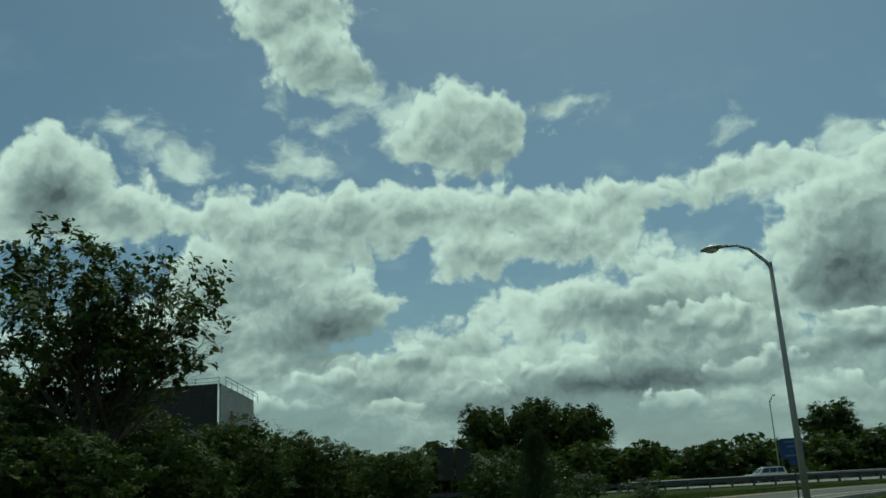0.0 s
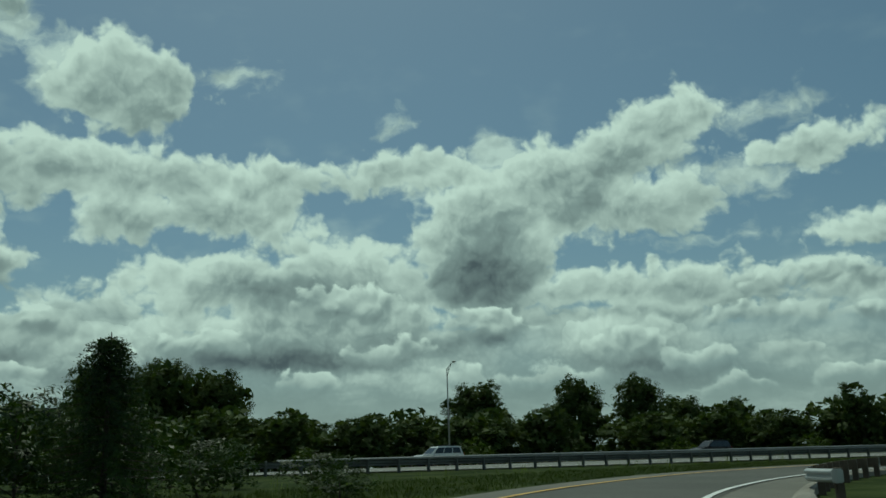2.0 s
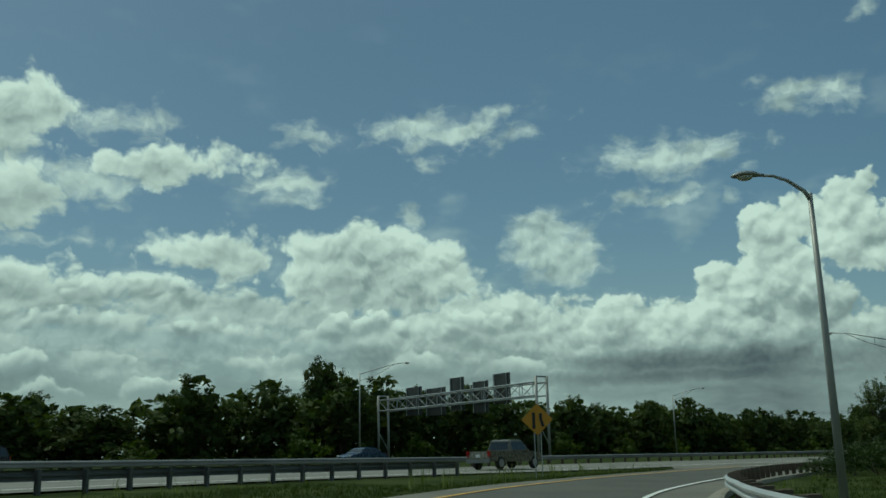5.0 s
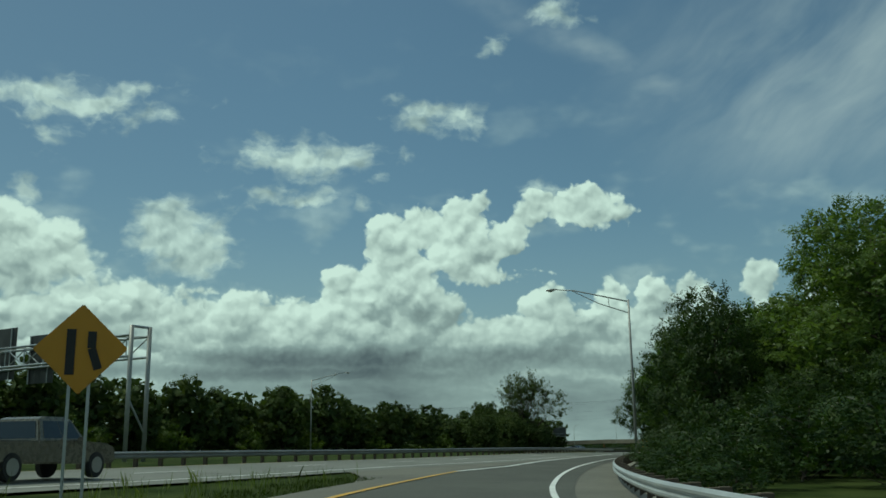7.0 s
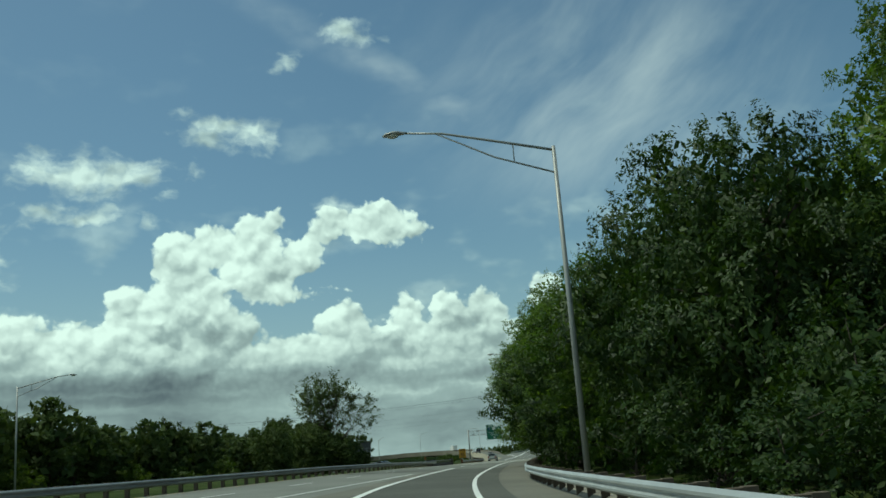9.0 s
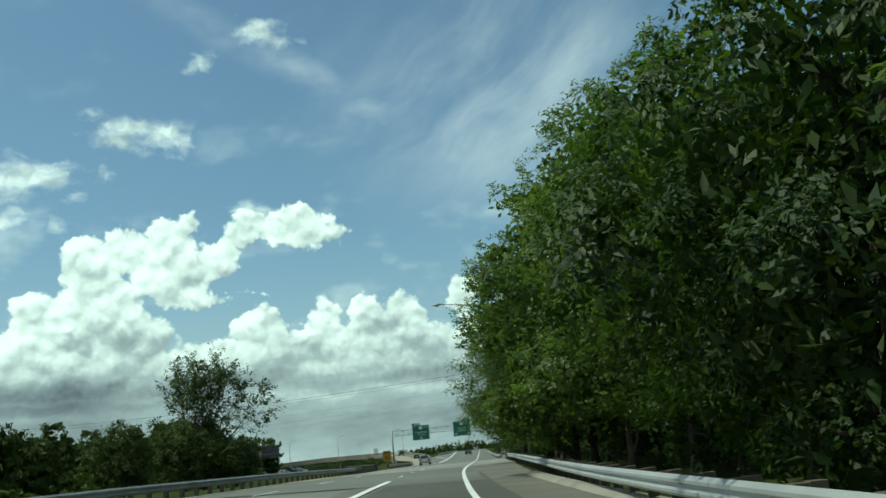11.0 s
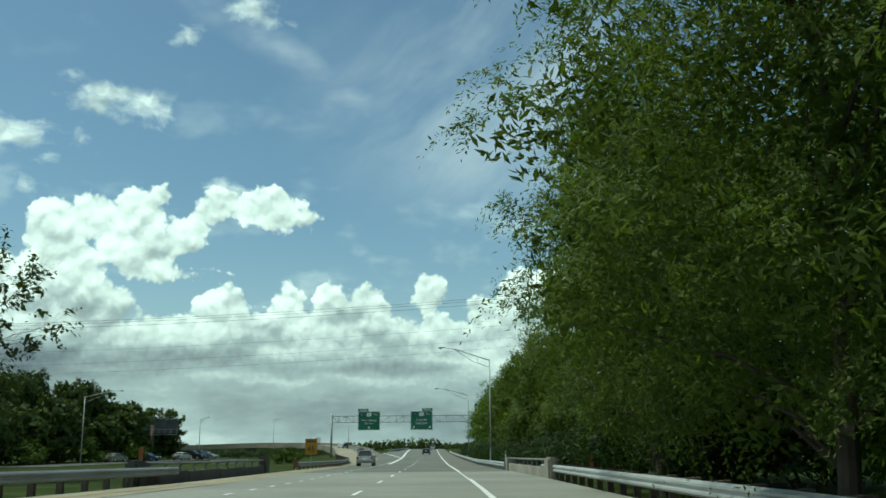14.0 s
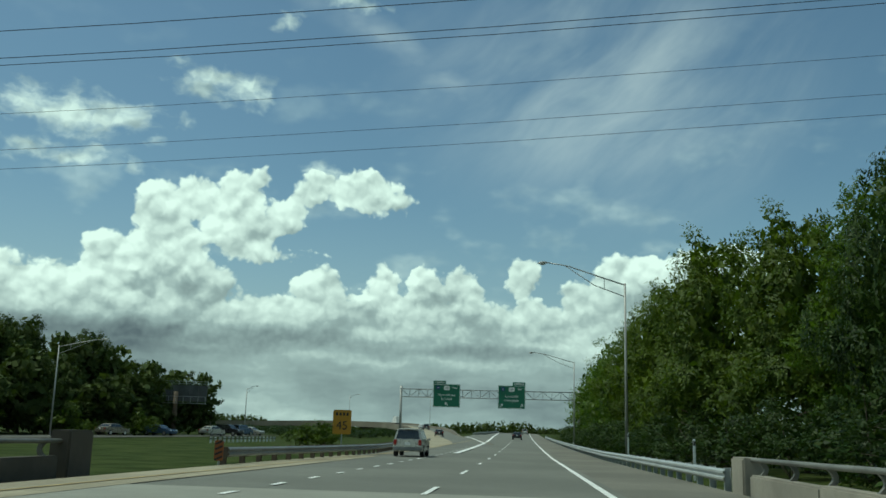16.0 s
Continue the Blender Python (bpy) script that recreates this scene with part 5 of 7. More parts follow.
# ---------------------------------------------------------------- billboards
def billboard(ends, z0, z1, label):
    """A billboard: faces between plan points, each on stringers with a catwalk and railing, on steel columns."""
    cx = sum(e[0][0] + e[1][0] for e in ends) / (2 * len(ends))
    cy = sum(e[0][1] + e[1][1] for e in ends) / (2 * len(ends))
    g = height(cx, cy)
    base = root("billboard", Matrix.Translation((cx, cy, g)), label, "billboard")
    for a, b, mat, front in ends:
        ln, ang = math.hypot(b[0] - a[0], b[1] - a[1]), math.atan2(b[1] - a[1], b[0] - a[0])
        m = Matrix.Translation(((a[0] + b[0]) / 2 - cx, (a[1] + b[1]) / 2 - cy, -g)) @ Matrix.Rotation(ang, 4, "Z")

        def piece(nm, boxes, mt):
            bm = bmesh.new()
            for c, sz in boxes:
                box(bm, c, sz)
            bmesh.ops.transform(bm, matrix=m, verts=bm.verts)
            return part(nm, bm, mt, base)

        n = int(ln / 1.25)
        for k in range(n):
            piece("face_panel", [((-ln / 2 + ln * (k + 0.5) / n, 0, (z0 + z1) / 2), (ln / n - 0.03, 0.12, z1 - z0))], mat)
        piece("catwalk", [((0, front * 0.6, z0 - 0.3), (ln, 0.8, 0.06))], M["galvanised"])
        piece("railing", [((0, front * 1.0, z0 + 0.7), (ln, 0.05, 0.05))], M["galvanised"])
        for k in range(7):
            xx = -ln / 2 + 0.05 + (ln - 0.1) * k / 6
            piece("railing_post", [((xx, front * 1.0, z0 + 0.2), (0.05, 0.05, 1.0))], M["galvanised"])
            piece("railing_post", [((xx, -front * 0.5, z1 + 0.2), (0.05, 0.05, 0.9))], M["galvanised"])
        piece("railing", [((0, -front * 0.5, z1 + 0.6), (ln, 0.05, 0.05)), ((0, -front * 0.5, z1 + 0.25), (ln, 0.04, 0.04))], M["galvanised"])
    for k, (a, b, mat, front) in enumerate(ends):
        bm = bmesh.new()
        px, py = a[0] * 0.7 + b[0] * 0.3 - cx, a[1] * 0.7 + b[1] * 0.3 - cy
        tube(bm, [(px, py, -0.3), (px, py, z0 + (z1 - z0) * 0.6 - g)], 0.35, 12)
        part("column", bm, M["timber"], base, smooth=True)


billboard([((-15.7, 82.7), (-14.9, 96.2), M["sign_back"], 1), ((-29.0, 85.2), (-15.9, 82.6), M["black_paint"], -1)], 6.9, 12.0, "dark two-sided billboard seen from behind above the bushes")
ba, bb = on_axis(136, 54.0), on_axis(137, 47.5)
billboard([(ba, bb, M["dark_panel"], -1)], 4.6, 7.0, "grey billboard seen from behind beside the trees")


def rear_board(x, y, turn):
    """A pair of tall dark boards on steel posts, seen from behind."""
    base = root("sign_board", facing(x, y, height(x, y), turn), "pair of tall dark boards on posts before the trees", "road sign")
    for px in (-1.9, -0.5, 0.5, 1.9):
        bm = bmesh.new()
        box(bm, (px, 0.2, 3.3), (0.14, 0.07, 7.0), 0.006)
        part("post", bm, M["timber"], base)
    for cx, top in ((-1.15, 7.1), (1.25, 6.9)):
        bm = bmesh.new()
        box(bm, (cx, 0.12, (top + 2.9) / 2), (2.2, 0.08, top - 2.9), 0.03)
        part("panel", bm, M["black_paint"], base)


rear_board(7.0, 124.8, 0)


# ---------------------------------------------------------------- utility pole and wires
def utility_pole(s, l, h, label):
    x, y = on_axis(s, l)
    g = height(x, y)
    base = root("utility_pole", Matrix.Translation((x, y, g)) @ Matrix.Rotation(math.atan2(AX[1], AX[0]) - radians(25), 4, "Z"), label, "utility pole")
    bm = bmesh.new()
    tube(bm, [(0, 0, -0.5), (0, 0, h * 0.5), (0.05, 0, h)], [0.17, 0.145, 0.11], 12)
    part("pole", bm, M["timber"], base, smooth=True)
    bm = bmesh.new()
    box(bm, (0.05, 0.14, h - 0.35), (2.4, 0.1, 0.13), 0.01)
    part("crossarm", bm, M["timber"], base)
    for sx in (-1, 1):
        bm = bmesh.new()
        tube(bm, [(0.05, 0.13, h - 1.1), (0.05 + sx * 0.75, 0.13, h - 0.42)], 0.025, 6)
        part("brace", bm, M["galvanised"], base)
    for dx in (-1.05, -0.3, 1.05):
        bm = bmesh.new()
        tube(bm, [(dx, 0.14, h - 0.3), (dx, 0.14, h - 0.2), (dx, 0.14, h - 0.17), (dx, 0.14, h - 0.1)], [0.03, 0.06, 0.035, 0.05], 8)
        part("insulator", bm, M["sign_white"], base)
    return base


def wire(a, b, sag, label, r=0.011):
    pts = []
    for q in np.linspace(0, 1, 15):
        p = Vector(a).lerp(Vector(b), q)
        p.z -= sag * 4 * q * (1 - q)
        pts.append(p)
    bm = bmesh.new()
    tube(bm, pts, r, 5)
    return tagged(part("wire", bm, M["black_paint"]), label, "cable", "overhead wires")


utility_pole(19.8, -16.0, 12.0, "weathered timber utility pole with a crossarm behind the parapet")
utility_pole(19.6, 100.0, 12.0, "timber utility pole beyond the bridge")
for s, z in ((18.7, 11.75), (19.6, 11.5), (21.0, 11.95), (19.2, 9.95), (19.4, 9.15), (18.8, 8.5)):
    wire((*on_axis(s, -16.0), z), (*on_axis(s, 100.0), z), 2.7, "thin dark overhead wire strung across the road", 0.009 if z > 11 else 0.0048)
    wire((*on_axis(s, -16.0), z), (*on_axis(s + 4, -70.0), z), 0.8, "thin dark overhead wire strung across the road", 0.007)


# ---------------------------------------------------------------- trees
def crown_lobes(rng, rx, h, base_z, lumps, core=0.42, spires=0):
    """The lobes of a crown: centres and radii, filling the height h and the half width rx."""
    rz = (h - base_z) / 2
    lobes = []
    for i in range(lumps):
        a, q = i * 2.4 + rng.uniform(-0.6, 0.6), (i + 0.5) / lumps
        zc = base_z + rz * 2 * (0.05 + 0.90 * q)
        shape = math.sin(math.pi * min(0.98, 0.13 + 0.80 * q)) ** 0.8
        spread = rx * shape * rng.uniform(0.45, 1.0)
        lobes.append((spread * math.cos(a), spread * math.sin(a), zc, rx * rng.uniform(0.15, 0.33) * (0.65 + 0.5 * shape)))
    lobes += [(0, 0, base_z + rz * k, rx * core) for k in (0.6, 1.0, 1.4)]
    for i in range(spires):                 # upright leading shoots that stand over the crown
        a, d = i * 2.4, rx * rng.uniform(0.1, 0.75)
        foot, tall = base_z + rz * rng.uniform(1.3, 1.6), rz * rng.uniform(0.35, 0.6)
        lobes += [(d * math.cos(a), d * math.sin(a), foot + tall * k / 4, rx * (0.17 - 0.03 * k)) for k in range(5)]
    lobes = np.array(lobes)
    top = (lobes[:, 2] + lobes[:, 3] * 0.68).max()
    wide = (np.hypot(lobes[:, 0], lobes[:, 1]) + lobes[:, 3]).max()
    lobes[:, 2] = base_z + (lobes[:, 2] - base_z) * (h - 0.25 - base_z) / (top - base_z)
    lobes[:, :2] *= rx * 1.08 / wide
    return lobes


def lobe_skin(rng, lobes, n, low):
    """Places on the outer skin of the lobes and the way out from each."""
    at, out = [], []
    share = lobes[:, 3] ** 2 / (lobes[:, 3] ** 2).sum()
    while sum(len(p) for p in at) < n:
        pick = rng.choice(len(lobes), n, p=share)
        v = rng.normal(size=(n, 3))
        v /= np.linalg.norm(v, axis=1)[:, None]
        p = lobes[pick, :3] + v * lobes[pick, 3:4] * rng.uniform(0.82, 1.0, (n, 1)) * np.array([1, 1, 0.68])
        near = np.full(n, 9.0)
        for j in range(len(lobes)):
            d = np.linalg.norm((p - lobes[j, :3]) * np.array([1, 1, 1.47]), axis=1) / lobes[j, 3]
            d[pick == j] = 9.0
            near = np.minimum(near, d)
        keep = (near > 0.90) & (p[:, 2] > low) & ((v[:, 2] > -0.25) | (rng.uniform(size=n) < 0.35))
        at.append(p[keep])
        out.append(v[keep])
    return np.concatenate(at)[:n], np.concatenate(out)[:n]


def sprays(rng, at, out, per, size, reach, droop=0.22):
    """Leaves set along short drooping twigs: centres, long axes, faces and sizes."""
    n = len(at)
    d = out + rng.normal(size=(n, 3)) * 0.5 + np.array([0, 0, 0.15])
    d /= np.linalg.norm(d, axis=1)[:, None]
    length = reach * rng.uniform(0.5, 1.25, (n, 1))
    side = np.cross(d, rng.normal(size=(n, 3)) * 0.5 + np.array([0, 0, 1.0]))
    side /= np.linalg.norm(side, axis=1)[:, None]
    c, along = [], []
    for k in range(per):
        q = (k + 0.5) / per
        sign = 1 if k % 2 else -1
        c.append(at + d * length * q + side * sign * size * 0.9 + np.array([0, 0, -droop]) * length * q * q + rng.normal(size=(n, 3)) * size * 0.55)
        along.append(d * 0.55 + side * sign * 0.9 + np.array([0, 0, -0.45]) + rng.normal(size=(n, 3)) * 0.4)
    c, along = np.concatenate(c), np.concatenate(along)
    face = np.concatenate([out] * per) * 0.85 + rng.normal(size=c.shape) * 0.42 + np.array([0, 0, 0.5])
    soft = np.concatenate([out] * per) + np.array([0, 0, 0.35]) + rng.normal(size=c.shape) * 0.22
    return c, along, face, size * rng.uniform(0.65, 1.3, (len(c), 1)), soft


def leaf_mesh(name, rng, groups, mat, narrow=0.42):
    """Folded leaves as one mesh, from groups of centres, axes, faces and sizes."""
    c, along, face, s, soft = (np.concatenate([g[i] for g in groups]) for i in range(5))
    along = along / np.linalg.norm(along, axis=1)[:, None]
    side = np.cross(face, along)
    side /= np.linalg.norm(side, axis=1)[:, None]
    up = np.cross(along, side)
    n = len(c)
    tip, stem = c + along * s, c - along * s * 0.8
    l, r = c + side * s * narrow + up * s * 0.14, c - side * s * narrow + up * s * 0.14
    verts = np.stack([stem, r, tip, l], 1).reshape(-1, 3)
    me = bpy.data.meshes.new(name)
    me.vertices.add(len(verts))
    me.vertices.foreach_set("co", verts.ravel())
    me.loops.add(n * 4)
    me.loops.foreach_set("vertex_index", np.arange(n * 4))
    me.polygons.add(n)
    me.polygons.foreach_set("loop_start", np.arange(n) * 4)
    me.update(calc_edges=True)
    # leaves of one clump shade together
    bend = up * 0.55 + soft / np.linalg.norm(soft, axis=1)[:, None] * 0.75
    bend /= np.linalg.norm(bend, axis=1)[:, None]
    me.normals_split_custom_set_from_vertices(np.repeat(bend, 4, 0).tolist())
    me.materials.append(mat)
    return me


def inner_leaves(rng, lobes, count, size):
    """Old leaves deep inside the lobes, which stop the view through the crown."""
    pick = rng.choice(len(lobes), count, p=lobes[:, 3] ** 3 / (lobes[:, 3] ** 3).sum())
    v = rng.normal(size=(count, 3))
    v /= np.linalg.norm(v, axis=1)[:, None]
    c = lobes[pick, :3] + v * lobes[pick, 3:4] * rng.uniform(0.05, 1.0, (count, 1)) ** 0.5 * 0.86 * np.array([1, 1, 0.68])
    return c, rng.normal(size=(count, 3)), v * 0.8 + rng.normal(size=(count, 3)) * 0.7, size * rng.uniform(0.7, 1.3, (count, 1)), v


def tree(name, seed, h, rx, trunk_h, leaves, size, mat, label, lumps=30, trunk_r=0.16, per=9, limbs=14, reach=0.6, inner=1500, inner_size=0.32, narrow=0.42, droop=0.22, core=0.42, spires=0):
    """A tree: tapered trunk, bent limbs to the crown's lobes, and a crown of leafy sprays."""
    rng = np.random.default_rng(seed)
    base = root(name, Matrix.Identity(4), label, "shrub" if name == "shrub" else "tree", "roadside shrubs" if name == "shrub" else "roadside trees")
    lobes = crown_lobes(rng, rx, h, trunk_h, lumps, core, spires)
    bm = bmesh.new()
    bend = rng.normal(size=2) * 0.25
    tube(bm, [(0, 0, -0.4), (bend[0] * 0.3, bend[1] * 0.3, trunk_h * 0.6), (bend[0], bend[1], trunk_h + (h - trunk_h) * 0.3), (bend[0] * 1.5, bend[1] * 1.5, h * 0.86)], [trunk_r * 1.35, trunk_r, trunk_r * 0.6, trunk_r * 0.12], 9)
    for i in range(limbs):
        bx, by, bz, br = lobes[(i * 5) % len(lobes)]
        z0 = max(trunk_h * 0.7, bz - rng.uniform(1.0, 3.0) * min(1.0, h / 10))
        mid = (bx * 0.5 + rng.normal() * 0.2, by * 0.5 + rng.normal() * 0.2, z0 * 0.4 + bz * 0.6 + rng.uniform(-0.1, 0.3))
        tube(bm, [(bend[0] * 0.8, bend[1] * 0.8, z0), mid, (bx, by, bz)], [trunk_r * 0.42, trunk_r * 0.26, trunk_r * 0.08], 6, False)
    part("trunk", bm, M["bark"], base, "dark bark trunk and limbs")
    # leaves stand in clusters with dark gaps between them
    bunch = 9
    at, out = lobe_skin(rng, lobes, leaves // per // bunch, trunk_h * 0.5)
    at = np.repeat(at, bunch, 0) + rng.normal(size=(len(at) * bunch, 3)) * reach * 0.36
    out = np.repeat(out, bunch, 0)
    ob = new("crown", leaf_mesh("crown", rng, [sprays(rng, at, out, per, size, reach, droop), inner_leaves(rng, lobes, inner, inner_size)], mat, narrow))
    ob.parent = base
    return base


def forked_tree(name, seed, h, rx, stems, leaves_per_twig, size, mat, label, bare_way=None, trunk_r=0.2, fork=1.6):
    """An open tree: several stems from a low fork, branching again and again, leaves at the twigs' ends, one side bare."""
    rng = np.random.default_rng(seed)
    base = root(name, Matrix.Identity(4), label, "tree", "roadside trees")
    bm = bmesh.new()
    tips, ways = [], []

    def grow(p, d, length, r, level, bare):
        pts, radii = [p], [r]
        for k in range(3):
            d = (d + Vector(rng.normal(size=3)) * 0.14 + Vector((0, 0, 0.05))).normalized()
            pts.append(pts[-1] + d * length / 3)
            radii.append(r * (1 - 0.17 * (k + 1)))
        tube(bm, pts, radii, 7 if level < 2 else 4, False)
        if level >= 2 and rng.uniform() < (0.04 if bare else 0.15):
            for k in range(1, 4):
                tips.append(pts[k])
                ways.append(d)
        if level == 4:
            return
        for j in range(3 if level < 3 else 4):
            q = rng.integers(1, 4)
            turn = Vector(rng.normal(size=3)).cross(d).normalized()
            nd = (d + turn * rng.uniform(0.45, 0.95) + Vector((0, 0, 0.12))).normalized()
            grow(pts[q], nd, length * rng.uniform(0.52, 0.74), radii[q] * 0.62, level + 1, bare)
        grow(pts[3], d, length * 0.66, radii[3] * 0.8, level + 1, bare)

    tube(bm, [(0, 0, -0.4), (0.05, 0, fork * 0.5), (0, 0.05, fork + 0.2)], [trunk_r * 1.4, trunk_r * 1.1, trunk_r * 0.9], 10)
    for i in range(stems):
        a = 2 * math.pi * i / stems + rng.uniform(-0.3, 0.3)
        lean = rng.uniform(0.15, 0.75) if i else 0.1
        bare = bare_way is not None and math.cos(a - bare_way) > 0.2
        if bare:
            lean = rng.uniform(0.6, 0.95)
        d = Vector((math.cos(a) * lean, math.sin(a) * lean, 1.0)).normalized()
        grow(Vector((0, 0, fork)), d, h * 0.36, trunk_r * rng.uniform(0.4, 0.62), 0, bare)
    tips, ways = np.array([tuple(p) for p in tips]), np.array([tuple(p) for p in ways])
    top = max(v.co.z for v in bm.verts)
    wide = sorted(math.hypot(v.co.x, v.co.y) for v in bm.verts)[int(len(bm.verts) * 0.985)]
    fit = np.array([rx / wide, rx / wide, h / top])
    for v in bm.verts:
        v.co = Vector(np.array(v.co) * fit)
    part("trunk", bm, M["bark"], base, "dark forked stems and bare twigs")
    tips = tips * fit + rng.normal(size=tips.shape) * 0.10
    ob = new("crown", leaf_mesh("crown", rng, [sprays(rng, tips, ways, leaves_per_twig, size, 0.5)], mat, 0.5))
    ob.parent = base
    return base


NEAR = [
    tree("broadleaf_tree", 11, 13.0, 5.0, 0.8, 29000, 0.078, M["leaf"], "tall dense green broadleaf tree overhanging the guard rail", lumps=64, per=10, inner=8000, inner_size=0.17, reach=0.40, core=0.5),
    tree("broadleaf_tree", 12, 14.5, 4.6, 1.0, 29000, 0.078, M["leaf_maple"], "tall dense yellowish green broadleaf tree overhanging the guard rail", lumps=66, per=10, inner=8000, inner_size=0.17, reach=0.40, core=0.5),
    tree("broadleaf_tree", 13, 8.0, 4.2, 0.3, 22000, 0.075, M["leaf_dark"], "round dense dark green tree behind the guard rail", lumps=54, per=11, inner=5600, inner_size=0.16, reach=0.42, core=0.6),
    tree("broadleaf_tree", 14, 12.0, 5.2, 0.5, 18000, 0.125, M["leaf_light"], "spreading light green maple-like tree beyond the bridge", lumps=56, per=8, inner=2600, inner_size=0.4, reach=0.7, core=0.55),
    tree("broadleaf_tree", 15, 13.5, 5.2, 0.6, 4600, 0.17, M["leaf"], "tall green broadleaf tree behind the front row", lumps=52, per=7, inner=1300, inner_size=0.40, reach=0.8),
    tree("shrub", 16, 3.2, 2.2, 0.05, 2500, 0.078, M["leaf_dark"], "dense green shrub behind the guard rail, leaves coloured dark for its shade", lumps=26, per=8, limbs=8, trunk_r=0.05, inner=420, inner_size=0.17, reach=0.40),
    tree("weeping_tree", 17, 13.0, 5.0, 1.2, 70000, 0.056, M["leaf_olive"], "fine-leaved weeping olive green tree leaning over the guard rail", lumps=54, per=14, inner=20000, inner_size=0.13, core=0.55, reach=0.55, narrow=0.3, droop=0.8),
    tree("maple_tree", 18, 15.0, 4.9, 1.4, 38000, 0.080, M["leaf_maple"], "tall silver-leaved maple whose crown hangs over the road's shoulder", lumps=60, per=9, inner=9000, inner_size=0.2, reach=0.42, narrow=0.62, core=0.5),
    tree("poplar_tree", 19, 10.0, 3.1, 0.5, 17000, 0.075, M["leaf"], "upright green tree with spiky leading shoots behind the guard rail", lumps=36, per=9, inner=4200, inner_size=0.2, reach=0.32, core=0.6, spires=9),
]
FAR = [
    tree("roadside_tree", 21, 10.0, 4.6, 0.3, 3000, 0.155, M["leaf_far"], "dark green tree in the row across the highway", lumps=40, per=6, limbs=6, inner=850, inner_size=0.55, reach=0.45, core=0.6, narrow=0.55),
    tree("roadside_tree", 22, 11.0, 4.0, 0.4, 3000, 0.155, M["leaf_far"], "dark green tree in the row across the highway", lumps=40, per=6, limbs=6, inner=850, inner_size=0.55, reach=0.45, core=0.6, narrow=0.55),
    tree("roadside_tree", 23, 8.0, 4.4, 0.1, 3000, 0.15, M["leaf_far"], "low bushy tree in the row across the highway", lumps=40, per=6, limbs=5, inner=850, inner_size=0.55, reach=0.45, core=0.6, narrow=0.55),
    tree("roadside_tree", 24, 10.0, 5.0, 0.1, 800, 0.30, M["leaf_far"], "dark green tree in the wood behind the highway", lumps=36, per=4, limbs=3, inner=520, inner_size=0.8, reach=0.8),
    tree("roadside_tree", 26, 16.0, 6.4, 0.4, 12000, 0.17, M["leaf_far"], "large dome-crowned dark green tree beyond the highway", lumps=60, per=7, limbs=10, inner=3000, inner_size=0.65, reach=0.7, core=0.62),
]
FAR.append(tree("bushy_tree", 27, 8.0, 4.4, 0.1, 8500, 0.10, M["leaf_far"], "low bushy dark green tree beside the road", lumps=44, per=7, limbs=5, inner=2600, inner_size=0.26, reach=0.45, core=0.6, narrow=0.55))
BUSH = tree("roadside_bush", 25, 4.0, 2.6, 0.05, 1300, 0.14, M["leaf_light"], "light green bush in front of the trees", lumps=22, per=5, limbs=4, inner=350, inner_size=0.3, reach=0.45, trunk_r=0.05)
OPEN = [
    forked_tree("sparse_tree", 31, 10.0, 4.9, 9, 9, 0.15, M["leaf_far"], "open-crowned tree with forked stems and many bare twigs", bare_way=0.0, trunk_r=0.26, fork=2.4),
    forked_tree("sparse_tree", 32, 14.0, 7.2, 9, 7, 0.16, M["leaf_far"], "half-bare many-stemmed tree over dark undergrowth beyond the highway", trunk_r=0.3),
]
used = set()


def plant(proto, x, y, scale=1.0, tall=1.0, turn=None, sink=0.0):
    rng = random.Random(int(x * 91 + y * 57))
    turn = rng.uniform(0, 360) if turn is None else turn
    m = Matrix.Translation((x, y, height(x, y) - sink)) @ Matrix.Rotation(radians(turn), 4, "Z") @ Matrix.Diagonal((scale, scale, scale * tall, 1))
    if proto.name not in used:
        used.add(proto.name)
        proto.matrix_world = m
        return proto
    own = proto.scale
    return copy_thing(proto, m @ Matrix.Diagonal((1 / own[0], 1 / own[1], 1 / own[2], 1)))


def fit_height(proto, x, y, h, wide=1.0, turn=None):
    """Plant a copy so that it stands h metres tall."""
    own = {NEAR[0].name: 13.0, NEAR[1].name: 14.5, NEAR[2].name: 8.0, NEAR[3].name: 12.0, NEAR[4].name: 13.5, NEAR[5].name: 3.2, FAR[0].name: 10.0, FAR[1].name: 11.0, FAR[2].name: 8.0, FAR[3].name: 10.0, FAR[4].name: 16.0, FAR[5].name: 8.0, BUSH.name: 4.0, NEAR[6].name: 13.0, NEAR[7].name: 15.0, NEAR[8].name: 10.0, OPEN[0].name: 10.0, OPEN[1].name: 14.0}[proto.name]
    return plant(proto, x, y, wide, h / own / wide, turn)


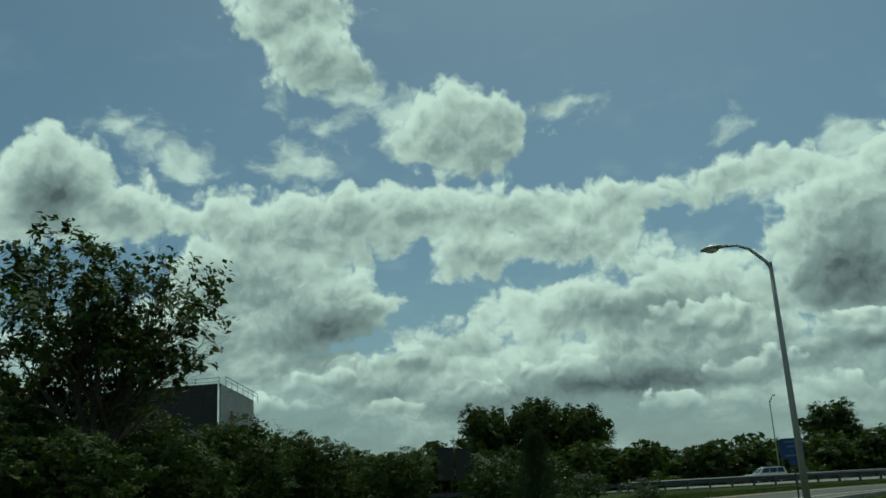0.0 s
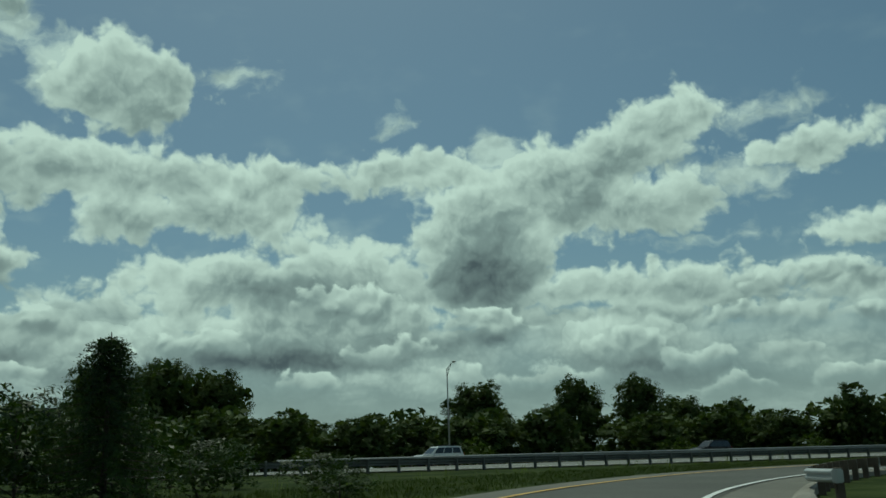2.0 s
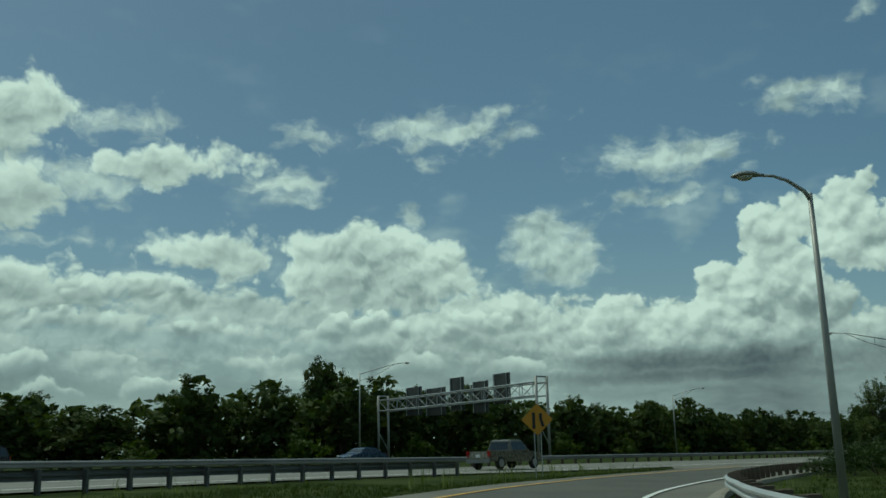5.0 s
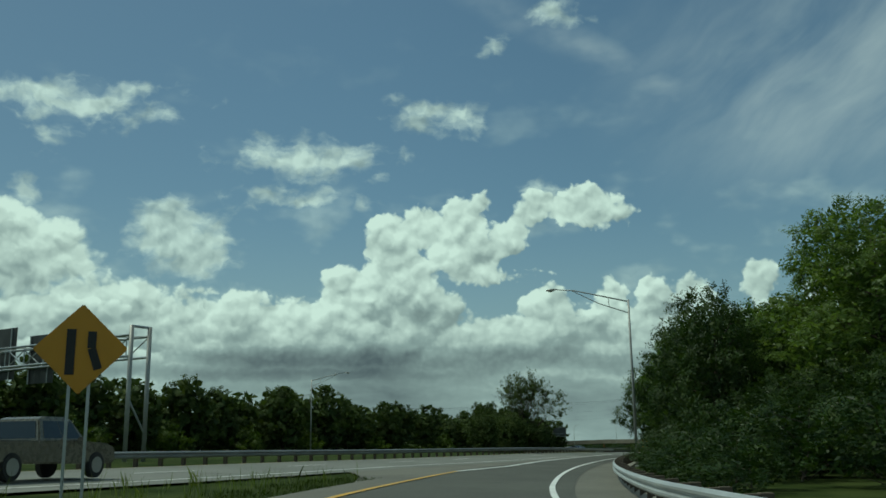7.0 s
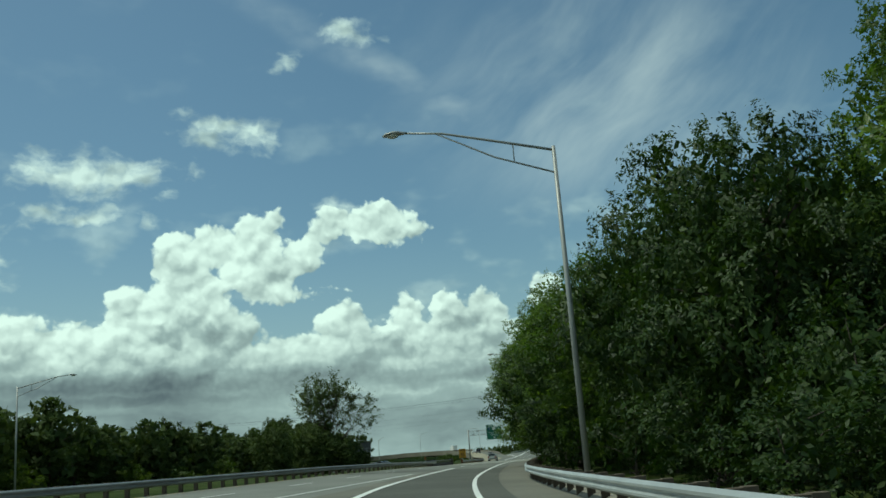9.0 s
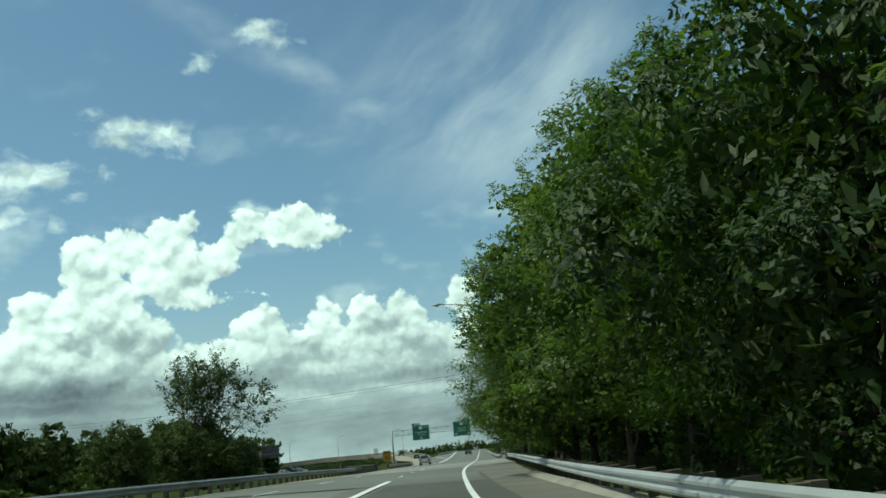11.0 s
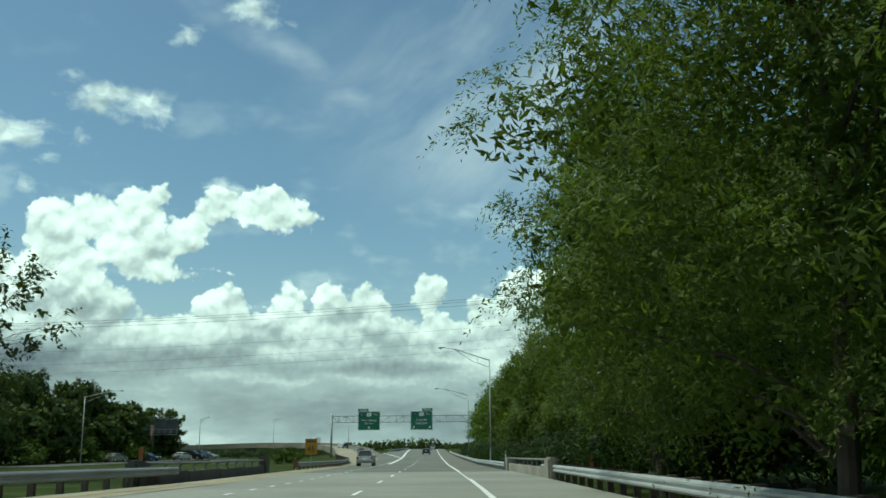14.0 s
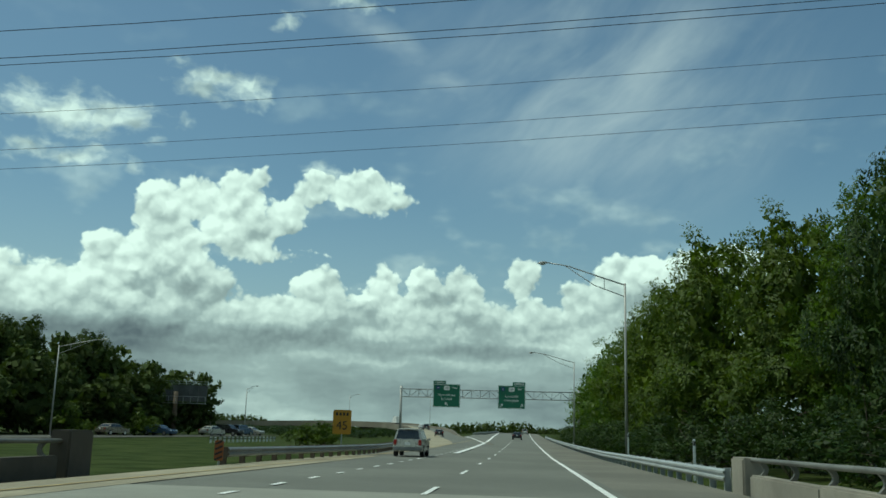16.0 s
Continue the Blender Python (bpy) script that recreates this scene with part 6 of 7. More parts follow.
# the wall of trees inside the curve and along the bridge approach: along the ramp, metres to the right, height, width
for u, right, h, w, k in ((151, 18.2, 15.0, 1.45, 1), (158, 18.0, 16.5, 1.05, 0), (141, 25, 10.5, 1.1, 4), (153, 9.5, 9.6, 1.0, 2), (160, 14.5, 10.5, 1.1, 2), (146, 15.0, 5.5, 0.8, 2), (138, 15.5, 5.0, 0.8, 2), (132, 20, 5.5, 0.9, 2), (144, 11.5, 4.6, 0.7, 2), (136, 11.0, 3.4, 0.55, 2),
                          (158.5, 9.2, 11.4, 1.08, 2), (167, 9.4, 10.8, 0.95, 2), (170, 8.0, 10.0, 0.85, 0), (171, 14.5, 12.5, 1.0, 4), (176, 6.3, 8.2, 0.95, 2), (181.0, 7.2, 9.8, 0.85, 0), (184, 14, 14, 1.05, 4), (189, 7.2, 12.2, 0.98, 1), (196.5, 7.0, 13.6, 1.02, 1), (208, 9.2, 6.8, 0.78, 2), (196, 14, 14, 1.05, 4),
                          (201.6, 6.6, 12.4, 1.02, 7), (201.8, 5.9, 9.8, 1.03, 1), (209, 13, 8.5, 0.9, 2), (213, 8.8, 7.5, 1.0, 8), (217.5, 8.8, 8.4, 1.0, 8), (222, 7.5, 9.3, 1.0, 8), (227.5, 7.6, 10.9, 1.0, 8), (231.5, 10.2, 12.6, 1.0, 8), (224, 15, 9.5, 1.0, 2), (233.5, 5.7, 11.8, 0.96, 6),
                          (240, 11.0, 12.5, 0.9, 0), (246.5, 6.5, 13.2, 0.84, 6), (253, 7.8, 14.0, 0.92, 7), (250.5, 9.2, 7.0, 0.8, 2), (257, 9.6, 8.0, 0.85, 2), (256, 12.0, 14.5, 0.95, 1), (263, 10.5, 14.6, 0.92, 0), (261.5, 9.2, 7.8, 0.85, 2), (252, 16, 15, 1.0, 4), (240, 18, 13, 1.1, 4), (195, 20, 15, 1.1, 4), (178, 20, 14, 1.1, 4), (160, 22, 14, 1.1, 4)):
    x, y = at_route(u, -right)
    fit_height(NEAR[k], x, y, h, w)
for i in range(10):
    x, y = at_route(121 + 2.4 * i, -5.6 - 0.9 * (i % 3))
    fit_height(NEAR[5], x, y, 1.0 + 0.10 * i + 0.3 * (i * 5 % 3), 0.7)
for i, (u, right) in enumerate(((121, 13), (124, 17), (127, 11.5), (129, 15), (132, 10), (133, 19), (135, 13.5), (137, 9.5), (138, 17), (141, 12), (130, 20), (125, 22))):
    x, y = at_route(u, -right)
    fit_height(NEAR[5], x, y, 1.8 + (u - 120) * 0.06 + 0.4 * (i % 3), 1.15)
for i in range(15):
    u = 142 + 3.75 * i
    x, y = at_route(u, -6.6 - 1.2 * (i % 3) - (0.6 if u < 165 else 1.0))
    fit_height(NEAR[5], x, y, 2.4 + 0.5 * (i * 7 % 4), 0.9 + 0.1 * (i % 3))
for s, l, h, w, k in ((34, -14.5, 12.8, 0.95, 2), (29, -15.5, 10.0, 0.9, 2), (40, -16, 13.4, 1.0, 0), (44, -22, 13, 1.1, 4), (47, -13.6, 13.2, 0.9, 3), (58, -11.9, 14.4, 0.98, 3), (58, -20, 13, 1.0, 4), (70, -11.2, 13.6, 0.95, 3), (82, -10.8, 12.8, 0.9, 3), (95, -10.8, 12.2, 0.9, 4), (108, -10.6, 12.0, 0.9, 4),
                      (122, -10.6, 11.6, 0.9, 4), (138, -11, 11.2, 0.95, 4), (158, -12, 10.5, 1.0, 4), (180, -13, 10, 1.0, 4), (28, -28, 13, 1.1, 4), (205, -14, 9, 1.0, 4), (235, -16, 9, 1.0, 4), (26, -20, 8, 0.9, 4)):
    x, y = on_axis(s, l)
    fit_height(NEAR[k], x, y, h, w)
# added back row of shrubs, standing for the deep shade under the crowns
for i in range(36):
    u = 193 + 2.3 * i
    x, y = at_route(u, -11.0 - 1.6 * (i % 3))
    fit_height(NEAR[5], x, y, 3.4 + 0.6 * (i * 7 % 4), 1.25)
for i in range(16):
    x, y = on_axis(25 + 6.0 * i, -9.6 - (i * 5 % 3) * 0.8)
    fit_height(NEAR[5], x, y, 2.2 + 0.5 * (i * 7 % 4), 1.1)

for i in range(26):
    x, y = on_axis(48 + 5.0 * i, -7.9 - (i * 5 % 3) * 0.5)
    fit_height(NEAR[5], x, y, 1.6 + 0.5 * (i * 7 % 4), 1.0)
for i in range(9):
    x, y = on_axis(24.5 + 2.4 * i, -12.4 - 1.5 * (i * 5 % 3))
    fit_height(NEAR[5], x, y, 2.6 + 0.5 * (i * 7 % 3), 1.0)

# trees across the highway
hn = normals_of(hwy)
rng = random.Random(5)
for i in range(kb - 8, len(hwy) - 72, 2):
    p, n = hwy[i], hn[i]
    back = 54 + rng.uniform(-3, 5)
    if 95 < p[0] < 190:
        back = 47 + rng.uniform(-2, 4)
    x, y = p + n * back
    h = rng.uniform(6.0, 7.8) if p[0] < 95 else rng.uniform(8.2, 11.2)
    fit_height(FAR[rng.randrange(3)], x, y, h, rng.uniform(0.9, 1.2))
    x, y = p + n * (back - 5.5)
    if i % 4 < 2:
        fit_height(BUSH, x, y, rng.uniform(2.4, 4.2), rng.uniform(0.9, 1.3))
    x, y = p + n * (back + 7)
    fit_height(FAR[3], x, y, h * rng.uniform(0.75, 0.95), 1.1)
for x, y, h, w, k in ((105.2, 224, 19.8, 1.5, 4), (21, 228, 23.5, 1.6, 4), (33, 226, 24.5, 1.7, 4), (44, 226, 22.5, 1.5, 4), (125, 174, 12.5, 1.0, 4), (134, 169, 11.6, 1.3, 2), (6, 168, 11.5, 1.3, 0), (48, 172, 8.0, 1.3, 2), (97.0, 168, 15.4, 0.95, 4), (106.5, 162.5, 15.2, 0.95, 4), (139, 121, 14.0, 0.7, 4), (147, 124, 11.5, 0.7, 4),
                      (-8, 172, 11, 1.3, 2), (-2, 150, 8.0, 1.0, 0), (60, 150, 7.2, 1.0, 2), (106, 131, 7.0, 1.1, 0), (118, 128, 6.8, 1.0, 2)):
    fit_height(FAR[k], x, y, h, w)
for i in range(20):
    fit_height(FAR[3], -34 + 5.2 * i, 141 + 4 * (i % 3) - abs(i - 8) * 0.5, 6.6 + 0.9 * (i * 7 % 5) / 2, 1.15)
for s, l, h, w, k in ((88, 66, 12.5, 1.1, 0), (98, 64, 13.0, 1.0, 1), (110, 67, 15.2, 0.9, 4), (122, 69.5, 16, 0.9, 4), (125, 65, 14.6, 1.2, 0), (128, 62.5, 14.8, 0.85, 4), (132, 59.5, 13.3, 1.1, 1), (138, 57, 11.6, 1.1, 0), (144, 54.7, 10.4, 1.0, 1), (148, 52.2, 10.5, 0.85, 0), (138, 64, 12, 1.2, 2), (150, 58, 10, 1.2, 2), (118, 62, 6.5, 1.0, 2), (126, 58, 5.5, 1.0, 2), (136, 54.5, 4.5, 0.8, 2), (80, 72, 13, 1.1, 1), (72, 66, 11, 1.0, 0),
                      (60, 74, 10, 1.0, 2), (76, 80, 12, 1.1, 0)):
    fit_height(FAR[k], *on_axis(s, l), h, w)
for s, l, h in ((84, 20, 2.0), (88, 19, 2.3), (93, 19.6, 2.1)):
    fit_height(BUSH, *on_axis(s, l), h, 0.8)
plant(OPEN[1], *on_axis(5.5, 27.4), 1.12, 0.97, 40)
for s, l, h in ((-3, 27, 7.0), (4, 29, 7.5), (11, 30, 7.5), (-11, 30, 7.0), (2, 25, 5.5), (9, 25, 5.0), (17, 32, 7.5), (24, 34, 7.5), (32, 38, 8.0), (40, 42, 8.5), (50, 46, 9.0), (60, 50, 9.5)):
    fit_height(FAR[5], *on_axis(s, l), h, 0.8)

# left of the ramp's start: a half-bare tree over dark bushes
plant(OPEN[0], -9.8, 30.8, 1.0, 1.0, 0)
for x, y, h, w in ((-11.8, 26.6, 4.4, 0.7), (-9.2, 26.0, 3.2, 0.6), (-14.5, 26, 5.6, 0.8), (-7.4, 29.5, 3.0, 0.6), (-17.5, 31, 7.4, 1.0), (-13.0, 33.5, 5.6, 0.8), (-22, 34, 8.5, 1.0), (-10.5, 36, 4.8, 0.7), (-7, 40, 4.4, 0.7), (-15, 45, 5.4, 0.8), (-10, 47, 4.4, 0.7), (-5, 50, 4.2, 0.7), (-24, 42, 8.0, 1.0), (0, 55, 3.4, 0.6), (-13, 40, 4.4, 0.6), (-8, 56, 4.6, 0.8), (-30, 52, 7, 1.0), (6, 60, 2.6, 0.5), (-17, 60, 5, 0.9)):
    fit_height(FAR[5], x, y, h, w)


def conifer(x, y, h, r, seed):
    """A narrow spruce: a straight stem, whorls of drooping boughs and needle sprays."""
    rng = np.random.default_rng(seed)
    base = root("spruce", Matrix.Translation((x, y, height(x, y))), "narrow dark green spruce in the grass beside the ramp", "tree", "roadside trees")
    bm = bmesh.new()
    tube(bm, [(0, 0, -0.3), (0, 0, h * 0.5), (0.02, 0, h * 0.97)], [0.09, 0.055, 0.012], 8)
    at, out = [], []
    whorls = int(h * 5)
    for i in range(whorls):
        z = 0.15 + (h - 0.35) * i / whorls
        for j in range(9):
            a = 2 * math.pi * (j + rng.uniform(-0.3, 0.3)) / 9 + i * 0.7
            ln = r * (1 - z / h) ** 0.8 * rng.uniform(0.75, 1.1) + 0.06
            d = np.array([math.cos(a), math.sin(a), 0.0])
            tip = d * ln + np.array([0, 0, z - ln * 0.28 + ln * ln * 0.10])
            tube(bm, [(0, 0, z), tuple(tip)], [0.014, 0.004], 4, False)
            for q in np.linspace(0.2, 1.0, 9):
                at.append(tip * q + np.array([0, 0, z]) * (1 - q) + rng.normal(size=3) * 0.035)
                out.append(d)
    part("trunk", bm, M["bark"], base, "thin dark stem and boughs")
    me = leaf_mesh("needles", rng, [sprays(rng, np.array(at), np.array(out), 11, 0.06, 0.24, 0.3)], M["leaf_dark"], 0.28)
    ob = new("crown", me)
    ob.parent = base


conifer(7.0, 49.0, 4.1, 1.75, 41)
for x, y, h, w in ((12.6, 48.9, 0.8, 0.5), (13.7, 54.3, 1.2, 0.6), (11.0, 57.0, 1.6, 0.8), (8.4, 53.5, 2.6, 1.0), (5.2, 52.5, 3.0, 1.1), (9.6, 51.2, 1.6, 0.75)):
    fit_height(NEAR[5], x, y, h, w)


# low dark growth in front of the flyover, standing also for its shade
for i in range(30):
    fit_height(NEAR[5], *on_axis(168 + 13 * (i * 7 % 5), 29 + 1.35 * i), 1.5 + 0.25 * (i * 7 % 4), 1.7)


def striped_barrier():
    """A low rail with white boards at the edge of the car park."""
    ends = [Vector(on_axis(84.5, 28.8)), Vector(on_axis(103.5, 27.6))]
    way = (ends[1] - ends[0]).normalized()
    g = height(*ends[0])
    base = root("striped_barrier", Matrix.Translation((ends[0].x, ends[0].y, g)) @ Matrix.Rotation(math.atan2(way.y, way.x), 4, "Z"), "low barrier of white boards at the edge of the car park", "barrier")
    long = (ends[1] - ends[0]).length
    bm = bmesh.new()
    box(bm, (long / 2, 0, 0.36), (long, 0.06, 0.1), 0.01)
    part("rail", bm, M["dark_concrete"], base)
    for i in range(17):
        bm = bmesh.new()
        box(bm, (long * (i + 0.5) / 17, 0.05, 0.26), (0.5, 0.04, 0.52), 0.01)
        part("board", bm, M["sign_white"], base)


striped_barrier()


# far woods closing the horizon
def far_woods():
    rng = np.random.default_rng(77)
    pts, outs = [], []
    for a in np.arange(-60, 178, 0.5):
        for row in range(2):
            r = (610 if 78 < a < 118 else 470) + 60 * row + rng.uniform(-15, 15)
            hh = (8.5 + 2.5 * math.sin(a * 0.31) + rng.uniform(-1.2, 1.6)) * (0.38 if 107 < a < 125 else 0.66 if 104 < a <= 107 else 0.55 if 93 < a <= 104 else 0.95 if 78 < a <= 93 else 1.0)
            x, y = 130 + r * math.sin(radians(a)), 40 + r * math.cos(radians(a))
            for k in range(26):
                v = rng.normal(size=3)
                v /= np.linalg.norm(v)
                pts.append((x + v[0] * 5, y + v[1] * 5, hh * 0.5 + v[2] * hh * 0.5 + 0.5))
                outs.append(v)
    at, out = np.array(pts), np.array(outs)
    deep = np.concatenate([at * np.array([1, 1, 0.9]), at * np.array([1, 1, 0.6]) + np.array([2.0, -1.0, 0])])
    out2 = np.concatenate([out, out])
    m = len(deep)
    inside = (deep, rng.normal(size=(m, 3)), rng.normal(size=(m, 3)), 1.5 * rng.uniform(0.7, 1.2, (m, 1)), out2)
    me = leaf_mesh("far_woods", rng, [sprays(rng, at, out, 5, 0.42, 0.9), inside], M["leaf_far"], 0.6)
    tagged(new("far_woods", me), "distant dark wooded skyline", "woods", kind="stuff")


far_woods()


# ---------------------------------------------------------------- grass and weeds
def blades(name, label, spots, tall, thick, mat, seed):
    """Grass blades as one mesh: spots are rows of x, y, tallness."""
    rng = np.random.default_rng(seed)
    n = len(spots)
    foot = np.array([(x, y, height(x, y) - 0.02) for x, y, k in spots])
    tall = tall * np.array([k for x, y, k in spots])[:, None] * rng.uniform(0.5, 1.3, (n, 1))
    a = rng.uniform(0, 2 * math.pi, n)
    side = np.stack([np.cos(a), np.sin(a), np.zeros(n)], 1) * thick
    lean = np.stack([rng.normal(size=n), rng.normal(size=n), np.zeros(n)], 1) * 0.3
    mid, tip = foot + (lean * 0.35 + np.array([0, 0, 0.6])) * tall, foot + (lean + np.array([0, 0, 1.0])) * tall
    verts = np.stack([foot - side, foot + side, mid + side * 0.8, tip, mid - side * 0.8], 1).reshape(-1, 3)
    me = bpy.data.meshes.new(name)
    me.from_pydata(verts.tolist(), [], [tuple(range(5 * i, 5 * i + 5)) for i in range(n)])
    nod = lean * 0.5 + np.array([0, 0, 1.0]) + rng.normal(size=(n, 3)) * 0.15
    me.normals_split_custom_set_from_vertices(np.repeat(nod / np.linalg.norm(nod, axis=1)[:, None], 5, 0).tolist())
    me.materials.append(mat)
    return tagged(new(name, me), label, "grass", kind="stuff")


def scatter(n, u0, u1, d0, d1, seed, k=1.0):
    """Tufts of blades over a stretch beside the ramp, metres to the left."""
    rng = np.random.default_rng(seed)
    out = []
    for i in range(n):
        u, d = rng.uniform(u0, u1), rng.uniform(d0, d1)
        size = k * rng.uniform(0.6, 1.4)
        x, y = at_route(u, d)
        for j in range(6):
            out.append((x + rng.normal() * 0.07, y + rng.normal() * 0.07, size))
    return out


VERGE = scatter(4200, 46, 100, 4.6, 11.0, 3) + scatter(900, 100, 130, 4.4, 6.4, 4) + scatter(900, 30, 118, -9.0, -6.2, 5, 1.2)
blades("grass", "rough mown green grass on the verge", VERGE, 0.11, 0.009, M["grass_blade"], 8)
WEEDS = scatter(26, 98, 112, 4.6, 7.6, 6, 1.3) + scatter(60, 112, 131, 5.0, 8.8, 16, 0.8) + scatter(60, 40, 100, 10.5, 11.6, 7, 0.8) + scatter(120, 36, 250, -6.4, -5.6, 9, 0.7)
blades("weeds", "tall thin weeds along the guard rails", WEEDS, 0.5, 0.007, M["leaf_olive"], 12)


# ---------------------------------------------------------------- vehicles
M["glass"] = material("glass", (0.02, 0.025, 0.025), 0.08, vary=0.05, spec=0.8)
M["tyre"] = material("tyre", (0.02, 0.02, 0.02), 0.85, vary=0.15)
M["rim"] = material("rim", (0.45, 0.46, 0.46), 0.35, 0.8, vary=0.08)
M["red_lens"] = material("red_lens", (0.32, 0.015, 0.012), 0.25, vary=0.05)
M["clear_lens"] = material("clear_lens", (0.7, 0.72, 0.72), 0.15, vary=0.05)


def car_paint(name, colour, metal=0.3):
    return material(name, colour, 0.28, metal, vary=0.05, scale=0.6, spec=0.6)


PAINT = {
    "silver": car_paint("silver_paint", (0.44, 0.43, 0.38), 0.45),
    "tan": car_paint("tan_paint", (0.20, 0.18, 0.14), 0.4),
    "white": car_paint("bright_paint", (0.72, 0.73, 0.72), 0.0),
    "black": car_paint("dark_paint", (0.018, 0.018, 0.02), 0.1),
    "blue": car_paint("blue_paint", (0.05, 0.09, 0.16), 0.4),
    "red": car_paint("red_paint", (0.25, 0.03, 0.03), 0.2),
}

# side views, front at +x: lower body outline, cabin outline, length, width, wheel places
SHAPES = {
    "suv": dict(body=[(-2.28, 0.34), (-2.33, 0.55), (-2.30, 1.02), (-0.2, 1.08), (0.95, 1.05), (2.0, 0.98), (2.28, 0.80), (2.30, 0.45), (2.2, 0.30)],
                cabin=[(-2.24, 1.00), (-2.08, 1.60), (-1.75, 1.72), (0.0, 1.74), (0.35, 1.68), (1.12, 1.05)], w=0.92, wheels=(-1.38, 1.40), r=0.36, rack=True),
    "sedan": dict(body=[(-2.3, 0.34), (-2.36, 0.62), (-2.25, 0.95), (-1.3, 0.98), (0.9, 0.95), (2.0, 0.80), (2.32, 0.62), (2.32, 0.38), (2.2, 0.26)],
                  cabin=[(-1.75, 0.95), (-1.05, 1.38), (-0.3, 1.44), (0.35, 1.38), (1.15, 0.93)], w=0.88, wheels=(-1.38, 1.38), r=0.32, rack=False),
    "pickup": dict(body=[(-2.75, 0.48), (-2.78, 0.65), (-2.72, 1.06), (-0.7, 1.08), (1.0, 1.08), (2.2, 1.02), (2.62, 0.90), (2.66, 0.50), (2.5, 0.40)],
                   cabin=[(-0.72, 1.05), (-0.60, 1.68), (-0.35, 1.76), (0.55, 1.76), (0.75, 1.70), (1.30, 1.06)], w=0.95, wheels=(-1.75, 1.72), r=0.38, rack=False),
}


def loft(bm, outline, w0, w1, z0, z1, steps=(1.0,)):
    """An outline in the xz plane pulled across; half widths w0 at height z0 to w1 at z1."""
    rows = []
    for s in (-1, 1):
        rows.append([bm.verts.new((x, s * (w0 + (w1 - w0) * min(1, max(0, (z - z0) / (z1 - z0)))), z)) for x, z in outline])
    n = len(outline)
    for i in range(n):
        j = (i + 1) % n
        bm.faces.new((rows[0][i], rows[0][j], rows[1][j], rows[1][i]))
    bm.faces.new(rows[0][::-1])
    bm.faces.new(rows[1])
    bmesh.ops.recalc_face_normals(bm, faces=bm.faces[:])


def vehicle(name, kind, paint, x, y, turn, label, z=None, group="", size=1.0):
    d = SHAPES[kind]
    g = height(x, y) + 0.085 if z is None else z
    base = root(name, Matrix.Translation((x, y, g)) @ Matrix.Rotation(radians(90 - turn), 4, "Z") @ Matrix.Scale(size, 4), label, "car" if kind != "pickup" else "pickup truck", group)
    w = d["w"]
    bm = bmesh.new()
    loft(bm, d["body"], w, w * 0.97, 0.3, 1.1)
    bmesh.ops.bevel(bm, geom=bm.edges[:], offset=0.05, segments=2, affect="EDGES")
    part("body", bm, PAINT[paint], base, smooth=False)
    bm = bmesh.new()
    cab = d["cabin"]
    zt = max(c[1] for c in cab)
    zb = min(c[1] for c in cab)
    loft(bm, cab, w * 0.95, w * 0.74, zb, zt)
    bmesh.ops.bevel(bm, geom=bm.edges[:], offset=0.035, segments=2, affect="EDGES")
    part("cabin", bm, PAINT[paint], base)

    def half(z_):
        return w * 0.95 + (w * 0.74 - w * 0.95) * (z_ - zb) / (zt - zb)

    def pane(nm, pts, mat=M["glass"]):
        b = bmesh.new()
        b.faces.new([b.verts.new(p) for p in pts])
        return part(nm, b, mat, base)

    zl, zh = zb + 0.10, zt - 0.13
    lo_x = lambda z_: np.interp(z_, [cab[0][1], cab[1][1]], [cab[0][0], cab[1][0]])
    hi_x = lambda z_: np.interp(z_, [cab[-1][1], cab[-2][1]], [cab[-1][0], cab[-2][0]])
    for s in (-1, 1):
        a0, a1, b0, b1 = lo_x(zl) + 0.16, lo_x(zh) + 0.14, hi_x(zl) - 0.16, hi_x(zh) - 0.08
        cuts = 3 if kind == "suv" else 2
        for k in range(cuts):
            q0, q1 = k / cuts + 0.012, (k + 1) / cuts - 0.012
            pts = [(a0 + (b0 - a0) * q0, zl), (a0 + (b0 - a0) * q1, zl), (a1 + (b1 - a1) * q1, zh), (a1 + (b1 - a1) * q0, zh)]
            pane("side_window", [(px, s * (half(pz) + 0.006), pz) for px, pz in (pts if s < 0 else pts[::-1])])
    e = 0.012
    pane("rear_window", [(lo_x(zl) - e, half(zl) * 0.86, zl), (lo_x(zl) - e, -half(zl) * 0.86, zl), (lo_x(zh) - e, -half(zh) * 0.86, zh), (lo_x(zh) - e, half(zh) * 0.86, zh)])
    pane("windscreen", [(hi_x(zl) + e, -half(zl) * 0.88, zl), (hi_x(zl) + e, half(zl) * 0.88, zl), (hi_x(zh) + e, half(zh) * 0.88, zh), (hi_x(zh) + e, -half(zh) * 0.88, zh)])
    back, front = min(b[0] for b in d["body"]), max(b[0] for b in d["body"])
    zb_ = d["body"][2][1]
    for s in (-1, 1):
        bm = bmesh.new()
        box(bm, (back + 0.03, s * w * 0.83, zb_ - 0.14), (0.14, 0.20, 0.34 if kind != "sedan" else 0.18), 0.03)
        part("tail_light", bm, M["red_lens"], base)
        bm = bmesh.new()
        box(bm, (front - 0.08, s * w * 0.72, 0.72), (0.16, 0.34, 0.16), 0.03)
        part("headlight", bm, M["clear_lens"], base)
        bm = bmesh.new()
        box(bm, (0.85, s * (w + 0.09), zb + 0.06), (0.12, 0.2, 0.15), 0.03)
        part("wing_mirror", bm, PAINT[paint], base)
        for wx in d["wheels"]:
            bm = bmesh.new()
            m = Matrix.Translation((wx, s * (w - 0.10), d["r"])) @ Matrix.Rotation(radians(90), 4, "X")
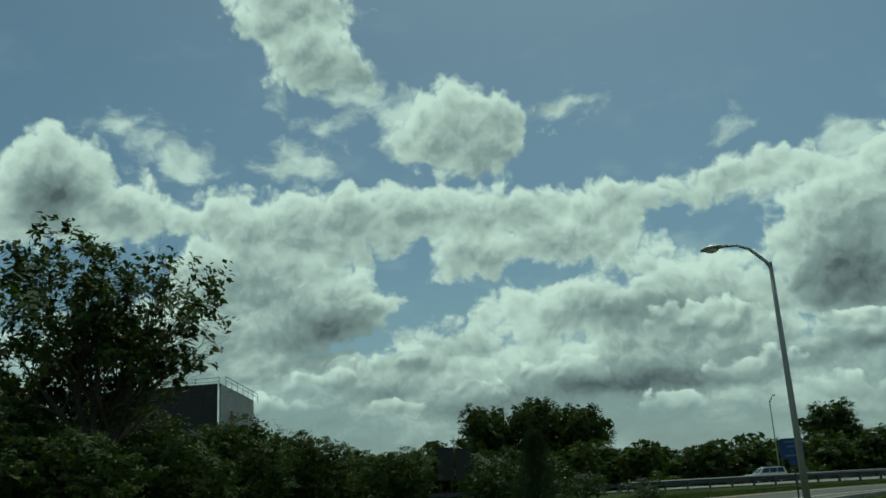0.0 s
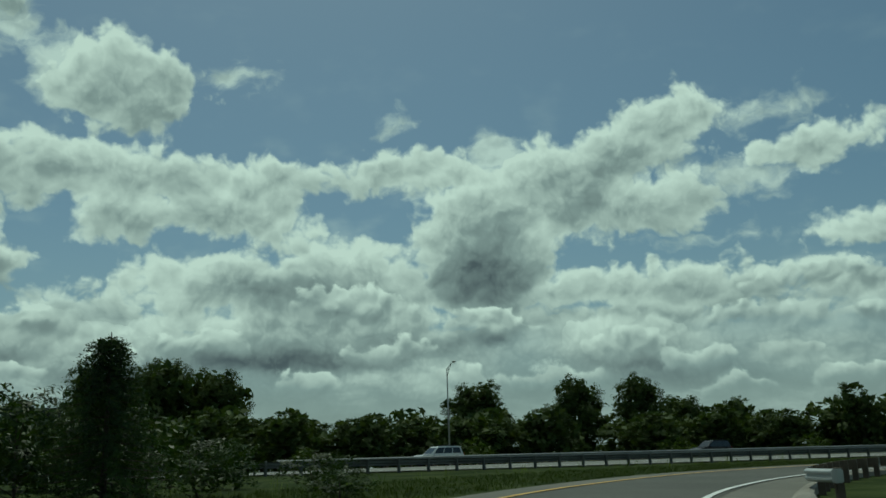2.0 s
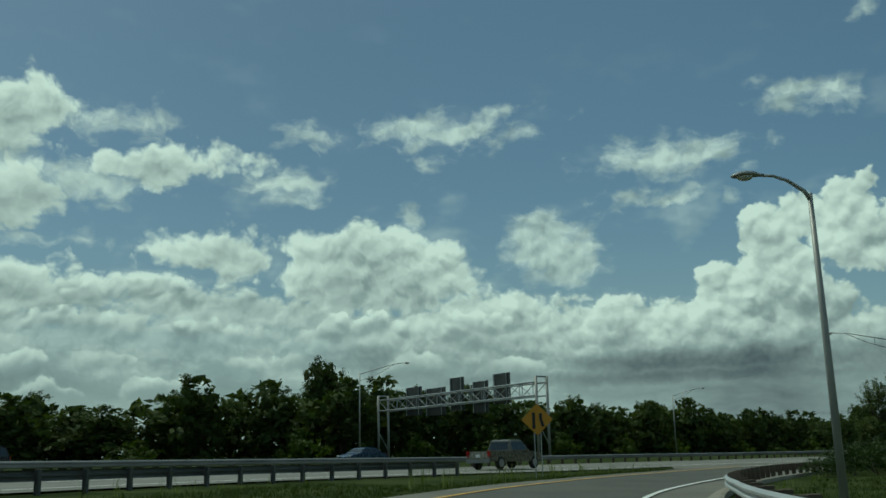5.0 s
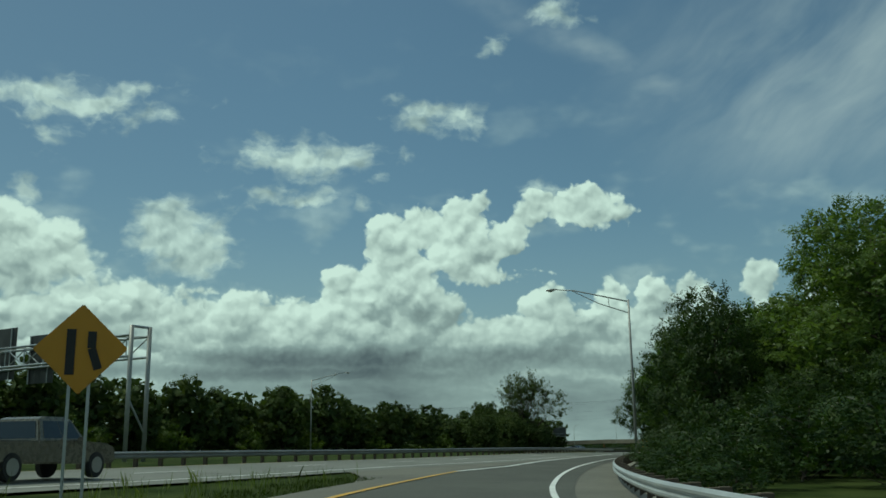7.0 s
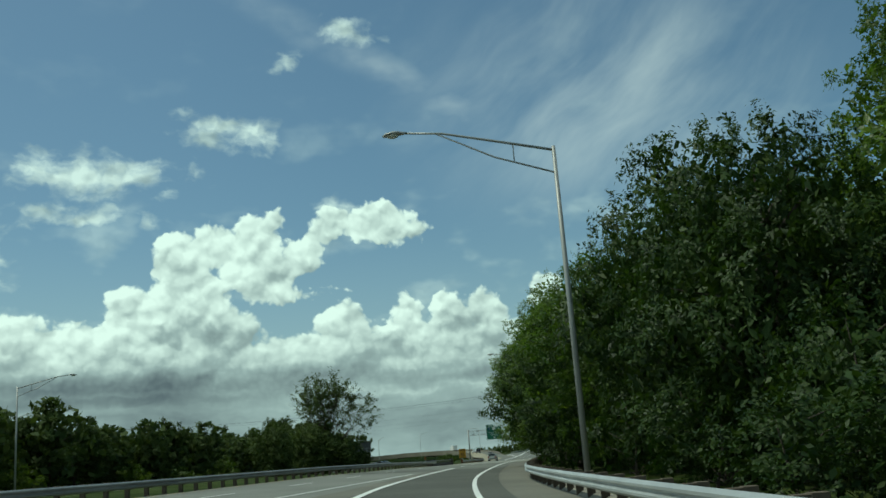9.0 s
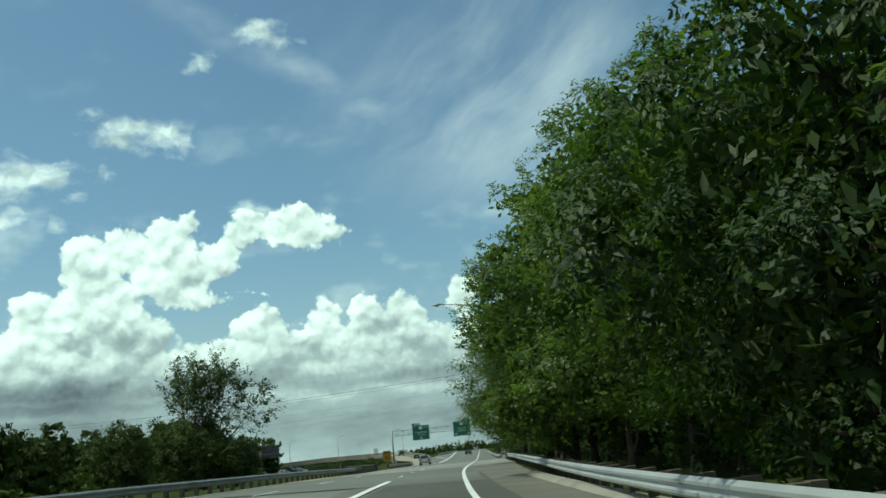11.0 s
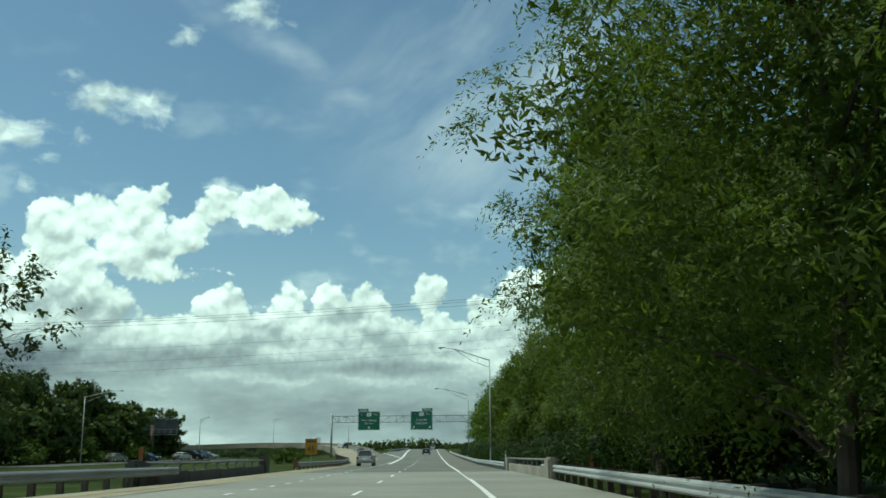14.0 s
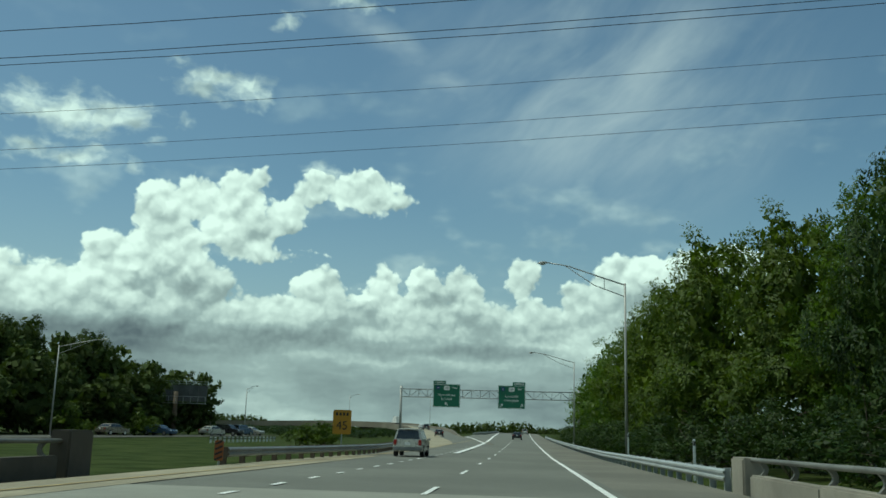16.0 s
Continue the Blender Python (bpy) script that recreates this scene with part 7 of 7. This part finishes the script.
            bmesh.ops.create_cone(bm, cap_ends=True, segments=22, radius1=d["r"], radius2=d["r"], depth=0.24, matrix=m)
            bmesh.ops.bevel(bm, geom=[e_ for e_ in bm.edges if len(e_.link_faces) == 2 and e_.calc_face_angle(0) > 1], offset=0.03, segments=2, affect="EDGES")
            wheel = part("wheel", bm, M["tyre"], base)
            bm = bmesh.new()
            m = Matrix.Translation((wx, s * (w + 0.022), d["r"])) @ Matrix.Rotation(radians(90), 4, "X")
            bmesh.ops.create_cone(bm, cap_ends=True, segments=16, radius1=d["r"] * 0.62, radius2=d["r"] * 0.62, depth=0.02, matrix=m)
            part("rim", bm, M["rim"], wheel)
    bm = bmesh.new()
    box(bm, (back - 0.02, 0, 0.50), (0.16, w * 1.9, 0.22), 0.04)
    part("bumper", bm, M["sign_back"] if kind != "sedan" else PAINT[paint], base)
    bm = bmesh.new()
    box(bm, (back - 0.012, 0, 0.80), (0.03, 0.34, 0.17), 0.005)
    part("plate", bm, M["sign_white"], base)
    if d["rack"]:
        for s in (-1, 1):
            bm = bmesh.new()
            tube(bm, [(-1.7, s * w * 0.66, zt + 0.0), (-1.6, s * w * 0.66, zt + 0.07), (0.1, s * w * 0.66, zt + 0.07), (0.2, s * w * 0.66, zt)], 0.02, 6)
            part("roof_rail", bm, M["black_paint"], base)
        bm = bmesh.new()
        box(bm, (-2.05, 0, zt - 0.07), (0.26, w * 1.35, 0.05), 0.015)
        part("spoiler", bm, PAINT[paint], base)
    if kind == "pickup":
        bm = bmesh.new()
        box(bm, (-1.72, 0, 1.06), (1.8, w * 1.7, 0.05))
        part("bed", bm, M["black_paint"], base, "dark load bed")
    return base


vehicle("suv", "suv", "silver", *on_axis(54, 6.4), 108.3, "silver sport utility car with dark rear glass on the highway", size=0.9)
vehicle("pickup_truck", "pickup", "tan", 87.2, 76.1, 106, "dull brown pickup truck with an open bed on the highway")
vehicle("car", "sedan", "black", *on_axis(178, 1.2), 108.3, "small dark car on the highway")
vehicle("van", "suv", "white", 40.5, 104.5, -96, "white van on the opposite carriageway")
vehicle("car", "suv", "black", 75.0, 108.0, -92, "dark sport utility car on the opposite carriageway")
vehicle("car", "sedan", "blue", 104.5, 96.0, -76, "dark blue car on the opposite carriageway")
vehicle("suv", "suv", "silver", *on_axis(292, -0.4), 108.3, "pale sport utility car far along the highway")
vehicle("car", "sedan", "black", *on_axis(196, 17.6), 102, "small black car taking the exit lane", on_exit(*on_axis(196, 17.6)))
vehicle("suv", "suv", "black", *on_axis(296, 30.8), 98, "dark sport utility car climbing the exit ramp", on_exit(*on_axis(296, 30.8)))
vehicle("car", "sedan", "white", *on_axis(318, 34.6), 97, "white car climbing the exit ramp", on_exit(*on_axis(318, 34.6)))


def box_truck(x, y, z, turn):
    base = root("box_truck", Matrix.Translation((x, y, z)) @ Matrix.Rotation(radians(90 - turn), 4, "Z"), "white box truck climbing the exit ramp", "truck")
    for nm, c, s, mat in (("cargo_box", (-1.2, 0, 2.0), (5.2, 2.3, 2.5), PAINT["white"]), ("cab", (2.4, 0, 1.5), (1.6, 2.1, 1.7), PAINT["white"]), ("chassis", (0, 0, 0.6), (6.6, 1.0, 0.3), M["black_paint"]), ("rear_door", (-3.82, 0, 2.0), (0.04, 2.1, 2.3), M["sign_white"])):
        bm = bmesh.new()
        box(bm, c, s, 0.05)
        part(nm, bm, mat, base)
    for wx in (-2.4, 2.3):
        for s in (-1, 1):
            bm = bmesh.new()
            bmesh.ops.create_cone(bm, cap_ends=True, segments=18, radius1=0.45, radius2=0.45, depth=0.3, matrix=Matrix.Translation((wx, s * 0.95, 0.45)) @ Matrix.Rotation(radians(90), 4, "X"))
            part("wheel", bm, M["tyre"], base)


box_truck(*on_axis(379, 51.5), on_exit(*on_axis(379, 51.5)), 86)

# cars parked beyond the grass on the far side of the bridge
lot = np.array([on_axis(s, 48.5) for s in np.arange(70, 176, 6.0)])
tagged(strip("car_park", lot, -4.5, 4.5, 0.05, M["asphalt"], cuts=1), "worn grey car park beyond the grass", "car park", kind="structure")
# the first car's silver is dulled to tan for the tree shade
for i, (s, l, paint, kind) in enumerate(((112, 50.5, "tan", "sedan"), (122, 48.5, "blue", "sedan"), (139, 47, "silver", "sedan"), (146, 46.7, "black", "suv"), (152, 46.4, "blue", "suv"), (161, 47.5, "silver", "sedan"))):
    names = {"tan": "dull tan", "silver": "silver", "blue": "dark blue", "black": "black"}
    vehicle("parked_car", kind, paint, *on_axis(s, l), 108 + 14 + 90 * (i % 2), names[paint] + " car parked beyond the grass", group="parked cars")
